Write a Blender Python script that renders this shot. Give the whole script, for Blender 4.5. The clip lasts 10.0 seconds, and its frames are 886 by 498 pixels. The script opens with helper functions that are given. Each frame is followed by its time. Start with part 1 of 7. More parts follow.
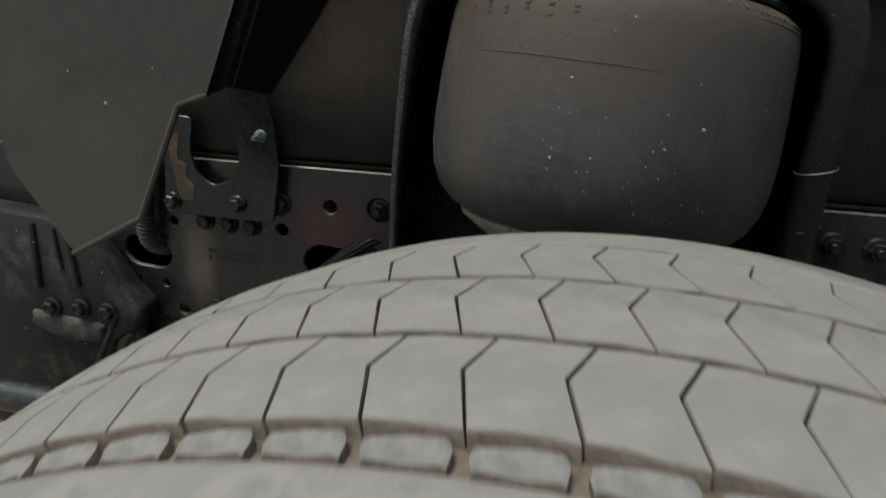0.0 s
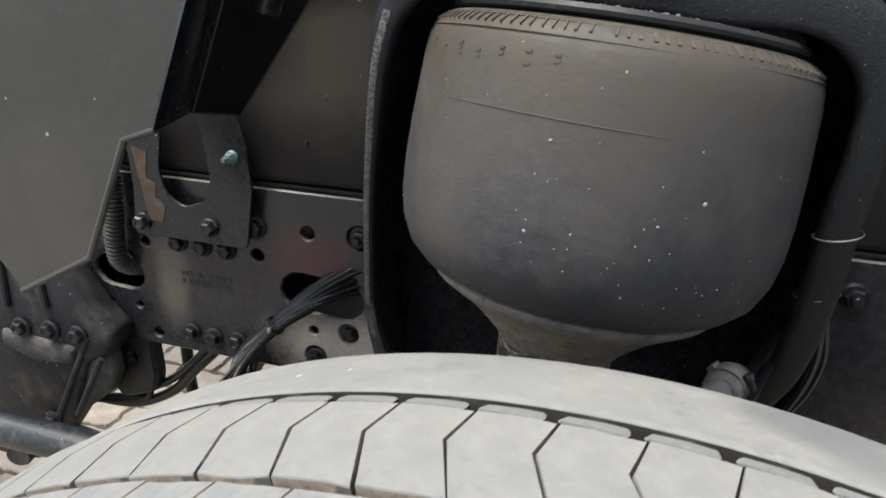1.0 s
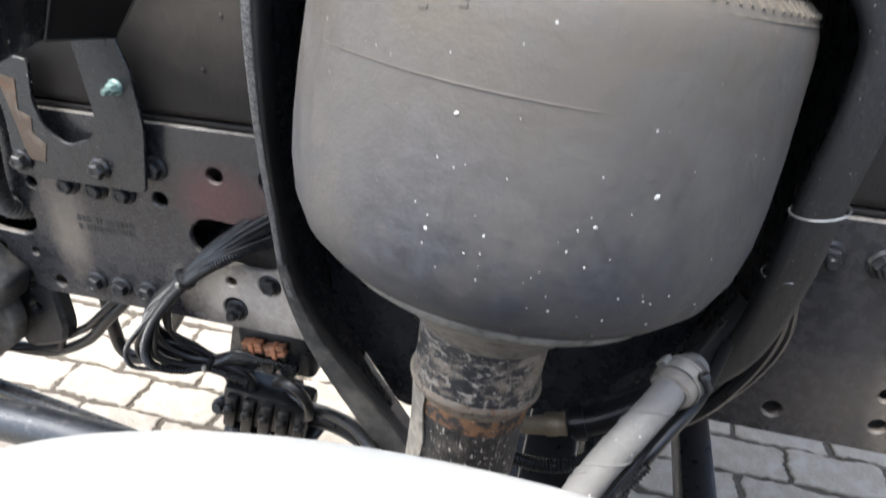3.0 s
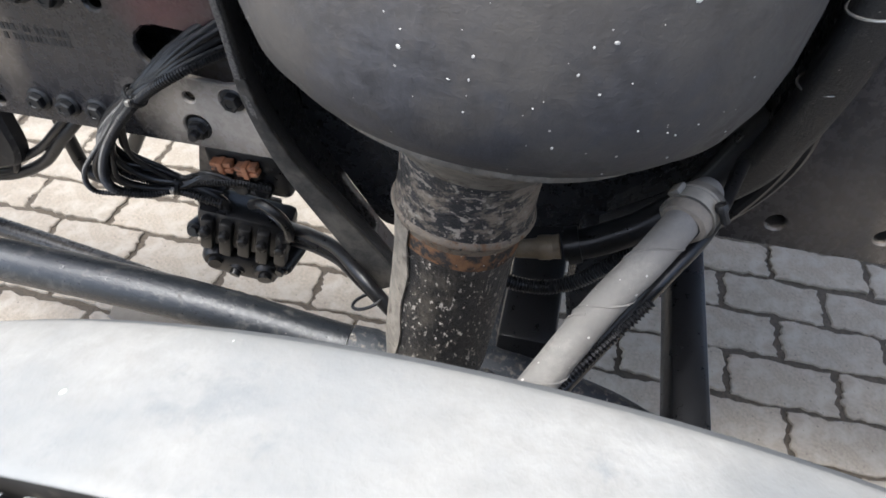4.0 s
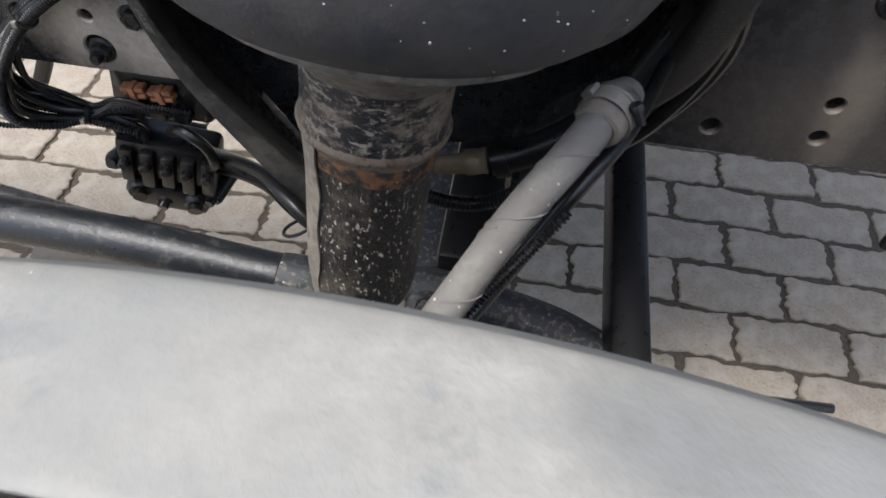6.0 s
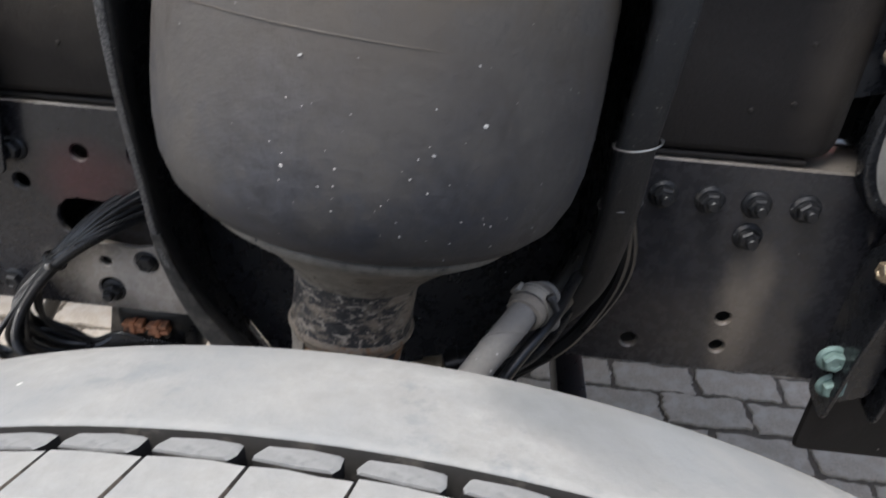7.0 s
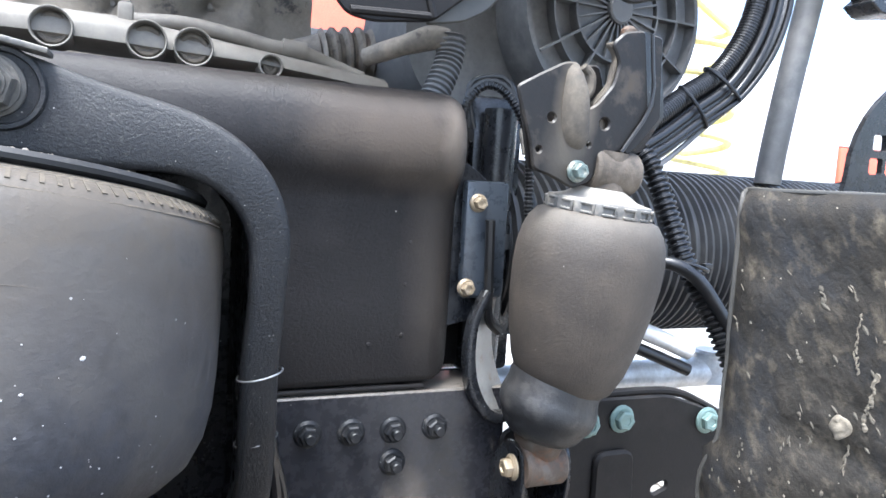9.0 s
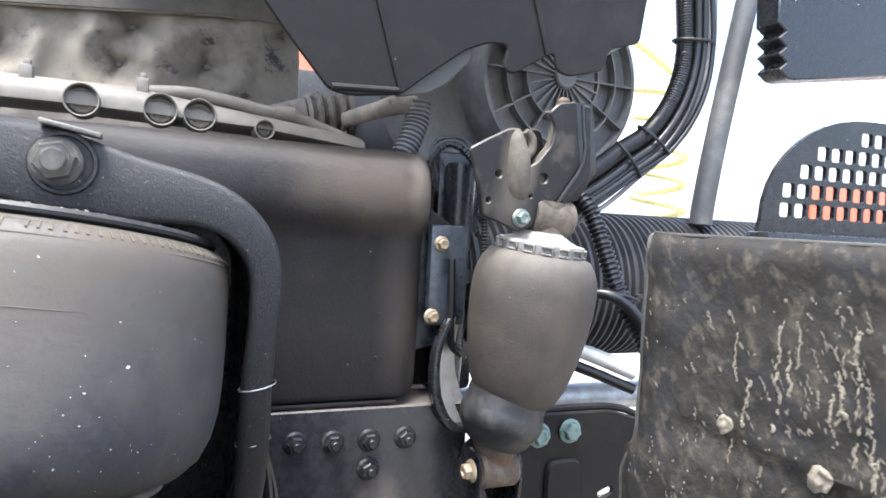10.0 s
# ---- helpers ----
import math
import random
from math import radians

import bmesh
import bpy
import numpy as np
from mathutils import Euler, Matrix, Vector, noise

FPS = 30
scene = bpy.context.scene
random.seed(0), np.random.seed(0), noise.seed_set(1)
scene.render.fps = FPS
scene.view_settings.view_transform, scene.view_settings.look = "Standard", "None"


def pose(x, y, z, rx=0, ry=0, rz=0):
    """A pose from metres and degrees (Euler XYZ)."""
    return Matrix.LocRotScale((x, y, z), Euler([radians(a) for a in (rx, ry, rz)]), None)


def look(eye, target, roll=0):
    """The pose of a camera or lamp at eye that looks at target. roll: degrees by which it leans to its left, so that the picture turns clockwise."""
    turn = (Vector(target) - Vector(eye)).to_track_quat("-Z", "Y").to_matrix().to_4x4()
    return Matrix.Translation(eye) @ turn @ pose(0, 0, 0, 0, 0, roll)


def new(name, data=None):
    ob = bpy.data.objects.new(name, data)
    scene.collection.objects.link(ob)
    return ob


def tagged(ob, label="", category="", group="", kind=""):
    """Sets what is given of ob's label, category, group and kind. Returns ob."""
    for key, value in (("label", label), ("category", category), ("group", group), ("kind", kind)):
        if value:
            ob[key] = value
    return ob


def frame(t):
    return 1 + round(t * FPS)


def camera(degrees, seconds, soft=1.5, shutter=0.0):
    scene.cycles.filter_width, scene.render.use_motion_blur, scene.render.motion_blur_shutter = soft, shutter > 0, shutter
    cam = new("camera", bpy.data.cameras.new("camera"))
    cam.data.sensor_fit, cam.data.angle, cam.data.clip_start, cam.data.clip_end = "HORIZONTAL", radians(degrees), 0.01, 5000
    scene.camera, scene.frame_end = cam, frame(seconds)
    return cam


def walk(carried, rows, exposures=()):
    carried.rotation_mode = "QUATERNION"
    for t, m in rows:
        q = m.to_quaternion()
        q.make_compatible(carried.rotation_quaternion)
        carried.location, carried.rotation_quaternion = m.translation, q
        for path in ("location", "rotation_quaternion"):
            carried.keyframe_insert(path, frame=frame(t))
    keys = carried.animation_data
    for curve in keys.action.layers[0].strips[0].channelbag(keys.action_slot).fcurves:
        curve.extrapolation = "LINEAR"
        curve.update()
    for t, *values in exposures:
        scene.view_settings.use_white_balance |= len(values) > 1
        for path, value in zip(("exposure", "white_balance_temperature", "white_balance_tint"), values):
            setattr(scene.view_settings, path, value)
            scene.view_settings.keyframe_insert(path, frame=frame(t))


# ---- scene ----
cam = camera(65.2, 10.0, shutter=0.3)
PATH = [
    (0, (0.0760, 0.0560, 1.2130), (-0.3912, 1.8407, 0.5726), 1.30),
    (0.4, (0.0640, 0.1370, 1.2460), (-0.4409, 1.8955, 0.5714), 1.00),
    (0.5, (0.0660, 0.1490, 1.2460), (-0.4421, 1.9043, 0.5653), 1.50),
    (1, (0.0910, 0.1650, 1.2650), (-0.4160, 1.9074, 0.5513), 1.70),
    (1.5, (0.0960, 0.2080, 1.2970), (-0.4022, 1.9494, 0.5745), 1.80),
    (2, (0.0950, 0.2270, 1.3070), (-0.3757, 1.9745, 0.5809), 1.90),
    (2.5, (0.1060, 0.2590, 1.3030), (-0.3337, 2.0128, 0.5728), 2.10),
    (2.8, (0.1084, 0.2926, 1.2910), (-0.3116, 1.9869, 0.4216), 2.20),
    (3, (0.1030, 0.3030, 1.2810), (-0.2850, 1.9419, 0.2982), 2.40),
    (3.2, (0.1030, 0.3110, 1.2730), (-0.2616, 1.8836, 0.1791), 2.50),
    (4.3, (0.0810, 0.4070, 1.2530), (-0.1345, 1.6554, -0.2294), 2.70),
    (4.5, (0.0780, 0.4330, 1.2500), (-0.1179, 1.6638, -0.2498), 2.90),
    (5, (0.0780, 0.4510, 1.2310), (-0.0741, 1.6678, -0.2852), 3.20),
    (5.2, (0.0780, 0.4470, 1.2210), (-0.0575, 1.6511, -0.3068), 3.30),
    (6.3, (0.1344, 0.3558, 1.2562), (0.0164, 1.5207, -0.3038), 3.68),
    (6.5, (0.1240, 0.3260, 1.2800), (0.0324, 1.6303, -0.1667), 4.60),
    (6.8, (0.1350, 0.2702, 1.2804), (0.0088, 1.8446, 0.1387), 3.99),
    (7, (0.1380, 0.2570, 1.2720), (0.0376, 1.9302, 0.2755), 3.80),
    (7.2, (0.1490, 0.2550, 1.2700), (0.1256, 1.9917, 0.3836), 3.80),
    (7.5, (0.1630, 0.2500, 1.2720), (0.3326, 2.0537, 0.5505), 3.50),
    (7.7, (0.1714, 0.2460, 1.2706), (0.4955, 2.0728, 0.6705), 3.18),
    (8, (0.1870, 0.2450, 1.2720), (0.6706, 2.0750, 0.8031), 3.20),
    (8.5, (0.2000, 0.2330, 1.2580), (0.8453, 2.0423, 0.9227), 3.10),
    (9, (0.1770, 0.2050, 1.2380), (0.9099, 2.0032, 1.0596), 3.30),
    (9.5, (0.1680, 0.1670, 1.2190), (0.9305, 1.9591, 1.1215), 3.20),
    (10, (0.1450, 0.0630, 1.2520), (0.9135, 1.8535, 1.1730), 3.00),
]
EXPOSURES = [(0.0, -0.15, 6650, 4), (0.2, -0.40, 6650, 4), (0.5, -0.15, 6650, 4), (1.0, 0.95, 6400, 6), (1.5, 1.65, 6200, 7), (2.5, 2.27, 6020, 7), (3.2, 1.9, 6050, 7), (3.6, 1.6, 6050, 8), (4.5, 1.5, 6050, 8), (5.0, 1.83, 6020, 8), (6.4, 0.85, 6280, 9), (7.0, 0.95, 6150, 9), (7.5, 1.95, 5700, 8), (8.0, 2.6, 5500, 7), (8.5, 2.7, 5500, 6), (9.0, 2.45, 5680, 7), (10.0, 2.38, 5950, 8)]
walk(cam, [(t, look(eye, target, roll)) for t, eye, target, roll in PATH], EXPOSURES)

# ---- exposure and light ----
world = bpy.data.worlds.new("sky")
scene.world = world
world.use_nodes = True
wn = world.node_tree.nodes
sky = wn.new("ShaderNodeTexSky")
sky.sky_type, sky.sun_disc = "NISHITA", False
sky.sun_elevation, sky.sun_rotation = radians(69.5), radians(228)
sky.air_density, sky.dust_density = 1.0, 4.0
haze = wn.new("ShaderNodeHueSaturation")
haze.inputs["Saturation"].default_value = 0.85
wn["Background"].inputs[1].default_value = 0.15
world.node_tree.links.new(sky.outputs[0], haze.inputs["Color"])
world.node_tree.links.new(haze.outputs[0], wn["Background"].inputs[0])
sun = new("sun", bpy.data.lights.new("sun", "SUN"))
sun.data.energy, sun.data.angle, sun.data.color = 1.75, radians(18), (1.0, 0.965, 0.91)
sun.matrix_world = look((-0.50, -0.45, 1.8), (0, 0, 0))


# ---- materials ----
def material(name, base, rough=0.5, metal=0.0, dust=None, specks=None, up=None, grain=0.15, bump=0.15, scale=60.0,
             rust=None, coat=0.0, random_tone=0.0, low=None, spec=0.5, patches=(), stretch=None):
    """base colour with grain; dust: (colour, from, to, scale) patches; specks: (colour, threshold, scale) small dots;
    up: (colour, amount) dust lying on upward faces, on the air duct painted light; rust: (colour, from, to, scale)."""
    m = bpy.data.materials.new(name)
    m.use_nodes = True
    t = m.node_tree
    n, link = t.nodes, t.links.new
    b = n["Principled BSDF"]
    b.inputs["Metallic"].default_value = metal
    b.inputs["Coat Weight"].default_value = coat
    b.inputs["Specular IOR Level"].default_value = spec
    co = raw = n.new("ShaderNodeTexCoord").outputs["Object"]
    if stretch:
        k = n.new("ShaderNodeMapping")
        k.vector_type = "TEXTURE"
        k.inputs["Scale"].default_value = [1 / v for v in stretch[:3]]
        if len(stretch) > 3:
            k.inputs["Rotation"].default_value = (math.radians(stretch[3]), 0, math.radians(stretch[4]))
        link(raw, k.inputs["Vector"])
        co = k.outputs[0]

    def noise_fac(s, detail=4.0, rough_=0.6):
        k = n.new("ShaderNodeTexNoise")
        link(co, k.inputs["Vector"])
        k.inputs["Scale"].default_value, k.inputs["Detail"].default_value, k.inputs["Roughness"].default_value = s, detail, rough_
        return k.outputs["Fac"]

    def ramp(fac, lo, hi, a=0.0, c=1.0):
        k = n.new("ShaderNodeMapRange")
        k.inputs["From Min"].default_value, k.inputs["From Max"].default_value = lo, hi
        k.inputs["To Min"].default_value, k.inputs["To Max"].default_value = a, c
        link(fac, k.inputs["Value"])
        return k.outputs[0]

    def mix(fac, a, c):
        k = n.new("ShaderNodeMix")
        k.data_type = "RGBA"
        if isinstance(fac, float):
            k.inputs["Factor"].default_value = fac
        else:
            link(fac, k.inputs["Factor"])
        for sock, v in ((k.inputs["A"], a), (k.inputs["B"], c)):
            if isinstance(v, tuple):
                sock.default_value = (*v, 1.0)
            else:
                link(v, sock)
        return k.outputs["Result"]

    def maths(op, a, c):
        k = n.new("ShaderNodeMath")
        k.operation = op
        for sock, v in zip(k.inputs, (a, c)):
            if isinstance(v, float):
                sock.default_value = v
            else:
                link(v, sock)
        return k.outputs[0]

    fine = noise_fac(scale, 6.0, 0.7)
    dark = tuple(v * (1 - 2 * grain) for v in base)
    light = tuple(min(1.0, v * (1 + 2 * grain)) for v in base)
    col = mix(ramp(fine, 0.3, 0.7), dark, light)
    broad = noise_fac(scale / 14, 3.0)
    col = mix(ramp(broad, 0.35, 0.65, 0.0, 0.5), col, tuple(v * (1 - 1.2 * grain) for v in base))
    if random_tone:
        k = n.new("ShaderNodeObjectInfo")
        col = mix(ramp(k.outputs["Random"], 0.0, 1.0, 0.0, random_tone), col, tuple(v * 0.55 for v in base))
    rough_fac = ramp(fine, 0.3, 0.7, max(0.05, rough - 0.1), min(1.0, rough + 0.1))
    if rust:
        f = ramp(noise_fac(rust[3], 8.0, 0.7), rust[1], rust[2])
        col = mix(f, col, rust[0])
    if low:
        k = n.new("ShaderNodeSeparateXYZ")
        link(raw, k.inputs[0])
        wob = maths("ADD", k.outputs["Z"], ramp(noise_fac(9.0, 5.0, 0.65), 0.2, 0.8, -0.03, 0.03))
        f = maths("MULTIPLY", ramp(wob, low[1], low[2]), ramp(noise_fac(35.0, 6.0, 0.7), 0.2, 0.75, 0.75, 1.0))
        col = mix(f, col, low[0])
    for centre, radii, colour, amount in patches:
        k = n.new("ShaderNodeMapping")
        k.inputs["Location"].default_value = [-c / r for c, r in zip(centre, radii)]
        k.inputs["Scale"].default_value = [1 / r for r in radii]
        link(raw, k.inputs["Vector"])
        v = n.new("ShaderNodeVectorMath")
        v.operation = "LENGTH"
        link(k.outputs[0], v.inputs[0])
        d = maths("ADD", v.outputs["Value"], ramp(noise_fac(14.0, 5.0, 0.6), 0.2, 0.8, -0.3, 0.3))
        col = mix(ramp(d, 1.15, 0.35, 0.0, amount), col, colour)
    if dust:
        f = ramp(noise_fac(dust[3], 6.0, 0.65), dust[1], dust[2])
        col = mix(f, col, dust[0])
        rough_fac = maths("MAXIMUM", rough_fac, maths("MULTIPLY", f, 0.85))
    if up:
        g = n.new("ShaderNodeNewGeometry")
        k = n.new("ShaderNodeSeparateXYZ")
        link(g.outputs["Normal"], k.inputs[0])
        f = maths("MULTIPLY", ramp(k.outputs["Z"], 0.05, 0.85), ramp(noise_fac(25.0, 6.0, 0.7), 0.3, 0.65, 0.35 * up[1], up[1]))
        col = mix(f, col, up[0])
        rough_fac = maths("MAXIMUM", rough_fac, maths("MULTIPLY", f, 0.9))
    if specks:
        v = n.new("ShaderNodeTexVoronoi")
        link(co, v.inputs["Vector"])
        v.inputs["Scale"].default_value = specks[2]
        k = n.new("ShaderNodeSeparateXYZ")
        link(v.outputs["Color"], k.inputs[0])
        size = maths("MULTIPLY", maths("POWER", k.outputs["X"], 9.0), 0.22 * specks[1])
        f = maths("LESS_THAN", v.outputs["Distance"], size)
        col = mix(f, col, specks[0])
    link(col, b.inputs["Base Color"])
    link(rough_fac, b.inputs["Roughness"])
    if bump:
        k = n.new("ShaderNodeBump")
        k.inputs["Strength"].default_value, k.inputs["Distance"].default_value = bump, 0.003
        link(fine, k.inputs["Height"])
        link(k.outputs[0], b.inputs["Normal"])
    return m


DUST = (0.30, 0.26, 0.21)
black_paint = material("black_paint", (0.014, 0.0148, 0.017), 0.28, spec=0.45, dust=((0.040, 0.035, 0.030), 0.58, 0.82, 7.0), specks=((0.4, 0.4, 0.4), 0.6, 110.0), up=((0.15, 0.13, 0.105), 0.15), bump=0.06)
flange_paint = material("flange_paint", (0.007, 0.0085, 0.011), 0.24, spec=0.7, dust=((0.05, 0.048, 0.045), 0.62, 0.8, 20.0), specks=((0.5, 0.5, 0.48), 1.2, 95.0), bump=0.05)
speckled_edge = material("speckled_edge", (0.045, 0.045, 0.046), 0.5, dust=((0.22, 0.21, 0.20), 0.44, 0.62, 420.0), bump=0.5, scale=320.0)
bolt_black = material("bolt_black", (0.013, 0.0135, 0.015), 0.45, spec=0.35, dust=((0.06, 0.055, 0.05), 0.55, 0.75, 90.0), specks=((0.3, 0.3, 0.3), 0.6, 160.0), bump=0.15)
cast_black = material("cast_black", (0.020, 0.0205, 0.022), 0.6, spec=0.3, dust=((0.075, 0.067, 0.058), 0.50, 0.72, 18.0), specks=((0.25, 0.24, 0.22), 0.8, 110.0), bump=0.5, scale=120.0)
cast_dust = material("cast_dust", (0.050, 0.048, 0.045), 0.7, spec=0.3, dust=((0.125, 0.115, 0.10), 0.45, 0.68, 26.0), rust=((0.022, 0.022, 0.023), 0.55, 0.68, 34.0), bump=0.6, scale=130.0)
hook_dust = material("hook_dust", (0.105, 0.088, 0.067), 0.85, dust=((0.065, 0.055, 0.044), 0.5, 0.7, 40.0), bump=0.3, scale=200.0)
axle_paint = material("axle_paint", (0.033, 0.037, 0.043), 0.45, dust=((0.17, 0.152, 0.128), 0.53, 0.64, 120.0), rust=((0.075, 0.060, 0.046), 0.54, 0.66, 30.0), specks=((0.4, 0.38, 0.34), 1.0, 150.0), bump=0.6, scale=120.0)
# patches: dust mixed with painted reflections of the bright ground and something red
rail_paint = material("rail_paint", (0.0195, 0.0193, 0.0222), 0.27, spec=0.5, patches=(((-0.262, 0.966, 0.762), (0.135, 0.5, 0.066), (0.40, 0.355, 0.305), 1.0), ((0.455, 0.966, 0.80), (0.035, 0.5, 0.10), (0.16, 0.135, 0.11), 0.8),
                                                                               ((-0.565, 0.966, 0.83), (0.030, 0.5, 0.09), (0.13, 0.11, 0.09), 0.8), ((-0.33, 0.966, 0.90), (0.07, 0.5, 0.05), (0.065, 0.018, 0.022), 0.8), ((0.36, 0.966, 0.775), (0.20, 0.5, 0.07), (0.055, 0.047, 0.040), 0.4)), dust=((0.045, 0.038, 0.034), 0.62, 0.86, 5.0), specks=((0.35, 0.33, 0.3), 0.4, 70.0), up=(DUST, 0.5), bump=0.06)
hook_paint = material("hook_paint", (0.0095, 0.0082, 0.0076), 0.45, spec=0.3, patches=(((0.583, 0.846, 1.330), (0.026, 0.03, 0.060), (0.110, 0.092, 0.071), 0.95), ((0.575, 0.846, 1.285), (0.030, 0.03, 0.040), (0.075, 0.064, 0.050), 0.7)), dust=((0.046, 0.038, 0.030), 0.54, 0.72, 30.0), specks=((0.4, 0.4, 0.4), 0.5, 120.0), up=(DUST, 0.25), bump=0.2)
rod_paint = material("rod_paint", (0.015, 0.0175, 0.021), 0.34, spec=0.6, dust=((0.085, 0.082, 0.076), 0.54, 0.70, 60.0), specks=((0.3, 0.28, 0.25), 0.7, 140.0), bump=0.3, scale=160.0)
bracket_paint = material("bracket_paint", (0.0170, 0.0173, 0.0185), 0.38, spec=0.42, dust=((0.10, 0.093, 0.083), 0.60, 0.73, 330.0), specks=((0.30, 0.28, 0.25), 0.9, 330.0), up=((0.085, 0.078, 0.068), 0.34), bump=0.55, scale=430.0)
# low: upper part paler, both from dust and from light put into colour
bellows_rubber = material("bellows_rubber", (0.048, 0.0465, 0.0495), 0.6, dust=((0.070, 0.062, 0.054), 0.47, 0.62, 13.0), specks=((0.32, 0.30, 0.27), 0.65, 150.0), low=((0.078, 0.063, 0.046), 0.10, 0.23), grain=0.24, bump=0.3, scale=95.0, rust=((0.044, 0.0435, 0.047), 0.54, 0.74, 14.0))
bellows_rib = material("bellows_rib", (0.095, 0.079, 0.058), 0.8, grain=0.25, bump=0.4, scale=200.0)
plate_steel = material("plate_steel", (0.020, 0.0205, 0.022), 0.48, spec=0.35, up=((0.10, 0.088, 0.072), 0.25), dust=((0.16, 0.14, 0.11), 0.60, 0.8, 60.0))
clamp_grey = material("clamp_grey", (0.075, 0.072, 0.066), 0.55, dust=((0.20, 0.175, 0.14), 0.48, 0.68, 60.0), up=((0.34, 0.31, 0.26), 0.95), bump=0.3, scale=180.0)
dusty_cast = material("dusty_cast", (0.145, 0.130, 0.110), 0.8, dust=((0.24, 0.208, 0.168), 0.45, 0.65, 25.0), rust=((0.05, 0.045, 0.04), 0.55, 0.65, 28.0), bump=0.4, scale=120.0)
strut_paint = material("strut_paint", (0.022, 0.0215, 0.022), 0.36, stretch=(1.0, 1.0, 0.55), dust=((0.40, 0.37, 0.325), 0.590, 0.625, 260.0), rust=((0.10, 0.088, 0.073), 0.50, 0.66, 26.0), specks=((0.50, 0.47, 0.42), 1.5, 330.0), bump=0.8, scale=230.0)
strut_neck = material("strut_neck", (0.020, 0.020, 0.021), 0.40, stretch=(1.0, 1.0, 1.7), dust=((0.38, 0.335, 0.275), 0.545, 0.60, 120.0), rust=((0.27, 0.220, 0.165), 0.49, 0.57, 22.0), specks=((0.45, 0.41, 0.35), 1.4, 300.0), bump=0.9, scale=150.0)
strut_collar = material("strut_collar", (0.26, 0.215, 0.165), 0.7, dust=((0.07, 0.062, 0.053), 0.55, 0.64, 120.0), rust=((0.20, 0.115, 0.062), 0.52, 0.62, 50.0), bump=0.6, scale=200.0)
rust_steel = material("rust_steel", (0.085, 0.060, 0.042), 0.75, dust=((0.12, 0.10, 0.08), 0.48, 0.65, 60.0), rust=((0.14, 0.065, 0.030), 0.52, 0.66, 45.0), bump=0.4)
tyre_rubber = material("tyre_rubber", (0.285, 0.277, 0.256), 0.85, spec=0.25, dust=((0.225, 0.228, 0.222), 0.50, 0.68, 6.0), rust=((0.165, 0.176, 0.182), 0.56, 0.69, 15.0), specks=((0.50, 0.48, 0.44), 0.7, 70.0), grain=0.09, bump=0.3, scale=90.0)
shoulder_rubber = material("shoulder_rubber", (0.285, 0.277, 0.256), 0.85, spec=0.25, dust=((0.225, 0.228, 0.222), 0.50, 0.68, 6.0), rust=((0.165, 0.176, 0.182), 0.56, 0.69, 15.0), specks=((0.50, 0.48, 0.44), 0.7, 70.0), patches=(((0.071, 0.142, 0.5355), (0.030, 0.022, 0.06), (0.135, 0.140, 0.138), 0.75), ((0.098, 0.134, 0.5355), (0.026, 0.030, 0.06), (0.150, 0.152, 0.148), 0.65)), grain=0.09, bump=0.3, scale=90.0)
sidewall_rubber = material("sidewall_rubber", (0.105, 0.112, 0.115), 0.7, dust=((0.165, 0.165, 0.158), 0.47, 0.68, 9.0), rust=((0.075, 0.082, 0.088), 0.55, 0.70, 26.0), specks=((0.34, 0.33, 0.31), 0.8, 80.0), grain=0.12, bump=0.3, scale=110.0)
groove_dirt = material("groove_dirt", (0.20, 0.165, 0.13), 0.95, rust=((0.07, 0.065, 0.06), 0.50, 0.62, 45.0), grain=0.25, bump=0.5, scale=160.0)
# near-black rubber: the shade between lozenges and ribs, put into colour
groove_shade = material("groove_shade", (0.028, 0.026, 0.024), 0.9, dust=((0.10, 0.09, 0.075), 0.55, 0.75, 60.0), spec=0.2)
lozenge_rubber = material("lozenge_rubber", (0.255, 0.252, 0.24), 0.85, rust=((0.17, 0.17, 0.165), 0.52, 0.66, 60.0), grain=0.1, bump=0.3, scale=160.0)
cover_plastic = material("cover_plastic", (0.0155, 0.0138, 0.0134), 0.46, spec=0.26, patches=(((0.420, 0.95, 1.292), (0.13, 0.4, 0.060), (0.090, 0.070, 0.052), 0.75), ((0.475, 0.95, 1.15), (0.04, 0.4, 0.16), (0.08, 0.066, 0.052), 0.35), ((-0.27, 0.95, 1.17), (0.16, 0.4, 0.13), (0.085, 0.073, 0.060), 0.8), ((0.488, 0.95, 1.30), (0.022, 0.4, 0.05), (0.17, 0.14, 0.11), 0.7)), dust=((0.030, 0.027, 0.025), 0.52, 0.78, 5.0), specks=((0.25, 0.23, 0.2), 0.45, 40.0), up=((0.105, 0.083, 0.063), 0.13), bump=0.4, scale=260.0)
shroud_plastic = material("shroud_plastic", (0.0095, 0.0085, 0.0082), 0.55, spec=0.2, dust=((0.022, 0.0195, 0.0175), 0.5, 0.75, 6.0), specks=((0.2, 0.19, 0.17), 0.4, 60.0), up=((0.10, 0.09, 0.08), 0.4), bump=0.15, scale=220.0)
wing_plastic = material("wing_plastic", (0.046, 0.0435, 0.038), 0.5, dust=((0.073, 0.066, 0.055), 0.42, 0.68, 4.0), specks=((0.35, 0.34, 0.32), 0.6, 45.0), bump=0.08)
cable_black = material("cable_black", (0.0085, 0.0085, 0.0092), 0.34, up=((0.09, 0.085, 0.078), 0.06), bump=0.05)
hose_grey = material("hose_grey", (0.195, 0.184, 0.168), 0.8, specks=((0.50, 0.48, 0.44), 1.35, 250.0), dust=((0.145, 0.137, 0.126), 0.48, 0.7, 22.0), bump=0.15, scale=180.0)
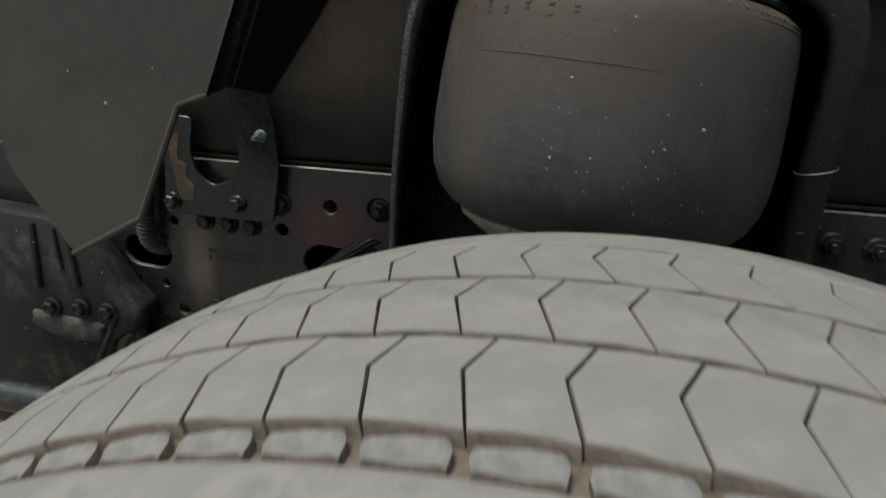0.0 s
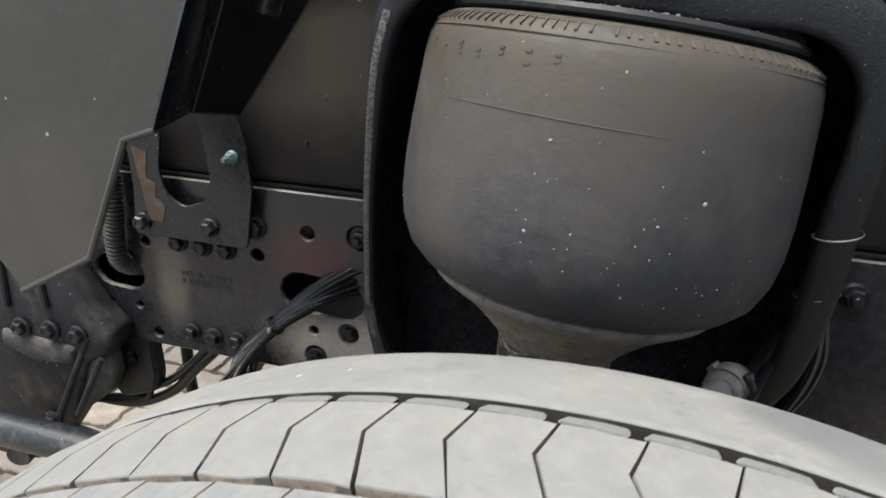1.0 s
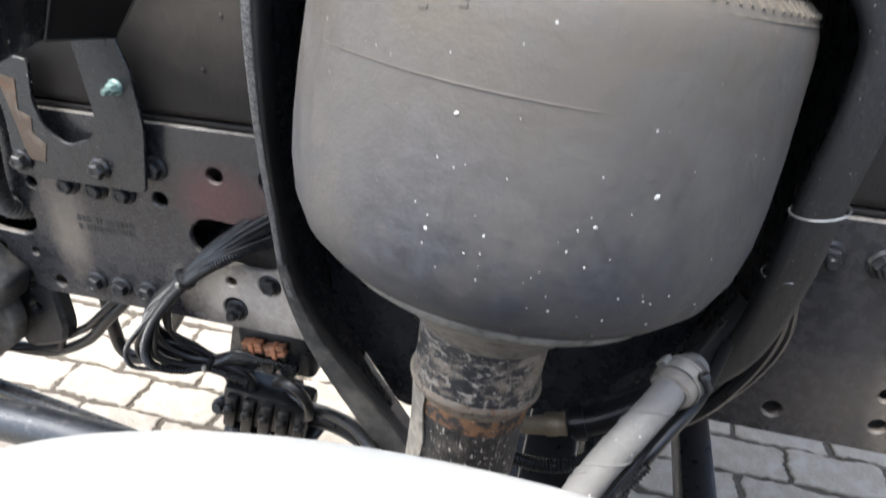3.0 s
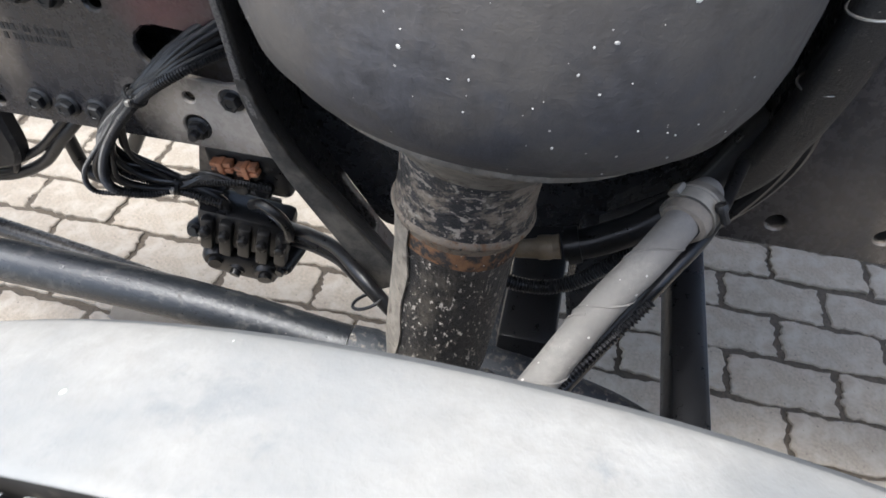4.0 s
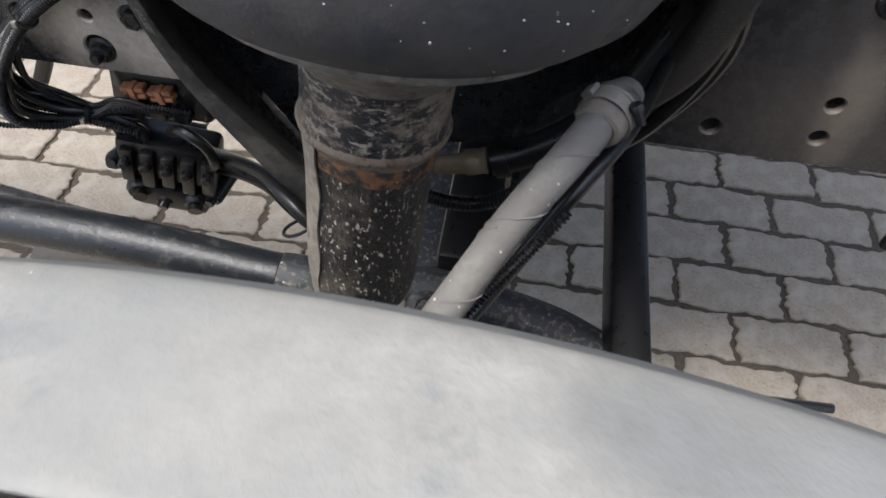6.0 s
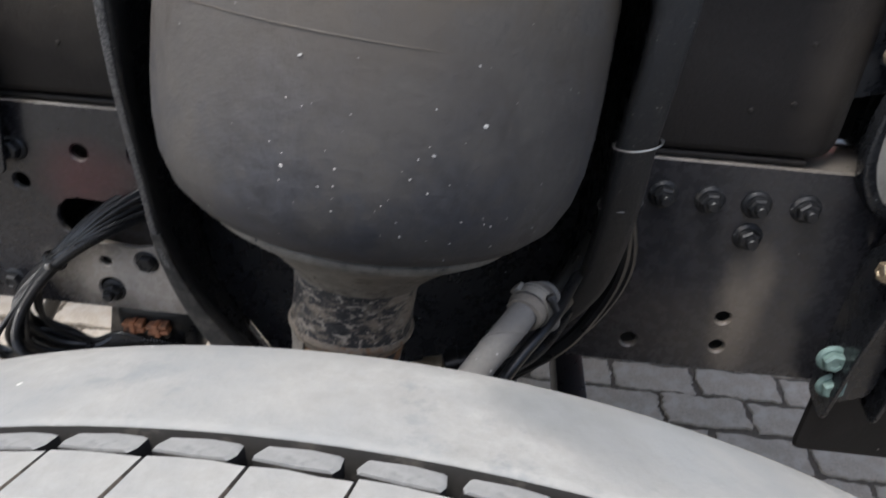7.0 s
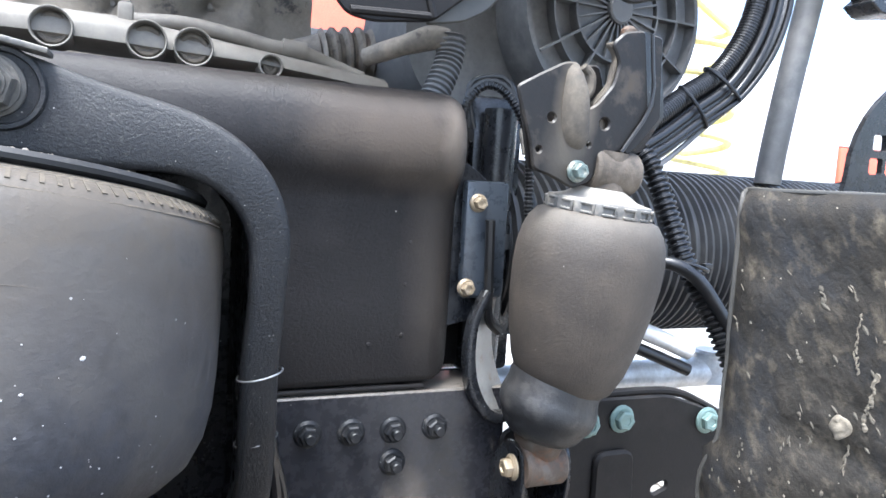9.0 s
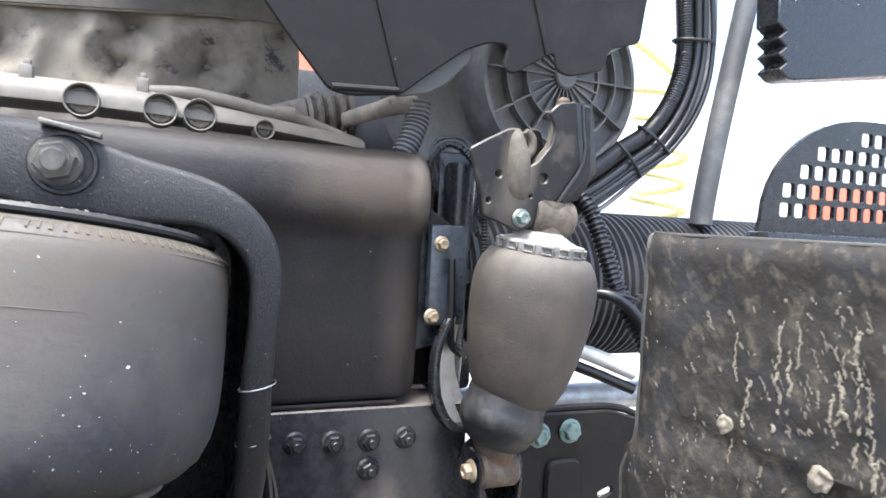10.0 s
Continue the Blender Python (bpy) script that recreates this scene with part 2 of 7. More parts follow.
zinc = material("zinc", (0.36, 0.35, 0.33), 0.4, metal=0.7, dust=(DUST, 0.5, 0.7, 50.0), bump=0.1)
brass = material("brass", (0.30, 0.235, 0.155), 0.45, metal=0.4, dust=(DUST, 0.5, 0.75, 60.0), bump=0.1)
green_zinc = material("green_zinc", (0.17, 0.245, 0.225), 0.5, metal=0.2, dust=(DUST, 0.6, 0.8, 60.0), bump=0.1)
orange_plastic = material("orange_plastic", (0.40, 0.17, 0.085), 0.4, dust=((0.10, 0.06, 0.04), 0.50, 0.70, 70.0))
bag_rubber = material("bag_rubber", (0.042, 0.0335, 0.0255), 0.7, dust=((0.074, 0.058, 0.043), 0.42, 0.7, 11.0), specks=((0.35, 0.33, 0.3), 0.4, 130.0), up=((0.20, 0.18, 0.15), 0.35), grain=0.12, bump=0.3, scale=320.0)
boot_rubber = material("boot_rubber", (0.0130, 0.0132, 0.0140), 0.46, dust=((0.05, 0.046, 0.042), 0.52, 0.75, 30.0), up=((0.12, 0.11, 0.10), 0.25), bump=0.25, scale=140.0)
mud_panel = material("mud_panel", (0.025, 0.0215, 0.0170), 0.7, spec=0.22, stretch=(1.0, 1.0, 0.62, 25.0, 204.2), dust=((0.088, 0.073, 0.052), 0.52, 0.74, 62.0), rust=((0.020, 0.020, 0.021), 0.50, 0.68, 16.0), specks=((0.20, 0.178, 0.14), 0.8, 170.0), grain=0.3, bump=0.7, scale=90.0)
neck_cast = material("neck_cast", (0.062, 0.049, 0.036), 0.75, dust=((0.125, 0.102, 0.078), 0.45, 0.65, 30.0), rust=((0.045, 0.036, 0.028), 0.55, 0.65, 40.0), bump=0.4, scale=140.0)
mud_spatter = material("mud_spatter", (0.105, 0.092, 0.070), 0.95, dust=((0.15, 0.13, 0.10), 0.5, 0.7, 60.0), bump=0.4, scale=200.0)
mud_clod = material("mud_clod", (0.175, 0.150, 0.112), 0.95, bump=0.5, scale=200.0)
pale_fleck = material("pale_fleck", (0.42, 0.40, 0.37), 0.8, bump=0.0)
light_duct = material("light_duct", (0.165, 0.150, 0.127), 0.65, dust=((0.120, 0.103, 0.083), 0.45, 0.7, 9.0), bump=0.08)
heat_foil = material("heat_foil", (0.190, 0.163, 0.128), 0.65, metal=0.15, dust=((0.235, 0.205, 0.165), 0.46, 0.62, 8.0), rust=((0.045, 0.040, 0.036), 0.57, 0.63, 14.0), bump=0.6, scale=70.0)
shield_dark = material("shield_dark", (0.075, 0.065, 0.053), 0.6, dust=((0.12, 0.104, 0.084), 0.45, 0.68, 7.0), bump=0.3, scale=60.0)
fan_plastic = material("fan_plastic", (0.10, 0.10, 0.10), 0.6, up=((0.2, 0.2, 0.2), 0.4), dust=((0.2, 0.19, 0.18), 0.5, 0.75, 12.0))
red_paint = material("red_paint", (0.68, 0.13, 0.07), 0.4, bump=0.0)
amber_plastic = material("amber_plastic", (1.0, 0.80, 0.34), 0.5, bump=0.0)
white_paint = material("white_paint", (0.75, 0.75, 0.74), 0.45, bump=0.0)
# up: light falling on the duct's ribs, painted as a paler top
duct_plastic = material("duct_plastic", (0.022, 0.0225, 0.024), 0.45, up=((0.13, 0.125, 0.115), 0.55), dust=((0.05, 0.047, 0.043), 0.5, 0.75, 14.0), bump=0.1)
# black pad whose sky reflection is mixed into a blue-grey base
pad_sky_sheen = material("pad_sky_sheen", (0.036, 0.043, 0.053), 0.3, spec=0.6, dust=((0.07, 0.065, 0.06), 0.58, 0.78, 30.0), bump=0.08)
silver_tube = material("silver_tube", (0.74, 0.74, 0.73), 0.38, metal=0.3, dust=((0.5, 0.47, 0.42), 0.5, 0.7, 14.0))
paver_stone = material("paver_stone", (0.320, 0.272, 0.212), 0.9, dust=((0.365, 0.322, 0.262), 0.45, 0.66, 18.0), rust=((0.25, 0.212, 0.165), 0.55, 0.72, 11.0), specks=((0.20, 0.172, 0.135), 1.3, 130.0), grain=0.14, bump=0.75, scale=150.0, random_tone=0.22)
strut_flange = material("strut_flange", (0.21, 0.188, 0.158), 0.65, dust=((0.30, 0.268, 0.222), 0.47, 0.62, 60.0), rust=((0.10, 0.080, 0.062), 0.53, 0.64, 48.0), specks=((0.04, 0.037, 0.034), 1.4, 210.0), bump=0.7, scale=180.0)
rust_band = material("rust_band", (0.22, 0.115, 0.055), 0.85, dust=((0.035, 0.032, 0.030), 0.46, 0.58, 70.0), specks=((0.45, 0.41, 0.35), 1.4, 300.0), bump=0.5, scale=160.0)
hook_bolt = material("hook_bolt", (0.13, 0.165, 0.15), 0.5, metal=0.2, dust=(DUST, 0.5, 0.7, 60.0), bump=0.1)
joint_sand = material("joint_sand", (0.088, 0.070, 0.050), 0.95, grain=0.3, bump=0.5, scale=140.0)
asphalt = material("asphalt", (0.33, 0.315, 0.285), 0.9, bump=0.3)


# ---- mesh helpers ----
def finish(name, bm, mat, sharp=35.0):
    bmesh.ops.recalc_face_normals(bm, faces=bm.faces[:])
    me = bpy.data.meshes.new(name)
    bm.to_mesh(me)
    bm.free()
    me.materials.append(mat)
    me.shade_smooth()
    me.set_sharp_from_angle(angle=radians(sharp))
    return me


def thing(name, base, label, category, group="", kind=""):
    """An Empty at its base, under which the parts of one thing hang."""
    ob = new(name)
    ob.location = base
    ob.empty_display_size = 0.02
    return tagged(ob, label, category, group, kind)


def part(name, bm, mat, parent, label="", sharp=35.0):
    """One mesh, modelled in world metres, under a thing or a part."""
    ob = new(name, finish(name, bm, mat, sharp))
    hang(ob, parent)
    return tagged(ob, label)


def hang(ob, parent):
    ob.parent = parent
    ob.matrix_parent_inverse = Matrix.Translation(-parent.location) if parent.type == "EMPTY" else Matrix()
    return ob


def solo(name, bm, mat, label, category, group="", kind="", sharp=35.0):
    return tagged(new(name, finish(name, bm, mat, sharp)), label, category, group, kind)


def catmull(pts, step=0.006):
    p = [Vector(v) for v in pts]
    p = [2 * p[0] - p[1]] + p + [2 * p[-1] - p[-2]]
    out = []
    for a, b, c, d in zip(p, p[1:], p[2:], p[3:]):
        k = max(1, int((c - b).length / step))
        for i in range(k):
            t = i / k
            out.append(0.5 * (2 * b + (c - a) * t + (2 * a - 5 * b + 4 * c - d) * t * t + (3 * b - a - 3 * c + d) * t ** 3))
    return out + [p[-2]]


def tube(bm, pts, r, seg=12, step=0.008, ribs=None, radii=None, smooth=True):
    """A round tube along pts; ribs: (pitch, depth) for corrugated hose; radii: factors along the way."""
    path = catmull(pts, min(step, ribs[0] / 4) if ribs else step) if smooth else [Vector(v) for v in pts]
    t = (path[1] - path[0]).normalized()
    side = t.orthogonal().normalized()
    rings, run = [], 0.0
    for i, p in enumerate(path):
        if i:
            run += (p - path[i - 1]).length
        nt = (path[min(i + 1, len(path) - 1)] - path[max(i - 1, 0)]).normalized()
        side = (side - side.dot(nt) * nt).normalized()
        up = nt.cross(side)
        rr = r
        if ribs:
            rr += ribs[1] * (0.5 if math.sin(2 * math.pi * run / ribs[0]) > 0 else -0.5)
        if radii:
            f = i / (len(path) - 1) * (len(radii) - 1)
            k = min(int(f), len(radii) - 2)
            rr *= radii[k] * (1 - f + k) + radii[k + 1] * (f - k)
        rings.append([bm.verts.new(p + rr * (math.cos(a) * side + math.sin(a) * up)) for a in (2 * math.pi * j / seg for j in range(seg))])
    for a, b in zip(rings, rings[1:]):
        for j in range(seg):
            bm.faces.new((a[j], a[(j + 1) % seg], b[(j + 1) % seg], b[j]))
    bm.faces.new(rings[0][::-1])
    bm.faces.new(rings[-1])
    return bm


def lathe(bm, profile, m, seg=64, wobble=0.0):
    """Turns (radius, height) round the local z of m."""
    rings = []
    for r, h in profile:
        if r < 1e-6:
            rings.append([bm.verts.new(m @ Vector((0, 0, h)))])
        else:
            rings.append([bm.verts.new(m @ Vector(((r + wobble * math.sin(3 * a + 20 * h)) * math.cos(a), (r + wobble * math.sin(3 * a + 20 * h)) * math.sin(a), h)))
                          for a in (2 * math.pi * j / seg for j in range(seg))])
    for a, b in zip(rings, rings[1:]):
        for j in range(seg):
            q = [a[j % len(a)], a[(j + 1) % len(a)], b[(j + 1) % len(b)], b[j % len(b)]]
            q = list(dict.fromkeys(q))
            if len(q) > 2:
                bm.faces.new(q)
    return bm


def box(bm, lo, hi, bevel=0.0, m=Matrix(), segs=2):
    lo, hi = Vector(lo), Vector(hi)
    made = bmesh.ops.create_cube(bm, size=1.0, matrix=m @ Matrix.Translation((lo + hi) / 2) @ Matrix.Diagonal((*(hi - lo), 1)))
    if bevel:
        edges = list({e for v in made["verts"] for e in v.link_edges})
        bmesh.ops.bevel(bm, geom=edges, offset=bevel, segments=segs, affect="EDGES", profile=0.5)
    return bm


def circle(cx, cz, r, k=16):
    return [(cx + r * math.cos(2 * math.pi * i / k), cz + r * math.sin(2 * math.pi * i / k)) for i in range(k)]


def slot(cx, cz, w, h, k=6, turn=0.0):
    """A long hole with round ends."""
    r = h / 2
    out = []
    for sx, start in ((1, -90), (-1, 90)):
        for i in range(k + 1):
            a = radians(start + 180 * i / k)
            out.append((sx * (w / 2 - r) + r * math.cos(a), r * math.sin(a)))
    c, s = math.cos(radians(turn)), math.sin(radians(turn))
    return [(cx + c * x - s * z, cz + s * x + c * z) for x, z in out]


def rounded(pts, r, k=4):
    """Rounds the corners of a polygon."""
    out, n = [], len(pts)
    for i, p in enumerate(pts):
        p, a, b = Vector(p), Vector(pts[i - 1]), Vector(pts[(i + 1) % n])
        d = min(r, (a - p).length * 0.45, (b - p).length * 0.45)
        u, v = p + (a - p).normalized() * d, p + (b - p).normalized() * d
        for j in range(k + 1):
            t = j / k
            out.append(tuple((1 - t) ** 2 * u + 2 * t * (1 - t) * p + t * t * v))
    return out


def plate(bm, outer, holes=(), thick=0.006, m=Matrix(), bevel=0.0012):
    """A flat plate in the local x-z plane of m, with its front at y = 0 and its back at y = thick; the holes go through."""
    tmp = bmesh.new()
    for loop in (outer, *holes):
        vs = [tmp.verts.new((x, 0, z)) for x, z in loop]
        for a, b in zip(vs, vs[1:] + vs[:1]):
            tmp.edges.new((a, b))
    bmesh.ops.triangle_fill(tmp, use_beauty=True, use_dissolve=False, edges=tmp.edges[:], normal=(0, -1, 0))
    ex = bmesh.ops.extrude_face_region(tmp, geom=tmp.faces[:])
    bmesh.ops.translate(tmp, verts=[g for g in ex["geom"] if isinstance(g, bmesh.types.BMVert)], vec=(0, thick, 0))
    bmesh.ops.recalc_face_normals(tmp, faces=tmp.faces[:])
    if bevel:
        sharp = [e for e in tmp.edges if len(e.link_faces) == 2 and e.calc_face_angle(0) > 1.2]
        bmesh.ops.bevel(tmp, geom=sharp, offset=bevel, segments=1, affect="EDGES")
    me = bpy.data.meshes.new("tmp")
    tmp.transform(m)
    tmp.to_mesh(me)
    tmp.free()
    bm.from_mesh(me)
    bpy.data.meshes.remove(me)
    return bm


def sweep(bm, path, section, closed=True):
    """Carries a list of sections (each a list of points, one per path place) into a skin; path: lists of equal length."""
    rings = [[bm.verts.new(v) for v in ring] for ring in path]
    k = len(rings[0])
    for a, b in zip(rings, rings[1:]):
        for j in range(k if closed else k - 1):
            bm.faces.new((a[j], a[(j + 1) % k], b[(j + 1) % k], b[j]))
    if section:
        bm.faces.new(rings[0][::-1])
        bm.faces.new(rings[-1])
    return bm


def bar(bm, pts, depth, round_=0.3, step=0.008):
    """A forged bar along pts of (x, y, z, width): width lies in the x-z plane across the way, depth goes back in y."""
    path = catmull([p[:3] for p in pts], step)
    keys = [Vector(p[:3]) for p in pts]
    run, total = [0.0], 0.0
    for a, b in zip(keys, keys[1:]):
        total += (b - a).length
        run.append(total)
    rings, s = [], 0.0
    length = sum((b - a).length for a, b in zip(path, path[1:]))
    for i, p in enumerate(path):
        if i:
            s += (p - path[i - 1]).length
        t = path[min(i + 1, len(path) - 1)] - path[max(i - 1, 0)]
        side = Vector((t.z, 0, -t.x)).normalized()
        w = np.interp(s / length * total, run, [q[3] for q in pts]) / 2
        c = min(w, depth / 2) * round_
        ring = []
        for sx, sy in ((-1, 0), (1, 0), (1, 1), (-1, 1)):
            x, y = sx * w, sy * depth
            inx, iny = -sx * c, (c if sy == 0 else -c)
            a_, b_ = (x + inx, y), (x, y + iny)
            mid = (x + inx * 0.29, y + iny * 0.29)
            order = (b_, mid, a_) if sx * (1 if sy else -1) > 0 else (a_, mid, b_)
            ring += [p + side * u + Vector((0, v, 0)) for u, v in order]
        rings.append(ring)
    return sweep(bm, rings, True)


def hex_bolt(mat, r=0.011, stud=False):
    """Hexagon flange bolt, facing -y, seated at y = 0."""
    bm = bmesh.new()
    m = pose(0, 0, 0, 90, 0, 0)
    lathe(bm, [(0, 0), (r * 1.42, 0), (r * 1.42, 0.002), (r * 1.15, 0.0045), (0, 0.0045)], m, 18)
    lathe(bm, [(0, 0.004), (r * 1.04, 0.004), (r * 1.04, 0.0115), (r * 0.86, 0.0135), (r * 0.5, 0.0135), (r * 0.45, 0.0125), (0, 0.0125)], m @ pose(0, 0, 0, 0, 0, 17), 6)
    if stud:
        lathe(bm, [(0, 0.012), (r * 0.55, 0.012), (r * 0.55, 0.021), (r * 0.45, 0.0225), (0, 0.0225)], m, 12)
    return finish("bolt", bm, mat, 30)


def put_bolts(mesh, parent, places, label="", seed=3):
    rng = random.Random(seed)
    for p in places:
        ob = new("bolt", mesh)
        hang(ob, parent)
        ob.location = p
        ob.rotation_euler = (0, rng.uniform(0, 6.28), 0)
        tagged(ob, label)


# ---- ground ----
bm = bmesh.new()
bmesh.ops.create_grid(bm, x_segments=4, y_segments=4, size=400.0, matrix=Matrix.Translation((0, 0, -0.007)))
ground = solo("ground", bm, joint_sand, "sandy joints of a yard laid with grey concrete pavers", "ground", kind="structure")
# the yard further off, past the single stones
bm = bmesh.new()
for lo, hi in (((-60, 3.0), (60, 80)), ((-60, -60), (60, -1.2)), ((-60, -1.2), (-2.6, 3.0)), ((2.6, -1.2), (60, 3.0))):
    bm.faces.new([bm.verts.new(v) for v in ((lo[0], lo[1], -0.004), (hi[0], lo[1], -0.004), (hi[0], hi[1], -0.004), (lo[0], hi[1], -0.004))])
solo("pavement", bm, asphalt, "light grey paved yard in bright daylight", "pavement", kind="structure")


# ---- chassis rail ----
RAIL_Y = 0.966


def chassis_rail():
    rail = thing("chassis_rail", (0, RAIL_Y, 0.72), "black painted steel truck chassis rail with dust, painted-in reflections and bolts", "chassis")
    holes = [slot(-0.661, 0.827, 0.087, 0.050, turn=-4), slot(-0.318, 0.839, 0.128, 0.058, turn=-4),
             circle(-0.607, 0.884, 0.008), circle(-0.336, 0.932, 0.010), circle(-0.417, 0.888, 0.010),
             circle(-0.686, 0.774, 0.006), circle(-0.633, 0.775, 0.006), circle(-0.658, 0.731, 0.009), circle(-0.604, 0.732, 0.009),
             circle(-0.333, 0.783, 0.007), circle(-0.332, 0.741, 0.017), circle(-0.259, 0.934, 0.018), circle(-0.279, 0.787, 0.015), circle(-0.226, 0.743, 0.016),
             circle(0.440, 0.791, 0.009), circle(0.443, 0.748, 0.009), circle(0.335, 0.745, 0.010)]
    bm = bmesh.new()
    plate(bm, [(-1.9, 0.710), (0.585, 0.710), (0.585, 0.990), (-1.9, 0.990)], holes, 0.009, Matrix.Translation((0, RAIL_Y, 0)), 0.002)
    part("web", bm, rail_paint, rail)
    for name, z in (("top_flange", 0.981), ("bottom_flange", 0.710)):
        bm = bmesh.new()
        box(bm, (-1.9, RAIL_Y + 0.0095, z), (0.585, RAIL_Y + 0.085, z + 0.009), 0.003)
        part(name, bm, rail_paint, rail)
    # plate added behind the web so that no bright ground shows through
    bm = bmesh.new()
    box(bm, (-1.9, RAIL_Y + 0.088, 0.705), (0.585, RAIL_Y + 0.094, 0.990), 0.002)
    part("inner_liner", bm, rail_paint, rail)
    y = RAIL_Y
    black = hex_bolt(bolt_black)
    put_bolts(black, rail, [(x, y, z) for x, z in ((-0.547, 0.8915), (-0.506, 0.890), (-0.466, 0.890), (-0.541, 0.744), (-0.502, 0.742), (-0.461, 0.743), (-0.414, 0.931))])
    put_bolts(black, rail, [(-0.277, y + 0.003, 0.789)])
    studs = hex_bolt(bolt_black, 0.0115, True)
    put_bolts(studs, rail, [(0.334, y, 0.948), (0.385, y, 0.946), (0.436, y, 0.945), (0.489, y, 0.945), (0.437, y, 0.905), (-0.258, y + 0.004, 0.935), (-0.331, y + 0.004, 0.738), (-0.225, y + 0.004, 0.740)])
    # stamped part number, worn down to short bars
    bm = bmesh.new()
    rng = random.Random(5)
    for row in range(2):
        x = -0.548
        while x < -0.462:
            w = rng.choice((0.0025, 0.004, 0.005))
            if rng.random() > 0.12:
                box(bm, (x, y - 0.0006, 0.838 - 0.012 * row), (x + w, y + 0.001, 0.846 - 0.012 * row))
            x += w + 0.0022
    tagged(part("stamped_mark", bm, plate_steel, rail, "worn stamped row of unreadable marks"), kind="stuff")
    return rail


chassis_rail()
# the rail on the far side of the truck
bm = bmesh.new()
box(bm, (-1.9, 1.73, 0.722), (0.9, 1.739, 0.99), 0.002)
box(bm, (-1.9, 1.655, 0.722), (0.9, 1.7295, 0.731), 0.002)
box(bm, (-1.9, 1.655, 0.981), (0.9, 1.7295, 0.99), 0.002)
solo("chassis_rail", bm, rail_paint, "far black steel chassis rail beyond the engine", "chassis")


# ---- wheel ----
def wheel():
    m = pose(0, 0, 0, 0, 0, -2.46) @ Matrix.Translation((0.082, 0.324, 0.5495))
    ob = new("truck_wheel")
    ob.matrix_world = m
    ob.empty_display_size = 0.05
    tagged(ob, "truck front wheel with pale dusty ribbed tyre standing on pavers", "wheel")

    def child(name, me, label="", turn=0.0):
        c = new(name, me)
        c.parent = ob
        c.matrix_basis = pose(0, 0, 0, 0, turn, 0)
        return tagged(c, label)

    def crown(y):
        return 0.5555 - 0.80 * y * y

    ax = pose(0, 0, 0, -90, 0, 0)   # local z of the lathe along +y
    bm = bmesh.new()
    prof = [(0.30, -0.135), (0.36, -0.152), (0.45, -0.160), (0.505, -0.172), (0.522, -0.177), (0.5285, -0.173)]
    shoulder = [(0.5338, 0.160), (0.5368, 0.150), (0.5396, 0.138), (0.5420, 0.125), (0.5442, 0.112), (0.5452, 0.104), (0.5456, 0.1005), (0.5448, 0.0995)]
    outer_shoulder = [(0.5315, 0.168), (0.5340, 0.158), (0.5368, 0.146), (0.5394, 0.134), (0.5416, 0.122), (0.5428, 0.114), (0.5430, 0.1098), (0.5422, 0.1090)]
    prof += [(r, -y) for r, y in outer_shoulder] + [(0.5340, -0.1085)]
    prof += [(crown(y) - (0.0165 if y > 0.0835 else 0.0085 if y < -0.0935 else 0.0075), y) for y in np.linspace(-0.107, 0.097, 43)]
    prof += [(0.5350, 0.0990)] + [(r, y) for r, y in shoulder[::-1]]
    prof += [(0.5305, 0.164), (0.524, 0.170), (0.505, 0.166), (0.45, 0.160), (0.36, 0.152), (0.30, 0.135)]
    lathe(bm, prof, ax, 180)
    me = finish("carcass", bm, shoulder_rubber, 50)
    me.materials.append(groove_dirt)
    me.materials.append(groove_shade)
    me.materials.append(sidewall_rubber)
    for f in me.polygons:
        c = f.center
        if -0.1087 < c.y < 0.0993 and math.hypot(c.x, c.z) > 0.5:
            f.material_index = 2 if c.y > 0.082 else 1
        elif c.y > 0.166:
            f.material_index = 3
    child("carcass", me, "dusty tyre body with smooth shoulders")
    count = 99
    pitch = 2 * math.pi / count
    ribs = ((-0.0930, -0.0425, 0.80, 0.0088, 0.0070), (-0.0385, 0.0170, 2.45, 0.0110, 0.0068), (0.0210, 0.0830, 0.35, 0.0130, 0.0046))

    def block(y0, y1, foot, lead, gap=0.00045, top=0.0, rough_=0.0, seed=0):
        """One tread block, bent like the sipes between blocks."""
        rng = random.Random(seed)
        bm = bmesh.new()
        ym = y0 + 0.575 * (y1 - y0)
        outline = []
        s, p = lead, pitch * 0.5555
        nx = 3
        for i in range(nx + 1):
            outline.append((foot - p / 2 + gap + (p - 2 * gap) * i / nx, y0 + rng.uniform(-1, 1) * rough_))
        outline += [(p / 2 - gap, ym)]
        for i in range(nx + 1):
            outline.append((p / 2 - gap + s - (p - 2 * gap) * i / nx, y1 + rng.uniform(-1, 1) * rough_))
        outline += [(-p / 2 + gap, ym)]
        rings = []
        for lift, inset in ((-0.016 if y1 > 0.08 or y0 < -0.08 else -0.009, 0.0), (-0.0008, 0.0), (0.0, 0.0006)):
            ring = []
            cx = sum(x for x, _ in outline) / len(outline)
            cy = sum(y for _, y in outline) / len(outline)
            for x, y in outline:
                d = Vector((x - cx, y - cy))
                k = 1 - inset / max(0.004, d.length)
                a, yy = (cx + d.x * k) / 0.5555, cy + d.y * k
                r = crown(yy) + lift + top
                ring.append(bm.verts.new((r * math.sin(a), yy, r * math.cos(a))))
            rings.append(ring)
        n = len(outline)
        for a, b in zip(rings, rings[1:]):
            for j in range(n):
                bm.faces.new((a[j], a[(j + 1) % n], b[(j + 1) % n], b[j]))
        mid = [(bm.verts.new(((crown(ym) + top) * math.sin(s / 4 / 0.5555 * k), ym, (crown(ym) + top) * math.cos(s / 4 / 0.5555 * k)))) for k in (1,)]
        top_ring = rings[-1]
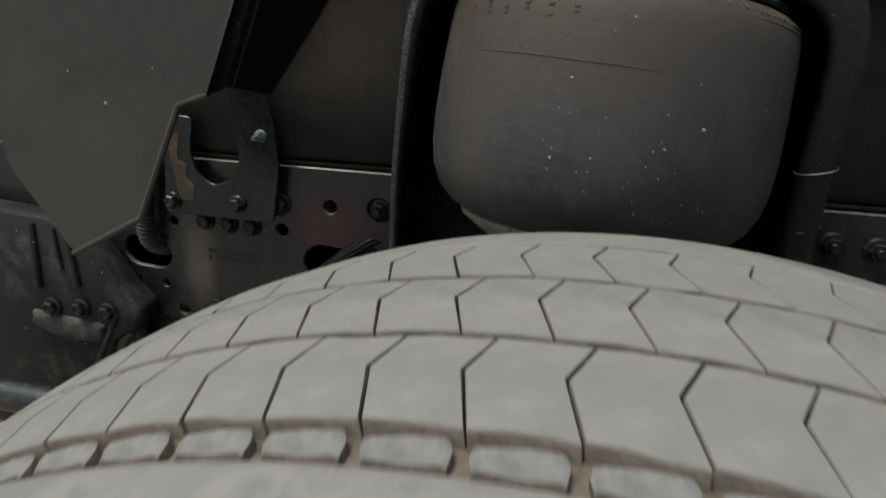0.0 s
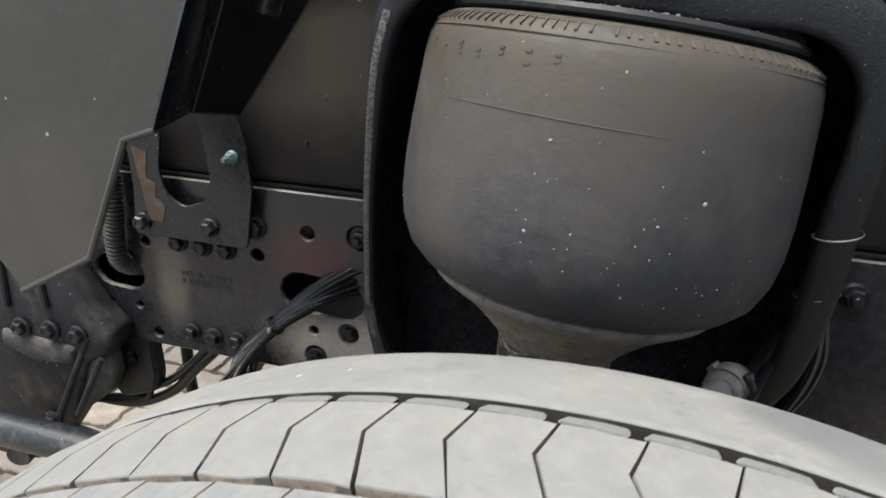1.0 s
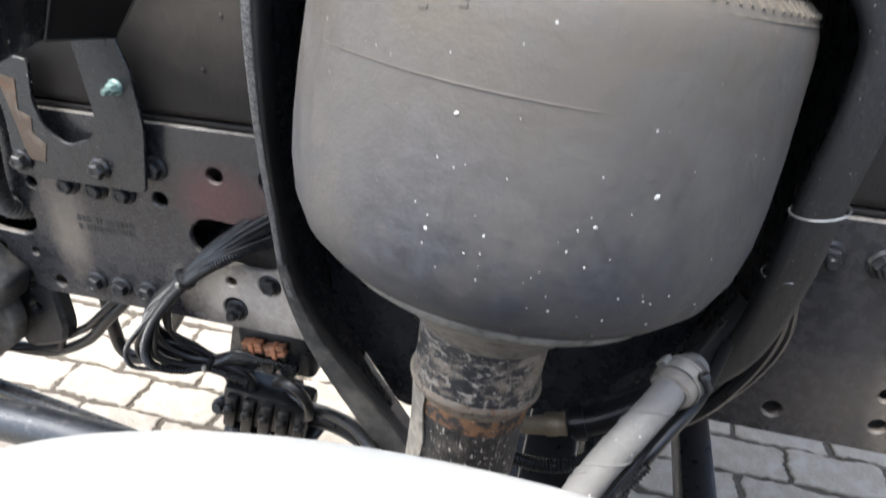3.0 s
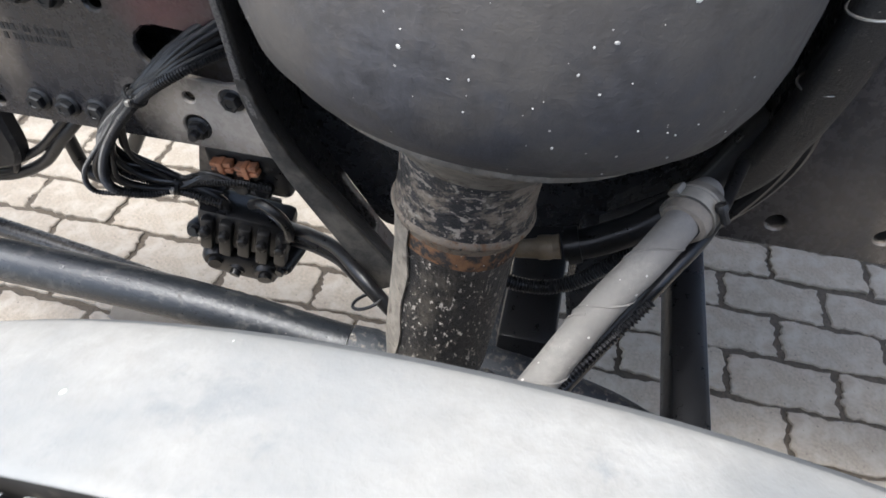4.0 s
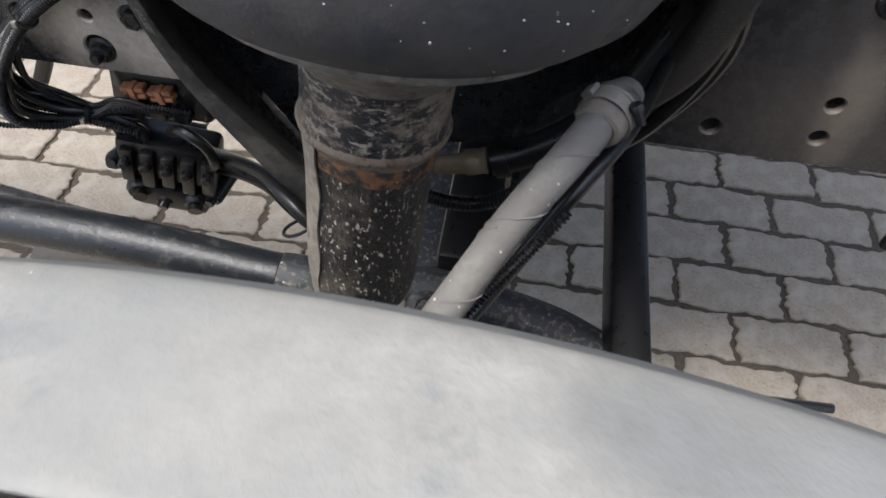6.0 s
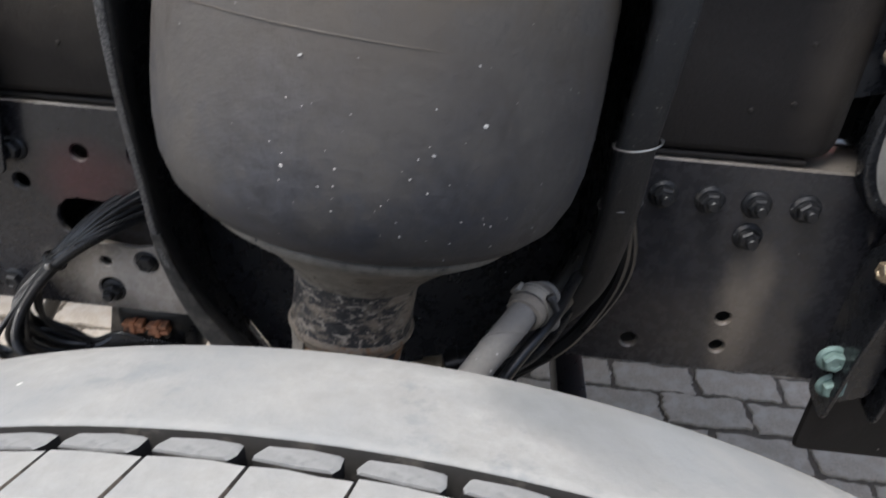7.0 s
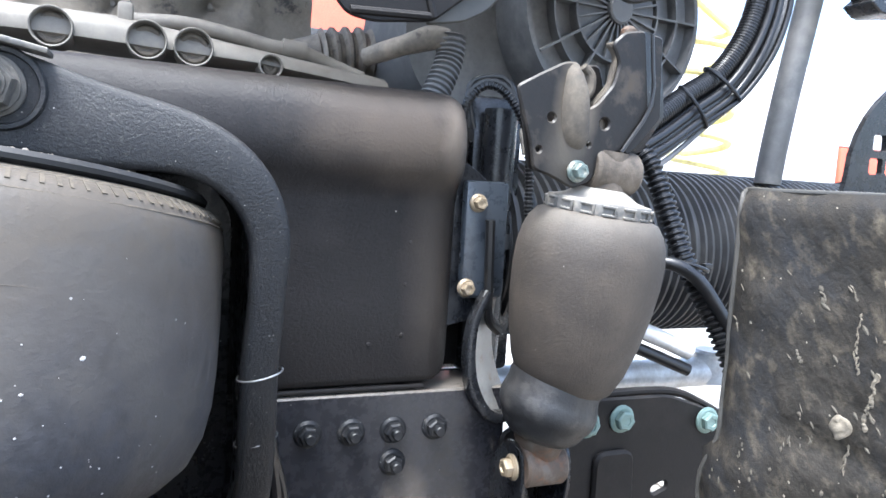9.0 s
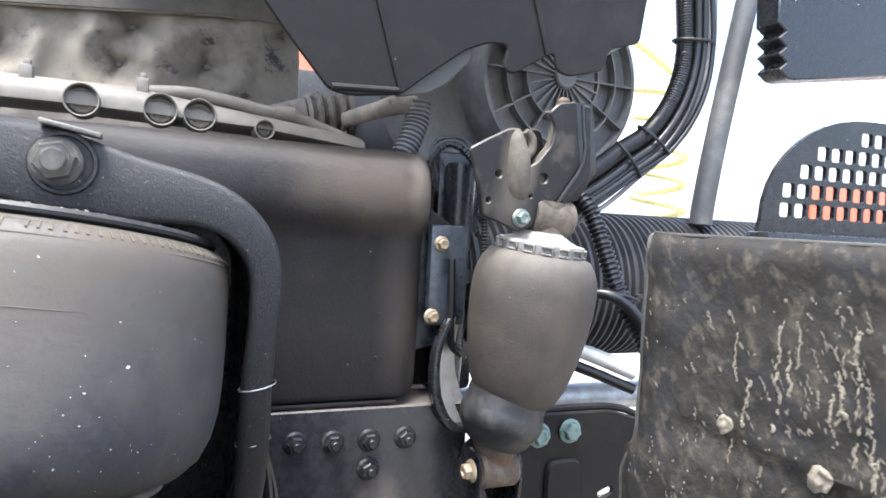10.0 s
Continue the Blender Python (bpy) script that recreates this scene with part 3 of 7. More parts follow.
        for j in range(n):
            bm.faces.new((top_ring[j], top_ring[(j + 1) % n], mid[0]))
        return bm

    def dirt_shade_sides(me):
        # dirt on most sides, painted shade on those facing the inner lozenges
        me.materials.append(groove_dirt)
        me.materials.append(groove_shade)
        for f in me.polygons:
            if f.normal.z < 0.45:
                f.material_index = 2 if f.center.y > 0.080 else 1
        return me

    rest = bmesh.new()
    for k, (y0, y1, start, foot, lead) in enumerate(ribs):
        variants = [dirt_shade_sides(finish("tread_block", block(y0, y1, foot, lead, rough_=0.0011, seed=10 * k + v), tyre_rubber, 40)) for v in range(4)]
        for i in range(count):
            turn = 360.0 * (i + 0.5) / count + start
            if abs((turn + 180) % 360 - 180) < 62:
                child("tread_block", variants[i % 4], turn=turn)
            else:
                first = len(rest.verts)
                rest.from_mesh(variants[0])
                rest.verts.ensure_lookup_table()
                bmesh.ops.transform(rest, matrix=pose(0, 0, 0, 0, turn, 0), verts=rest.verts[first:])
    tagged(child("tread_blocks", finish("tread_blocks", rest, tyre_rubber)), kind="stuff")
    # chains of small lozenges in the two outer grooves
    for side in (-1, 1):
        bm = bmesh.new()
        p = pitch * 0.545
        y0 = 0.0856 if side > 0 else 0.0955
        pts = [(-0.42, 0.45), (-0.40, 0.18), (0.02, 0.02), (0.38, 0.0), (0.43, 0.30), (0.42, 0.88), (0.10, 1.0), (-0.36, 0.92)]
        rings = []
        for lift, sc in ((-0.010, 1.0), (-0.0012, 1.0), (0.0, 0.9)):
            ring = []
            for u, v in pts:
                a, yy = u * sc * p / 0.545, y0 + 0.0112 * ((v - 0.5) * sc + 0.5)
                r = (0.5485 if side > 0 else 0.5462) - 0.33 * (yy - y0) + lift
                ring.append(bm.verts.new((r * math.sin(a), side * yy, r * math.cos(a))))
            rings.append(ring)
        for a, b in zip(rings, rings[1:]):
            for j in range(8):
                bm.faces.new((a[j], a[(j + 1) % 8], b[(j + 1) % 8], b[j]))
        bm.faces.new(rings[-1])
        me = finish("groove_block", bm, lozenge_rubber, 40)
        me.materials.append(groove_shade if side > 0 else groove_dirt)
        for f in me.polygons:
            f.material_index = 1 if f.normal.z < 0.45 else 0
        for i in range(count):
            turn = 360.0 * (i + 0.5) / count + (0.35 if side > 0 else 1.7)
            if abs((turn + 180) % 360 - 180) < 62:
                child("groove_block", me, turn=turn)
    bm = bmesh.new()
    lathe(bm, [(0.301, -0.135), (0.285, -0.12), (0.275, -0.06), (0.25, -0.03), (0.16, -0.07), (0.15, -0.05), (0.05, -0.05), (0, -0.05)], ax, 64)
    lathe(bm, [(0.301, 0.135), (0.285, 0.12), (0.27, 0.03), (0.15, 0.02), (0, 0.02)], ax, 64)
    child("rim", finish("rim", bm, zinc, 40), "grey steel rim")


wheel()


bm = bmesh.new()
lathe(bm, [(0, -0.10), (0.16, -0.10), (0.25, -0.03), (0.29, -0.13), (0.36, -0.15), (0.50, -0.165), (0.535, -0.15), (0.545, 0.0), (0.535, 0.15), (0.50, 0.165), (0.36, 0.15), (0.29, 0.12), (0, 0.1)], pose(0.08, 2.22, 0.549, -90, 0, 0), 64)
solo("truck_wheel", bm, tyre_rubber, "far front wheel of the truck standing on pavers", "wheel")
# unseen box in place of the tilted cab, sized to block light
bm = bmesh.new()
box(bm, (0.0, 0.96, 1.90), (1.04, 2.45, 3.6), 0.05)
solo("cab", bm, black_paint, "plain unseen box for the tilted truck cab, added to shade the engine", "cab")


# ---- air spring ----
# the larger pale flecks on the bellows: angle, height, size in millimetres
FLECKS = [(-101, 0.114, 1.5), (-90, 0.119, 1.0), (-75, 0.119, 1.0), (-71, 0.135, 1.3), (-61, 0.155, 2.2), (-71, 0.111, 1.0), (-93, 0.106, 0.8), (-90, 0.108, 0.8), (-62, 0.092, 1.0), (-56, 0.09, 0.9), (-54, 0.088, 0.9), (-75, 0.079, 1.5), (-63, 0.075, 1.1), (-39, 0.081, 0.9), (-51, 0.07, 1.2), (-62, 0.058, 0.8), (-101, 0.122, 0.8), (-101, 0.155, 1.0), (-74, 0.132, 0.8), (-90, 0.091, 0.8), (-80, 0.1, 0.7), (-42, 0.116, 0.8), (-50, 0.093, 0.8), (-99, 0.18, 1.7)]


def air_spring():
    ob = thing("air_spring", (0.0, 0.775, 0.60), "large dusty black rubber air spring on a rusty steel strut", "air spring")
    z = Vector((0.098, 0.141, 1)).normalized()
    x = Vector((0, 1, 0)).cross(z).normalized()
    m = Matrix.Translation((0.0620, 0.8163, 1.2326)) @ Matrix((x, z.cross(x), z)).transposed().to_4x4() @ Matrix.Translation((0, 0, -0.277))
    bm = bmesh.new()
    prof = [(0.090, 0.041), (0.108, 0.038), (0.128, 0.0405), (0.146, 0.049), (0.1595, 0.063), (0.1678, 0.083), (0.1717, 0.107), (0.1725, 0.135), (0.1717, 0.170),
            (0.1700, 0.203), (0.1688, 0.228), (0.1670, 0.242), (0.1628, 0.2535), (0.1550, 0.2600), (0.1450, 0.2640), (0.10, 0.266), (0.0, 0.266)]
    lathe(bm, prof, m, 128, 0.0008)
    body = part("bellows", bm, bellows_rubber, ob, "dusty grey rubber bellows", 60)
    body.data.transform(m.inverted())
    body.matrix_basis = m
    # moulded ribs on the upper shoulder, deeper on one side, and worn raised lettering below them
    bm = bmesh.new()
    rng = random.Random(2)
    for i in range(120):
        a = -180 + 3.0 * (i + 0.2 * rng.random())
        if rng.random() < 0.05:
            continue
        w = rng.uniform(0.0009, 0.0016) * (1.0 if -100 < a < 20 else 0.55)
        box(bm, (-0.0020, -w, -0.0052), (0.0003, w, 0.0060), 0.0, m @ Matrix.Rotation(radians(a), 4, "Z") @ pose(0.1597, 0, 0.2570, rng.uniform(-5, 5), -52, 0))
    for r, h in ((0.1560, 0.2596), (0.1520, 0.2615), (0.1650, 0.2490)):
        lathe(bm, [(r - 0.0008, h - 0.0006), (r + 0.0004, h - 0.0003), (r - 0.0002, h + 0.0008), (r - 0.0012, h + 0.0006)], m, 128)
    part("moulded_lip", bm, bellows_rib, ob, "finely ribbed moulded lip with beige dust")
    bm = bmesh.new()
    rng = random.Random(12)
    for a0, n, pitch_, h0, tall in ((-147, 7, 7.6, 0.2315, 0.0062), (-151, 2, 3.6, 0.2120, 0.0050), (-137, 3, 4.6, 0.1960, 0.0030), (-44, 2, 2.4, 0.2020, 0.0045), (-36, 1, 2.4, 0.2200, 0.0060)):
        for i in range(n):
            r = float(np.interp(h0, [q[1] for q in prof[1:13]], [q[0] for q in prof[1:13]]))
            mm = m @ Matrix.Rotation(radians(a0 + pitch_ * i), 4, "Z") @ pose(r + 0.00005, 0, h0, 0, -4, 0)
            w = 0.5 * tall * rng.uniform(0.7, 1.1)
            for k in (-0.7, 0.0, 0.7):
                if rng.random() < 0.8:
                    box(bm, (-0.001, -w, (k - 0.16) * tall), (0.00005, w, (k + 0.16) * tall), 0.0, mm)
    mark = part("moulded_mark", bm, bellows_rubber, ob, "worn raised marks that cannot be read")
    mark.data.transform(m.inverted())
    mark.matrix_basis = m
    tagged(mark, "worn raised marks that cannot be read", kind="stuff")
    bm = bmesh.new()
    ring = [(0.1702, 0.1940), (0.17065, 0.1944), (0.1702, 0.1948)]
    lathe(bm, ring, m, 128)
    part("mould_seam", bm, bellows_rubber, ob, "faint mould seam round the bellows")
    # small bright paint and mud flecks
    bm = bmesh.new()
    rng = random.Random(8)
    hs, rs = [h for _, h in prof[1:13]], [r for r, _ in prof[1:13]]
    flecks = FLECKS + [(rng.uniform(-165, 5), min(0.24, max(0.056, rng.gauss(0.115, 0.05))), rng.uniform(0.3, 0.75)) for i in range(70)]
    for a, h, s in flecks:
        r = float(np.interp(h, hs, rs))
        slope = math.degrees(math.atan2(float(np.interp(h + 0.004, hs, rs)) - float(np.interp(h - 0.004, hs, rs)), 0.008))
        mm = m @ Matrix.Rotation(radians(a), 4, "Z") @ pose(r, 0, h, 0, slope, 0)
        s *= 0.0008
        bmesh.ops.create_icosphere(bm, subdivisions=1, radius=1.0, matrix=mm @ pose(0, 0, 0, rng.uniform(0, 180), 0, 0) @ Matrix.Diagonal((0.0004, s * rng.uniform(0.8, 1.4), s * rng.uniform(0.6, 1.0), 1)))
    tagged(part("fleck", bm, pale_fleck, ob, "small pale flecks"), kind="stuff")
    bm = bmesh.new()
    lathe(bm, [(0, 0.2645), (0.146, 0.2650), (0.1495, 0.2665), (0.1505, 0.2695), (0.148, 0.2730), (0.144, 0.2735), (0, 0.2735)], m, 96)
    top = part("top_plate", bm, plate_steel, ob, "thin black steel top plate with grit lying on it")
    bm = bmesh.new()
    rng = random.Random(4)
    for i in range(260):
        a, r = rng.uniform(0, 6.28), 0.140 * math.sqrt(rng.random()) if i % 2 else rng.uniform(0.125, 0.142)
        s = rng.uniform(0.0004, 0.0013)
        if -2.4 < (a - 2 * math.pi if a > math.pi else a) < -1.2 and rng.random() < 0.5:
            s *= 1.6
        bmesh.ops.create_icosphere(bm, subdivisions=1, radius=s, matrix=m @ pose(r * math.cos(a), r * math.sin(a), 0.2737 + s * 0.3, rng.uniform(0, 90), 0, rng.uniform(0, 90)) @ Matrix.Diagonal((rng.uniform(0.6, 1.7), 1, rng.uniform(0.5, 1), 1)))
    tagged(part("grit", bm, dusty_cast, top, "pale grit and crumbs"), kind="stuff")
    for px, py in ((0.045, -0.040), (0.090, -0.040), (-0.05, 0.02)):
        bm = bmesh.new()
        lathe(bm, [(0, 0.272), (0.005, 0.272), (0.005, 0.290), (0.004, 0.292), (0, 0.292)], m @ Matrix.Translation((px, py, 0)), 12)
        part("stud", bm, dusty_cast, top, "zinc-plated threaded stud")
    # dished piston, then the strut, which hangs a little steeper
    bm = bmesh.new()
    lathe(bm, [(0, 0.045), (0.124, 0.044), (0.1310, 0.0395), (0.1300, 0.0345), (0.118, 0.0265), (0.102, 0.0165), (0.088, 0.0060), (0.0765, -0.004), (0.0680, -0.012), (0.0620, -0.018), (0.0580, -0.024)], m, 80)
    part("piston", bm, strut_flange, ob, "dished cast piston, dusty and stained", 50)
    hub = m @ Vector((0, 0, -0.083))
    z = Vector((0.080, 0.137, 1)).normalized()
    x = Vector((0, 1, 0)).cross(z).normalized()
    ms = Matrix.Translation(hub) @ Matrix((x, z.cross(x), z)).transposed().to_4x4() @ Matrix.Translation((0, 0, 0.070))
    bm = bmesh.new()
    lathe(bm, [(0.0590, 0.010), (0.0575, -0.006), (0.0555, -0.022), (0.0548, -0.040), (0.0555, -0.056), (0.0565, -0.062)], ms, 64, 0.0002)
    part("upper_sleeve", bm, strut_neck, ob, "black sleeve with flaking paint and beige dirt")
    bm = bmesh.new()
    lathe(bm, [(0.0520, -0.059), (0.0572, -0.0605), (0.0582, -0.0635), (0.0574, -0.0665), (0.0555, -0.0690), (0.0532, -0.0725), (0.0512, -0.077)], ms, 64, 0.0003)
    part("collar", bm, strut_collar, ob, "rolled collar, dusty with rust below")
    bm = bmesh.new()
    lathe(bm, [(0.0515, -0.073), (0.0500, -0.084), (0.0490, -0.110), (0.0482, -0.160), (0.0474, -0.210), (0.0468, -0.232), (0.0455, -0.243), (0.0415, -0.254), (0.0350, -0.261), (0.029, -0.263), (0, -0.263)], ms, 64, 0.0002)
    part("outer_tube", bm, strut_paint, ob, "speckled black shock absorber tube", 50)
    bm = bmesh.new()
    lathe(bm, [(0.0300, -0.255), (0.0292, -0.30), (0.0288, -0.36), (0.0284, -0.52), (0.027, -0.56), (0, -0.56)], ms @ Matrix.Translation((-0.003, 0, 0)), 48)
    part("inner_tube", bm, strut_paint, ob)
    bm = bmesh.new()
    lathe(bm, [(0.0512, -0.076), (0.0513, -0.080), (0.0503, -0.089), (0.0495, -0.094)], ms, 64, 0.0004)
    part("rust_band", bm, rust_band, ob, "rusty weld below the collar")
    bm = bmesh.new()
    lathe(bm, [(0.0428, -0.2510), (0.0424, -0.2540), (0.0400, -0.2570), (0.0360, -0.2610)], ms, 64)
    part("end_ring", bm, strut_flange, ob, "worn bright ring at the tube's end")
    bm = bmesh.new()
    rings = []
    for h in np.linspace(-0.072, -0.250, 12):
        r = float(np.interp(-h, (0.072, 0.110, 0.160, 0.215, 0.250), (0.0530, 0.0496, 0.0488, 0.0480, 0.0440)))
        wave = 2.5 * math.sin(90 * h)
        angles = [radians(a + wave) for a in range(168, 232, 7)]
        rings.append([ms @ Vector((r * math.cos(a), r * math.sin(a), h)) for a in angles] + [ms @ Vector(((r + 0.0016) * math.cos(a), (r + 0.0016) * math.sin(a), h)) for a in angles[::-1]])
    sweep(bm, rings, True)
    part("side_flange", bm, strut_flange, ob, "dusty worn sheet wrapped along the tube", 50)


air_spring()


# ---- spring bracket: forged loop round the air spring, with side walls running back to the rail ----
def spring_bracket():
    ob = thing("spring_bracket", (0.05, 0.95, 0.75), "black forged loop bracket round the air spring, dusty edges", "bracket")
    loop = [(-0.078, 0.905, 0.590, 0.044), (-0.110, 0.905, 0.639, 0.040), (-0.150, 0.902, 0.703, 0.034), (-0.184, 0.892, 0.772, 0.024), (-0.201, 0.878, 0.842, 0.016), (-0.203, 0.864, 0.895, 0.013), (-0.196, 0.845, 0.955, 0.012), (-0.181, 0.810, 1.030, 0.012),
            (-0.161, 0.770, 1.110, 0.013), (-0.143, 0.742, 1.190, 0.016), (-0.128, 0.735, 1.238, 0.024), (-0.088, 0.732, 1.278, 0.040),
            (-0.020, 0.732, 1.288, 0.057), (0.060, 0.732, 1.2800, 0.071), (0.130, 0.732, 1.2660, 0.059), (0.195, 0.733, 1.2560, 0.045),
            (0.233, 0.736, 1.233, 0.038), (0.253, 0.742, 1.195, 0.032), (0.255, 0.752, 1.140, 0.028), (0.253, 0.766, 1.080, 0.030),
            (0.255, 0.785, 1.020, 0.032), (0.257, 0.815, 0.955, 0.032), (0.253, 0.850, 0.885, 0.030), (0.225, 0.885, 0.815, 0.030), (0.16, 0.905, 0.74, 0.030)]
    bm = bmesh.new()
    bar(bm, loop, 0.024, 0.55)
    part("loop", bm, bracket_paint, ob, "rounded forged loop", 50)
    bm = bmesh.new()
    bar(bm, [(x - 0.001, y - 0.0016, z, 0.0075) for x, y, z, _ in loop[4:11]], 0.006, 0.4)
    part("arm_edge", bm, speckled_edge, ob, "worn edge speckled with pale dust", 50)
    bm = bmesh.new()
    bar(bm, [(x, y - 0.0016, z, 0.92 * w) for x, y, z, w in loop[:6]], 0.006, 0.4)
    part("arm_foot", bm, cast_dust, ob, "grey dusty foot of the arm", 50)
    # side walls behind the loop
    bm = bmesh.new()
    path = catmull([p[:3] for p in loop], 0.012)
    rings = []
    for i, p in enumerate(path):
        t = path[min(i + 1, len(path) - 1)] - path[max(i - 1, 0)]
        side = Vector((t.z, 0, -t.x)).normalized()
        rings.append([(*(p - side * 0.005)[:1], p.y + 0.018, (p - side * 0.005).z), (*(p + side * 0.005)[:1], p.y + 0.018, (p + side * 0.005).z),
                      (*(p + side * 0.005)[:1], 0.964, (p + side * 0.005).z), (*(p - side * 0.005)[:1], 0.964, (p - side * 0.005).z)])
    sweep(bm, rings, True)
    part("side_wall", bm, black_paint, ob, "black plate wall behind the loop")
    bm = bmesh.new()
    plate(bm, rounded([(-0.10, 0.640), (0.15, 0.700), (0.20, 0.735), (0.245, 0.90), (0.245, 1.20), (0.19, 1.262), (-0.09, 1.28), (-0.15, 1.20), (-0.20, 0.93), (-0.185, 0.78)], 0.02), [], 0.006, Matrix.Translation((0, 0.957, 0)))
    part("back_plate", bm, black_paint, ob)
    # boss, washer and bolt at the top
    f = pose(0.0785, 0.733, 1.284, 90, 0, 0)
    bm = bmesh.new()
    lathe(bm, [(0, -0.02), (0.0275, -0.02), (0.0275, 0.002), (0.0262, 0.0045), (0.0235, 0.0045), (0.0225, 0.001), (0, 0.001)], f, 48)
    part("boss", bm, bracket_paint, ob)
    f = pose(0.0735, 0.735, 1.285, 90, 0, 0)
    bm = bmesh.new()
    lathe(bm, [(0, 0.001), (0.0205, 0.001), (0.0205, 0.0065), (0.0195, 0.0075), (0.0182, 0.0080), (0.0182, 0.0125), (0, 0.013)], f, 40)
    part("washer", bm, cast_dust, ob, "dusty washer")
    bm = bmesh.new()
    lathe(bm, [(0, 0.012), (0.0172, 0.012), (0.0172, 0.0215), (0.0155, 0.0240), (0.010, 0.0240)], f @ pose(0, 0, 0, 0, 0, 12), 6)
    lathe(bm, [(0, 0.022), (0.0104, 0.022), (0.0102, 0.0310), (0.0085, 0.0330), (0, 0.0335)], f, 24)
    lathe(bm, [(0.0098, 0.023), (0.0122, 0.0238), (0.0120, 0.0265), (0.0100, 0.0270)], f, 24)
    part("nut", bm, cast_dust, ob, "large dusty hexagon nut on its bolt end")
    bm = bmesh.new()
    box(bm, (-0.024, -0.012, -0.002), (0.024, 0.014, 0.002), 0.0012, pose(0.0835, 0.732, 1.3135, 0, 11, 0))
    part("ledge", bm, clamp_grey, ob, "dusty ledge over the boss")
    # wire bands on the right arm
    for c in ((0.254, 0.766, 1.074), (0.256, 0.794, 1.008)):
        bm = bmesh.new()
        pts = [(c[0] + 0.0185 * math.cos(a), c[1] + 0.013 + 0.0165 * math.sin(a), c[2] + 0.004 * math.cos(a)) for a in (2 * math.pi * i / 20 for i in range(21))]
        tube(bm, pts, 0.0009, 6, 0.01)
        part("wire_band", bm, zinc, ob, "thin bright wire band")


spring_bracket()


# ---- engine side cover ----
def side_cover():
    ob = thing("engine_cover", (0, 0.97, 1.0), "long black plastic engine side cover, brown dust on its upper edge", "cover")
    prof = [(1.05, 0.999), (0.975, 0.999), (0.968, 1.003), (0.966, 1.010), (0.964, 1.10), (0.962, 1.215), (0.956, 1.232), (0.944, 1.247), (0.936, 1.262), (0.934, 1.285),
            (0.936, 1.310), (0.944, 1.328), (0.956, 1.339), (0.972, 1.345), (1.05, 1.349)]
    bm = bmesh.new()
    rings = []
    xs = list(np.linspace(-1.2, 0.44, 40)) + [0.450, 0.460, 0.468, 0.476, 0.486, 0.495, 0.502, 0.507, 0.5090]
    for x in xs:
        t = max(0.0, (x - 0.470) / 0.0390)
        back = 0.034 * (1 - math.sqrt(max(0.0, 1 - t * t)))
        ring = []
        for y, z in prof:
            zz = z - (0.012 * (1 - math.sqrt(max(0.0, 1 - t * t))) if z > 1.3 else 0.0)
            fade = min(1.0, max(0.0, (x - 0.02) / 0.22))
            fade = fade * fade * (3 - 2 * fade)
            y = y if y >= 0.962 else 0.962 - (0.962 - y) * (0.35 + 0.65 * fade)
            if z < 1.02 and x > 0.474:
                u = (x - 0.474) / 0.035
                zz += 0.026 * (1 - math.sqrt(max(0.0, 1 - u * u)))
            ring.append((x, min(1.05, y + back + 0.0012 * noise.noise((x * 6, z * 6, 0))), zz + 0.001 * noise.noise((x * 5, 3, z))))
        rings.append(ring)
    sweep(bm, rings, False, closed=False)
    bm.faces.new([v for v in bm.verts[-len(prof):]])
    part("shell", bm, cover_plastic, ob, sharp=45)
    bm = bmesh.new()
    box(bm, (-1.2, 0.969, 0.9925), (0.475, 1.0, 0.9985), 0.002)
    part("lower_lip", bm, cover_plastic, ob)
    for x, z in ((0.300, 1.17), (0.297, 1.12), (0.30, 1.07), (0.445, 1.17), (0.442, 1.12), (0.44, 1.06), (0.40, 1.05), (-0.30, 1.12), (-0.33, 1.06)):
        bm = bmesh.new()
        lathe(bm, [(0, 0.0), (0.0028, 0.0), (0.0026, 0.0016), (0.0012, 0.0022), (0, 0.0012)], pose(x, 0.9645, z, 90, 0, 0), 10)
        part("rivet", bm, cover_plastic, ob)
    # bolted holder at its end
    bm = bmesh.new()
    plate(bm, rounded([(0.496, 1.062), (0.506, 1.272), (0.530, 1.262), (0.555, 1.243), (0.558, 1.10), (0.535, 1.072)], 0.008), [], 0.004, Matrix.Translation((0, 0.985, 0)))
    part("holder", bm, black_paint, ob)
    bm = bmesh.new()
    box(bm, (0.514, 0.966, 1.102), (0.572, 0.984, 1.246), 0.006)
    part("holder_pad", bm, pad_sky_sheen, ob, "glossy black pad, sky sheen put into its blue-grey colour")
    bm = bmesh.new()
    box(bm, (0.470, 1.052, 0.995), (0.553, 1.075, 1.300), 0.006)
    part("end_wall", bm, cover_plastic, ob, "black end wall of the cover")
    put_bolts(hex_bolt(brass, 0.008), ob, [(0.529, 0.965, 1.219), (0.519, 0.965, 1.116)], "brownish bolt")


side_cover()


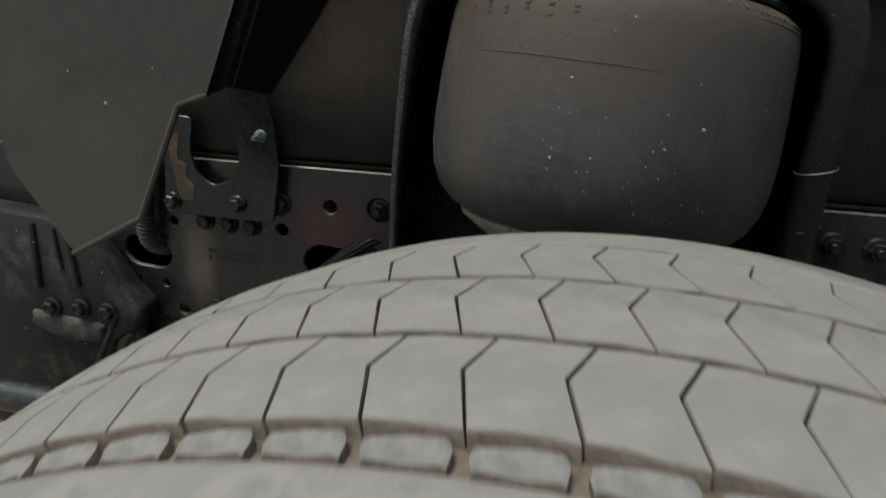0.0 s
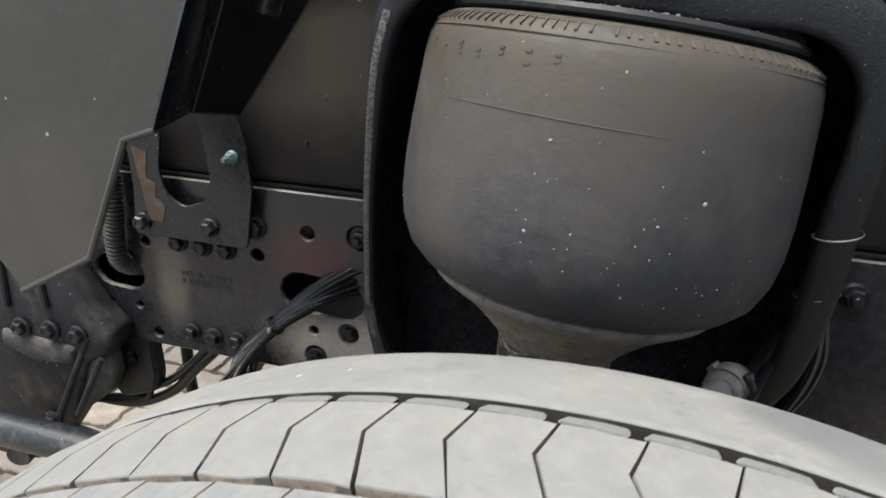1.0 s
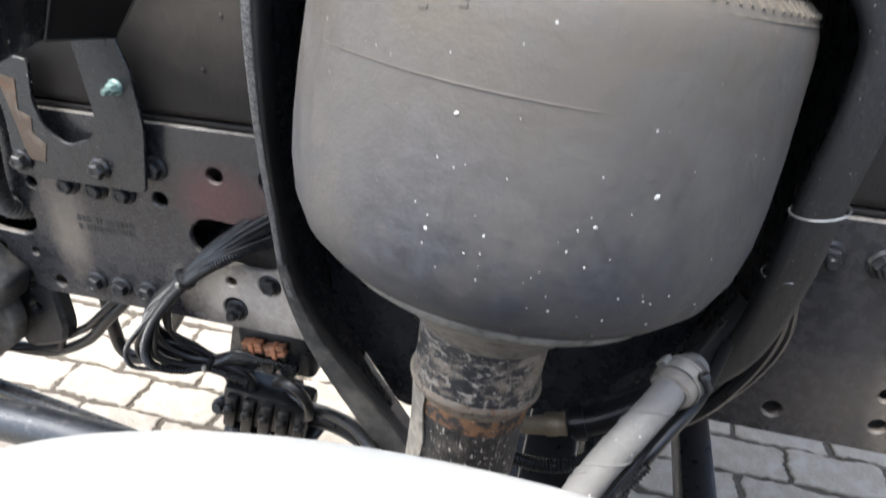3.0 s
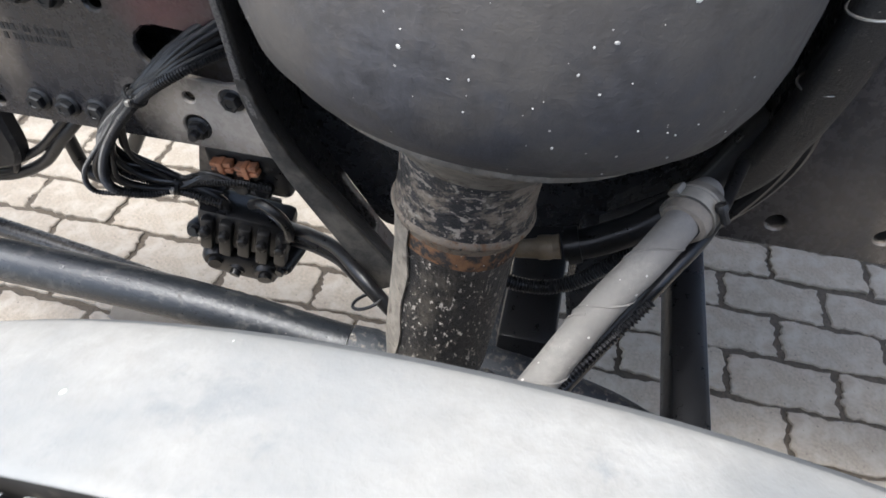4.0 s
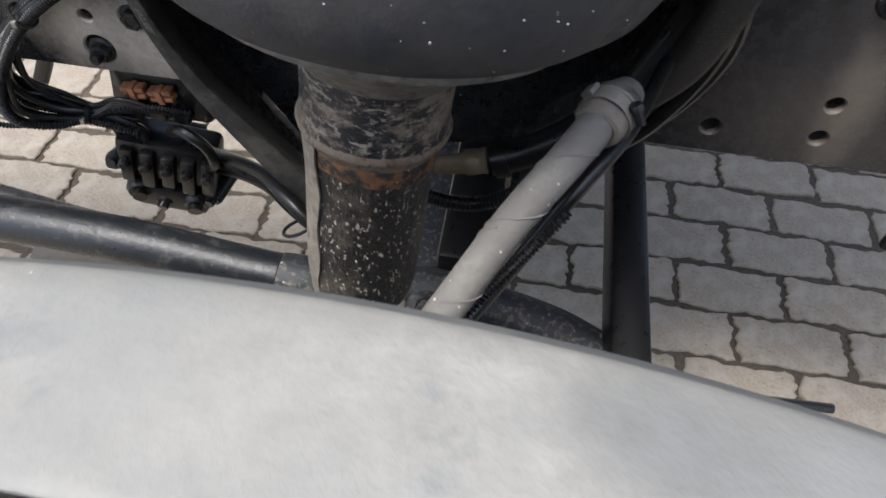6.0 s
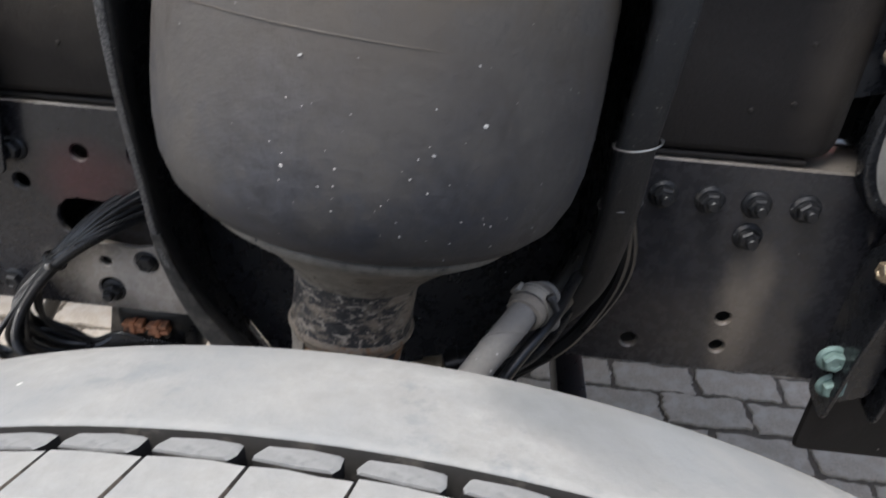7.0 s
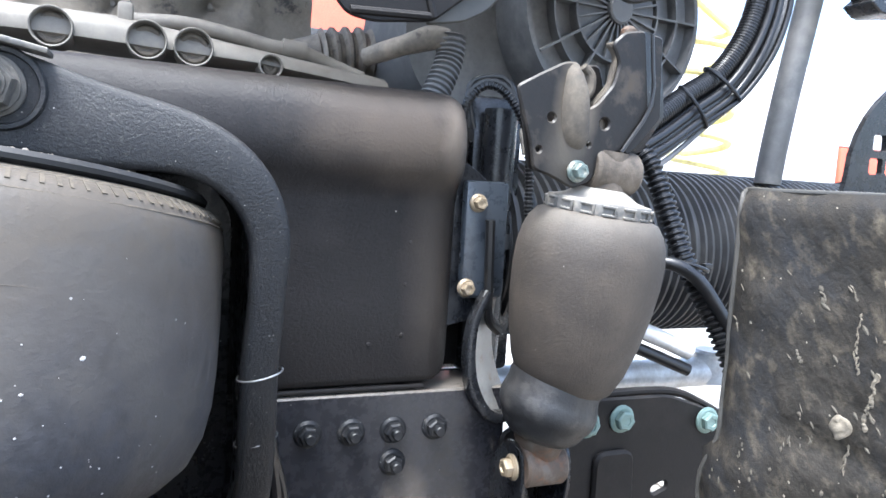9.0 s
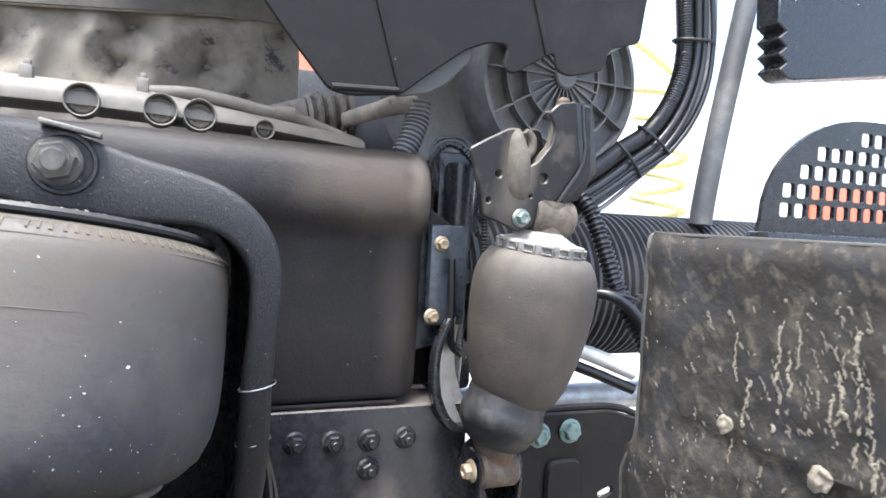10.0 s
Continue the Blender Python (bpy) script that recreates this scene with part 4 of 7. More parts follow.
# ---- things at the wheel's rear: wing liner, holder plates, casting ----
def wing_liner():
    ob = thing("wing_liner", (-0.45, 0.72, 0.93), "brownish grey dusty plastic wing liner hanging behind the wheel", "mudguard")
    bm = bmesh.new()
    outer = [(-0.566, 0.919), (-0.463, 0.974), (-0.397, 1.108), (-0.359, 1.121), (-0.290, 1.279), (-0.185, 1.52), (-0.56, 1.54), (-0.68, 1.22), (-0.640, 1.02)]
    plate(bm, rounded(outer, 0.010), [], 0.005, Matrix.Translation((0, 0.715, 0)), 0.002)
    part("panel", bm, wing_plastic, ob)
    bm = bmesh.new()
    edge = [(-0.566, 0.919), (-0.463, 0.974), (-0.397, 1.108), (-0.359, 1.121)]
    tube(bm, [(x, 0.716, z) for x, z in edge], 0.0040, 8, smooth=False)
    part("rolled_edge", bm, wing_plastic, ob)
    # glossy flange folded back from the panel's edge, then a flat plate running on to the cover
    bm = bmesh.new()
    rings = []
    for k in (0.0, 1.0, 2.0, 3.1):
        a, b = Vector((-0.359 + 0.0437 * 1.575 * k, 0.712, 1.121 + 0.158 * k)), Vector((-0.399 + 0.067 * k, 0.828, 1.116 + 0.158 * k))
        mid = a.lerp(b, 0.45) + Vector((0.010, 0, 0.004))
        near = a.lerp(b, 0.12) + Vector((0.008, 0, 0.002))
        back = Vector((-0.005, 0.002, 0.0))
        rings.append([a, near, mid, b, b + back, mid + back, near + back, a + back])
    sweep(bm, rings, True)
    part("flange", bm, flange_paint, ob, "glossy black folded flange with mud flecks", 50)
    bm = bmesh.new()
    rings = []
    for k in (0.0, 1.0, 2.0, 3.1):
        a, b = Vector((-0.398 + 0.067 * k, 0.830, 1.116 + 0.158 * k)), Vector((-0.397 + 0.129 * k, 0.922, 1.098 + 0.176 * k))
        rings.append([a, b, b + Vector((-0.004, 0.001, 0)), a + Vector((-0.004, 0.001, 0))])
    sweep(bm, rings, True)
    part("rear_flange", bm, shroud_plastic, ob, "flat dark plate running back to the cover")
    bm = bmesh.new()
    tube(bm, [(-0.398, 0.828, 1.1155), (-0.397, 0.922, 1.0975), (-0.268, 0.922, 1.274), (-0.139, 0.922, 1.450)], 0.0016, 6, smooth=False)
    tube(bm, [(-0.398, 0.828, 1.1155), (-0.331, 0.828, 1.274), (-0.264, 0.828, 1.432)], 0.0016, 6, smooth=False)
    part("pale_edge", bm, wing_plastic, ob, "thin pale edge of the plate")
    bm = bmesh.new()
    lathe(bm, [(0.0, -0.045), (0.006, -0.045), (0.013, -0.044), (0.0145, -0.040), (0.0145, 0.10), (0, 0.10)], pose(-0.289, 0.832, 1.268, 0, 14, 0), 20)
    part("peg", bm, black_paint, ob, "short black tube end")


wing_liner()


def u_bracket():
    ob = thing("cover_bracket", (-0.5, 0.95, 0.92), "black steel bracket plate with a rounded cut-out, paint flaking", "bracket")
    bm = bmesh.new()
    outer = [(-0.603, 0.905), (-0.418, 0.905), (-0.404, 0.99), (-0.408, 1.05), (-0.425, 1.105), (-0.480, 1.105), (-0.468, 0.998), (-0.478, 0.968), (-0.515, 0.955),
             (-0.542, 0.972), (-0.549, 1.005), (-0.540, 1.055), (-0.600, 1.060), (-0.596, 0.98)]
    plate(bm, rounded(outer, 0.010), [circle(-0.585, 1.02, 0.004)], 0.005, Matrix.Translation((0, 0.945, 0)))
    part("plate", bm, black_paint, ob)
    bm = bmesh.new()
    plate(bm, [(-0.575, 0.93), (-0.552, 0.928), (-0.545, 0.952), (-0.560, 0.965), (-0.556, 0.985), (-0.572, 0.992), (-0.565, 1.03), (-0.590, 1.035), (-0.580, 0.97)], [], 0.0006, Matrix.Translation((0, 0.9442, 0)), 0)
    part("bare_patch", bm, rust_steel, ob, "beige patch of flaked paint")
    put_bolts(hex_bolt(black_paint, 0.010), ob, [(-0.586, 0.945, 0.926), (-0.475, 0.945, 0.930)])
    put_bolts(hex_bolt(green_zinc, 0.0066, True), ob, [(-0.430, 0.945, 1.035)], "greenish zinc nut and stud")


u_bracket()


def steering_casting():
    ob = thing("steering_bracket", (-0.7, 0.93, 0.65), "black cast steering bracket with bolts and dust", "bracket")
    bm = bmesh.new()
    outer = [(-1.05, 0.90), (-0.80, 0.885), (-0.722, 0.842), (-0.677, 0.778), (-0.642, 0.746), (-0.662, 0.705), (-0.704, 0.684), (-0.722, 0.640), (-0.752, 0.570), (-0.800, 0.505), (-0.851, 0.461), (-0.93, 0.455), (-1.05, 0.50)]
    plate(bm, rounded(outer, 0.012), [], 0.052, Matrix.Translation((0, 0.912, 0)), 0.006)
    part("casting", bm, cast_black, ob, sharp=50)
    # raised faces, ribs and a dusty cheek below
    bm = bmesh.new()
    plate(bm, rounded([(-0.668, 0.732), (-0.662, 0.668), (-0.676, 0.632), (-0.768, 0.556), (-0.775, 0.600), (-0.728, 0.668), (-0.700, 0.705)], 0.010), [], 0.030, Matrix.Translation((0, 0.922, 0)), 0.005)
    part("lower_cheek", bm, cast_dust, ob, "grey dusty cheek of the casting", 50)
    bm = bmesh.new()
    plate(bm, rounded([(-0.86, 0.722), (-0.715, 0.712), (-0.722, 0.680), (-0.80, 0.672), (-0.86, 0.690)], 0.010), [], 0.020, Matrix.Translation((0, 0.904, 0)), 0.006)
    part("ledge", bm, cast_dust, ob, "dusty ledge on the casting", 50)
    for a, b, w in (((-0.765, 0.865), (-0.757, 0.775), 0.006), ((-0.690, 0.735), (-0.775, 0.575), 0.005), ((-0.83, 0.875), (-0.835, 0.765), 0.006), ((-0.672, 0.700), (-0.735, 0.585), 0.005), ((-0.79, 0.87), (-0.785, 0.80), 0.004)):
        bm = bmesh.new()
        tube(bm, [(a[0], 0.912, a[1]), (b[0], 0.908, b[1])], w, 8)
        part("rib", bm, cast_black, ob)
    put_bolts(hex_bolt(bolt_black, 0.0115), ob, [(-0.813, 0.908, 0.733), (-0.756, 0.908, 0.738), (-0.705, 0.910, 0.737), (-0.787, 0.908, 0.565)])
    bm = bmesh.new()
    lathe(bm, [(0, -0.02), (0.022, -0.02), (0.022, 0.030), (0.0195, 0.034), (0.016, 0.033), (0, 0.0325)], pose(-0.862, 0.915, 0.492, 90, 0, 14), 24)
    part("pin", bm, cast_dust, ob, "dusty round pin end")
    bm = bmesh.new()
    plate(bm, rounded([(-0.735, 0.715), (-0.625, 0.715), (-0.622, 0.640), (-0.632, 0.612), (-0.668, 0.598), (-0.702, 0.588), (-0.715, 0.612), (-0.732, 0.640)], 0.012), [circle(-0.665, 0.672, 0.006)], 0.030, Matrix.Translation((0, 0.968, 0)), 0.006)
    part("lug", bm, bolt_black, ob, "black lug under the rail")
    # drain hose into the rail
    hose = bmesh.new()
    tube(hose, [(-0.634, 0.948, 1.06), (-0.634, 0.946, 0.99), (-0.635, 0.944, 0.937), (-0.641, 0.944, 0.892), (-0.643, 0.950, 0.856), (-0.640, 0.975, 0.836), (-0.63, 1.03, 0.825)], 0.0130, 14, 0.004, ribs=(0.0062, 0.0035))
    solo("corrugated_hose", hose, wing_plastic, "grey corrugated hose leading through the chassis rail", "hose")


steering_casting()


# ---- cables and valve under the rail ----
LOOP_HOSE = [(-0.662, 1.10, 0.80), (-0.664, 1.10, 0.70), (-0.664, 1.10, 0.591), (-0.663, 1.10, 0.540), (-0.655, 1.10, 0.495), (-0.624, 1.10, 0.483), (-0.589, 1.10, 0.511), (-0.555, 1.10, 0.555), (-0.50, 1.09, 0.64)]


def cables():
    ob = thing("cable_bundle", (-0.36, 0.93, 0.65), "bundle of black cables tied together, looping out of the rail", "cables")
    rng = random.Random(11)
    core = [(-0.215, 1.035, 0.862), (-0.268, 0.985, 0.866), (-0.318, 0.945, 0.849), (-0.374, 0.930, 0.802), (-0.421, 0.930, 0.748), (-0.448, 0.935, 0.706), (-0.448, 0.942, 0.671),
            (-0.417, 0.952, 0.650), (-0.382, 0.962, 0.642), (-0.335, 0.980, 0.622)]
    for i in range(17):
        a = 2.4 * i + rng.uniform(-0.3, 0.3)
        rr = 0.006 + 0.017 * math.sqrt(i / 17)
        loop = rng.uniform(0.5, 1.9)
        off = Vector((rr * math.cos(a), 0.6 * rr * math.sin(a), rr * math.sin(a + 1)))
        pts = []
        for j, p in enumerate(core):
            k = (1.2, 1.3, 1.15, 0.42, 1.1, loop, loop, 1.0, 0.45, 0.9)[j]
            pts.append(Vector(p) + off * k + Vector((0.003 * rng.uniform(-1, 1), 0, 0.003 * rng.uniform(-1, 1))))
        if i % 3 == 2:
            pts = pts[:9] + [Vector((-0.372 + 0.003 * i, 0.975, 0.612)), Vector((-0.372 + 0.002 * i, 0.985, 0.575)), Vector((-0.35, 0.99, 0.555))]
        elif i % 3 == 1:
            pts = pts[:9] + [Vector((-0.34, 0.97, 0.648 + 0.001 * i)), Vector((-0.30, 0.975, 0.652)), Vector((-0.262, 0.985, 0.640))]
        bm = bmesh.new()
        tube(bm, pts, rng.choice((0.0032, 0.0042, 0.0050, 0.0060)), 10, 0.006, ribs=(0.0036, 0.0012) if i in (1, 4, 6, 9, 12, 15) else None)
        part("cable", bm, cable_black, ob)
    for c, r, t in (((-0.374, 0.930, 0.802), 0.0135, Vector((-0.5, -0.1, -0.5))), ((-0.382, 0.962, 0.642), 0.0130, Vector((0.45, 0.15, -0.1)))):
        t.normalize()
        u = t.orthogonal().normalized()
        v = t.cross(u)
        bm = bmesh.new()
        for d in (-0.0012, 0.0012):
            tube(bm, [Vector(c) + t * d + r * (math.cos(a) * u + math.sin(a) * v) for a in (2 * math.pi * i / 18 for i in range(19))], 0.0016, 6, 0.01)
        tie = part("cable_tie", bm, cable_black, ob)
        bm = bmesh.new()
        box(bm, (-0.003, -0.0035, -0.003), (0.003, 0.0035, 0.004), 0.001, Matrix.Translation(Vector(c) - Vector((0, r + 0.001, 0))))
        part("tie_head", bm, zinc, tie, "pale lock of the tie")
    # hose that loops below the rail further back
    bm = bmesh.new()
    tube(bm, LOOP_HOSE, 0.0110, 14)
    solo("hose", bm, cable_black, "black rubber hose hanging in a loop below the rail", "hose")
    for k, label in ((0, "thin black hose running back below the rail"), (1, "second thin black hose close beside the first")):
        bm = bmesh.new()
        tube(bm, [(-0.80, 0.99, 0.560), (-0.723, 0.99, 0.562 + 0.010 * k), (-0.67, 0.99, 0.574 + 0.022 * k), (-0.608, 0.99, 0.610 + 0.022 * k), (-0.564, 0.99, 0.657 + 0.016 * k), (-0.530, 1.0, 0.692 + 0.016 * k), (-0.48, 1.03, 0.75)], 0.0085 - 0.002 * k, 12)
        solo("hose", bm, cable_black, label, "hose")
    bm = bmesh.new()
    tube(bm, [(-0.662, 1.0, 0.74), (-0.660, 0.99, 0.675), (-0.654, 0.985, 0.600), (-0.685, 0.985, 0.578), (-0.735, 0.985, 0.566), (-0.80, 0.99, 0.55)], 0.006, 10)
    solo("hose", bm, cable_black, "slim bent pipe hanging under the rail", "hose")


cables()


def level_valve():
    ob = thing("solenoid_valve", (-0.32, 1.0, 0.45), "black ribbed solenoid valve block with brown connectors below the rail", "valve")
    m = pose(-0.312, 0.995, 0.548, 0, 12, 6)
    bm = bmesh.new()
    box(bm, (-0.070, -0.025, -0.030), (0.060, 0.030, 0.038), 0.010, m)
    part("body", bm, cable_black, ob)
    for i in range(5):
        bm = bmesh.new()
        x = -0.052 + 0.026 * i
        box(bm, (x - 0.009, -0.036, -0.028 - 0.006 * (i % 2)), (x + 0.009, -0.015, 0.030), 0.004, m)
        lathe(bm, [(0, 0), (0.0075, 0), (0.0075, 0.008), (0.005, 0.010), (0, 0.010)], m @ pose(x, -0.036, 0.012, 90, 0, 0), 10)
        part("coil", bm, cable_black, ob)
    rng = random.Random(17)
    for i, (x, z, r) in enumerate(((-0.045, -0.055, 0.019), (-0.008, -0.062, 0.016), (0.030, -0.060, 0.020), (0.060, -0.040, 0.013), (-0.070, -0.01, 0.013))):
        bm = bmesh.new()
        lathe(bm, [(0, -0.04), (r, -0.04), (r, 0.012), (r * 0.8, 0.018), (r * 0.5, 0.018), (r * 0.5, 0.026), (0, 0.026)], m @ pose(x, -0.012, z, 90 + rng.uniform(-25, 25), 0, rng.uniform(-20, 20)), 14)
        part("port", bm, cable_black, ob)
    bm = bmesh.new()
    box(bm, (-0.055, -0.030, -0.085), (0.050, 0.03, -0.040), 0.012, m)
    part("lower_body", bm, cable_black, ob)
    bm = bmesh.new()
    box(bm, (-0.355, 0.994, 0.615), (-0.240, 1.030, 0.690), 0.010)
    for x in (-0.335, -0.305, -0.275):
        lathe(bm, [(0, 0), (0.013, 0), (0.013, 0.010), (0.010, 0.013), (0.005, 0.013), (0, 0.010)], pose(x, 0.994, 0.634, 90, 0, 0), 14)
    part("plug_block", bm, cable_black, ob, "black plug block above the valve")
    for dx, tilt in ((-0.324, 6), (-0.290, 9)):
        bm = bmesh.new()
        k = pose(dx, 0.984, 0.668, 0, -tilt, 0) @ Matrix.Diagonal((1, 1, 0.72, 1))
        for dz in (-0.0065, 0.0065):
            box(bm, (-0.0150, -0.006, dz - 0.0048), (0.0150, 0.008, dz + 0.0048), 0.0016, k)
        box(bm, (-0.0040, -0.009, -0.0135), (0.0040, 0.008, 0.0135), 0.0014, k)
        part("connector", bm, orange_plastic, ob, "brown-orange plastic connector")
    bm = bmesh.new()
    box(bm, (-0.09, 0.045, 0.02), (-0.05, 0.052, 0.19), 0.003, m)
    box(bm, (-0.09, 0.045, -0.03), (0.03, 0.052, 0.02), 0.003, m)
    part("mounting_plate", bm, dusty_cast, ob, "dusty mounting plate")
    for k, r in enumerate((0.0085, 0.0070, 0.0045)):
        bm = bmesh.new()
        tube(bm, [(-0.285, 1.0, 0.575 - 0.02 * k), (-0.248, 0.985, 0.575 - 0.016 * k), (-0.200, 0.955, 0.600 - 0.014 * k), (-0.154, 0.925, 0.617 - 0.013 * k), (-0.115, 0.89, 0.622 - 0.010 * k), (-0.085, 0.872, 0.608 - 0.006 * k), (-0.05, 0.86, 0.575)], r, 12, ribs=(0.0040, 0.0014) if k == 1 else None)
        part("cable", bm, cable_black, ob)
    bm = bmesh.new()
    tube(bm, [(-0.098 + 0.019 * math.cos(a), 0.868 + 0.012 * math.sin(a), 0.598 + 0.012 * math.cos(a)) for a in (2 * math.pi * i / 16 for i in range(17))], 0.0022, 6, 0.01)
    part("wire_clip", bm, bolt_black, ob)
    bm = bmesh.new()
    tube(bm, [(-0.290, 0.975, 0.615), (-0.262, 0.955, 0.640), (-0.235, 0.950, 0.625), (-0.232, 0.955, 0.590), (-0.25, 0.97, 0.565)], 0.007, 10)
    part("cable", bm, cable_black, ob)


level_valve()


# ---- hoses and steering parts below the air spring ----
def low_parts():
    ob = thing("air_hose", (0.11, 0.72, 0.5), "thick grey spiral-wrapped hose with clamps beside the strut", "hose")
    way = [(0.210, 0.800, 0.880), (0.206, 0.785, 0.912), (0.196, 0.760, 0.936), (0.182, 0.725, 0.944), (0.160, 0.690, 0.932), (0.139, 0.668, 0.909), (0.113, 0.635, 0.875), (0.095, 0.605, 0.858), (0.085, 0.58, 0.84)]
    bm = bmesh.new()
    tube(bm, way, 0.0120, 24)
    part("hose_body", bm, hose_grey, ob)
    bm = bmesh.new()
    pts = catmull(way, 0.004)
    for k in range(5):
        i0, side = 26 + 11 * k, None
        wrap = []
        for j in range(15):
            i = min(i0 + j, len(pts) - 2)
            t = (pts[i + 1] - pts[i]).normalized()
            side = t.orthogonal().normalized() if side is None else (side - side.dot(t) * t).normalized()
            a = j * 2 * math.pi / 14
            wrap.append(pts[i] + 0.0120 * (math.cos(a) * side + math.sin(a) * t.cross(side)))
        tube(bm, wrap, 0.0010, 5, 0.01)
    part("wrap_edge", bm, hose_grey, ob, "thin edge of the wrapping")

    def clamp(name, c, d, r, mat, turn, sleeve=None):
        d = Vector(d).normalized()
        bm = bmesh.new()
        m = Matrix.Translation(c) @ d.to_track_quat("Z", "Y").to_matrix().to_4x4()
        lathe(bm, [(r, -0.0065), (r + 0.0020, -0.0065), (r + 0.0020, -0.0045), (r + 0.0012, -0.0040), (r + 0.0012, 0.0040), (r + 0.0020, 0.0045), (r + 0.0020, 0.0065), (r, 0.0065)], m, 32)
        band = part(name, bm, mat, ob, "dusty steel hose clamp with a dark screw")
        if sleeve:
            bm = bmesh.new()
            lathe(bm, [(0.0115, -0.016), (r - 0.0012, -0.015), (r, -0.012), (r, 0.013), (r - 0.0015, 0.016), (0.0115, 0.017)], m, 32, 0.0006)
            part("sleeve", bm, sleeve, band, "worn rubber sleeve under the clamp")
        for a in (-95, -25, 40):
            bm = bmesh.new()
            box(bm, (r + 0.0005, -0.0045, -0.0055), (r + 0.0052, 0.0045, 0.0055), 0.0015, m @ pose(0, 0, 0, 0, 0, a))
            part("lug", bm, mat, band)
        bm = bmesh.new()
        k = m @ pose(0, 0, 0, 0, 0, turn) @ pose(r + 0.0050, 0, 0, 90, 0, 0)
        lathe(bm, [(0, -0.007), (0.0030, -0.007), (0.0030, 0.003), (0.0045, 0.003), (0.0045, 0.0065), (0.0038, 0.0075), (0.0020, 0.0075), (0.0019, 0.0065), (0, 0.0065)], k, 8)
        part("screw", bm, boot_rubber, band, "dark hexagon screw")
    clamp("clamp", (0.186, 0.731, 0.9435), (0.45, 0.9, 0.05), 0.0162, clamp_grey, 150, dusty_cast)
    clamp("clamp", (0.096, 0.607, 0.859), (0.45, 0.7, 0.5), 0.0122, hose_grey, -60)
    bm = bmesh.new()
    tube(bm, [(0.235, 0.83, 0.915), (0.205, 0.745, 0.920), (0.179, 0.705, 0.907), (0.160, 0.685, 0.882), (0.139, 0.66, 0.858), (0.108, 0.612, 0.839), (0.10, 0.59, 0.82)], 0.0055, 12)
    solo("brake_hose", bm, cable_black, "thin black rubber hose running beside the thick one", "hose")
    bm = bmesh.new()
    tube(bm, [(0.172, 0.69, 0.895), (0.152, 0.672, 0.872), (0.128, 0.645, 0.856), (0.105, 0.615, 0.846)], 0.0038, 10, ribs=(0.0032, 0.0014))
    solo("corrugated_hose", bm, cable_black, "thin black corrugated conduit between two hoses", "hose")

    ob = thing("air_line", (0.12, 0.85, 0.75), "black air line with a brass fitting behind the strut", "hose")
    bm = bmesh.new()
    tube(bm, [(0.115, 0.845, 0.775), (0.145, 0.850, 0.785), (0.19, 0.858, 0.815), (0.225, 0.870, 0.855), (0.26, 0.885, 0.93)], 0.015, 14)
    part("hose_body", bm, cable_black, ob)
    bm = bmesh.new()
    tube(bm, [(0.06, 0.84, 0.762), (0.088, 0.842, 0.768), (0.112, 0.845, 0.774)], 0.010, 12, radii=(0.8, 1.0, 1.25))
    lathe(bm, [(0, -0.007), (0.0120, -0.007), (0.0125, -0.004), (0.0125, 0.004), (0.0120, 0.007), (0, 0.007)], pose(0.098, 0.843, 0.771, 0, 80, 8), 20)
    part("fitting", bm, brass, ob, "brass hose fitting")
    bm = bmesh.new()
    tube(bm, [(0.118, 0.845, 0.776), (0.130, 0.847, 0.780)], 0.0185, 16)
    part("collar", bm, cable_black, ob)
    bm = bmesh.new()
    tube(bm, [(0.03, 0.845, 0.72), (0.085, 0.850, 0.702), (0.13, 0.855, 0.712), (0.175, 0.862, 0.755), (0.22, 0.87, 0.80), (0.262, 0.885, 0.90)], 0.0075, 12, ribs=(0.0036, 0.0013))
    solo("corrugated_hose", bm, cable_black, "black corrugated conduit curving behind the strut", "hose")
    for k, r in ((0, 0.008), (1, 0.006)):
        bm = bmesh.new()
        tube(bm, [(0.15 + 0.02 * k, 0.90, 0.70), (0.235, 0.90, 0.765), (0.272 + 0.006 * k, 0.895, 0.83), (0.288 + 0.008 * k, 0.888, 0.90), (0.275, 0.865, 0.99)], r, 10)
        solo("cable", bm, cable_black, "black cable running down behind the loop bracket", "cable")

    ob = thing("drag_link", (-0.4, 0.8, 0.6), "black steering drag link tube with dust and a rusty end", "steering rod")
    bm = bmesh.new()
    tube(bm, [(-1.3, 0.80, 0.628), (-0.8, 0.80, 0.628), (-0.35, 0.80, 0.626), (-0.10, 0.80, 0.596)], 0.0255, 24, 0.03)
    part("rod", bm, rod_paint, ob)
    bm = bmesh.new()
    tube(bm, [(-0.10, 0.80, 0.597), (-0.075, 0.80, 0.592), (-0.045, 0.80, 0.585)], 0.0265, 20, radii=(1.0, 1.12, 1.0))
    part("rod_end", bm, axle_paint, ob, "dusty worn rod end")
    bm = bmesh.new()
    rings = []
    for x, y0, y1, z in ((-0.47, 0.848, 0.866, 0.48), (-0.432, 0.830, 0.866, 0.48), (-0.327, 0.808, 0.866, 0.48), (-0.206, 0.795, 0.862, 0.48), (-0.054, 0.767, 0.862, 0.48), (0.03, 0.752, 0.87, 0.48)):
        rings.append([(x, y0, z), (x, y1, z + 0.006), (x, y1, z - 0.016), (x, y0, z - 0.020)])
    sweep(bm, rings, True)
    bmesh.ops.bevel(bm, geom=[e for e in bm.edges if e.calc_face_angle(0) > 0.8], offset=0.004, segments=2, affect="EDGES")
    arm = thing("trailing_arm", (-0.2, 0.83, 0.46), "pale dusty flat steel arm widening towards the axle", "suspension arm")
    part("blade", bm, light_duct, arm)
    bm = bmesh.new()
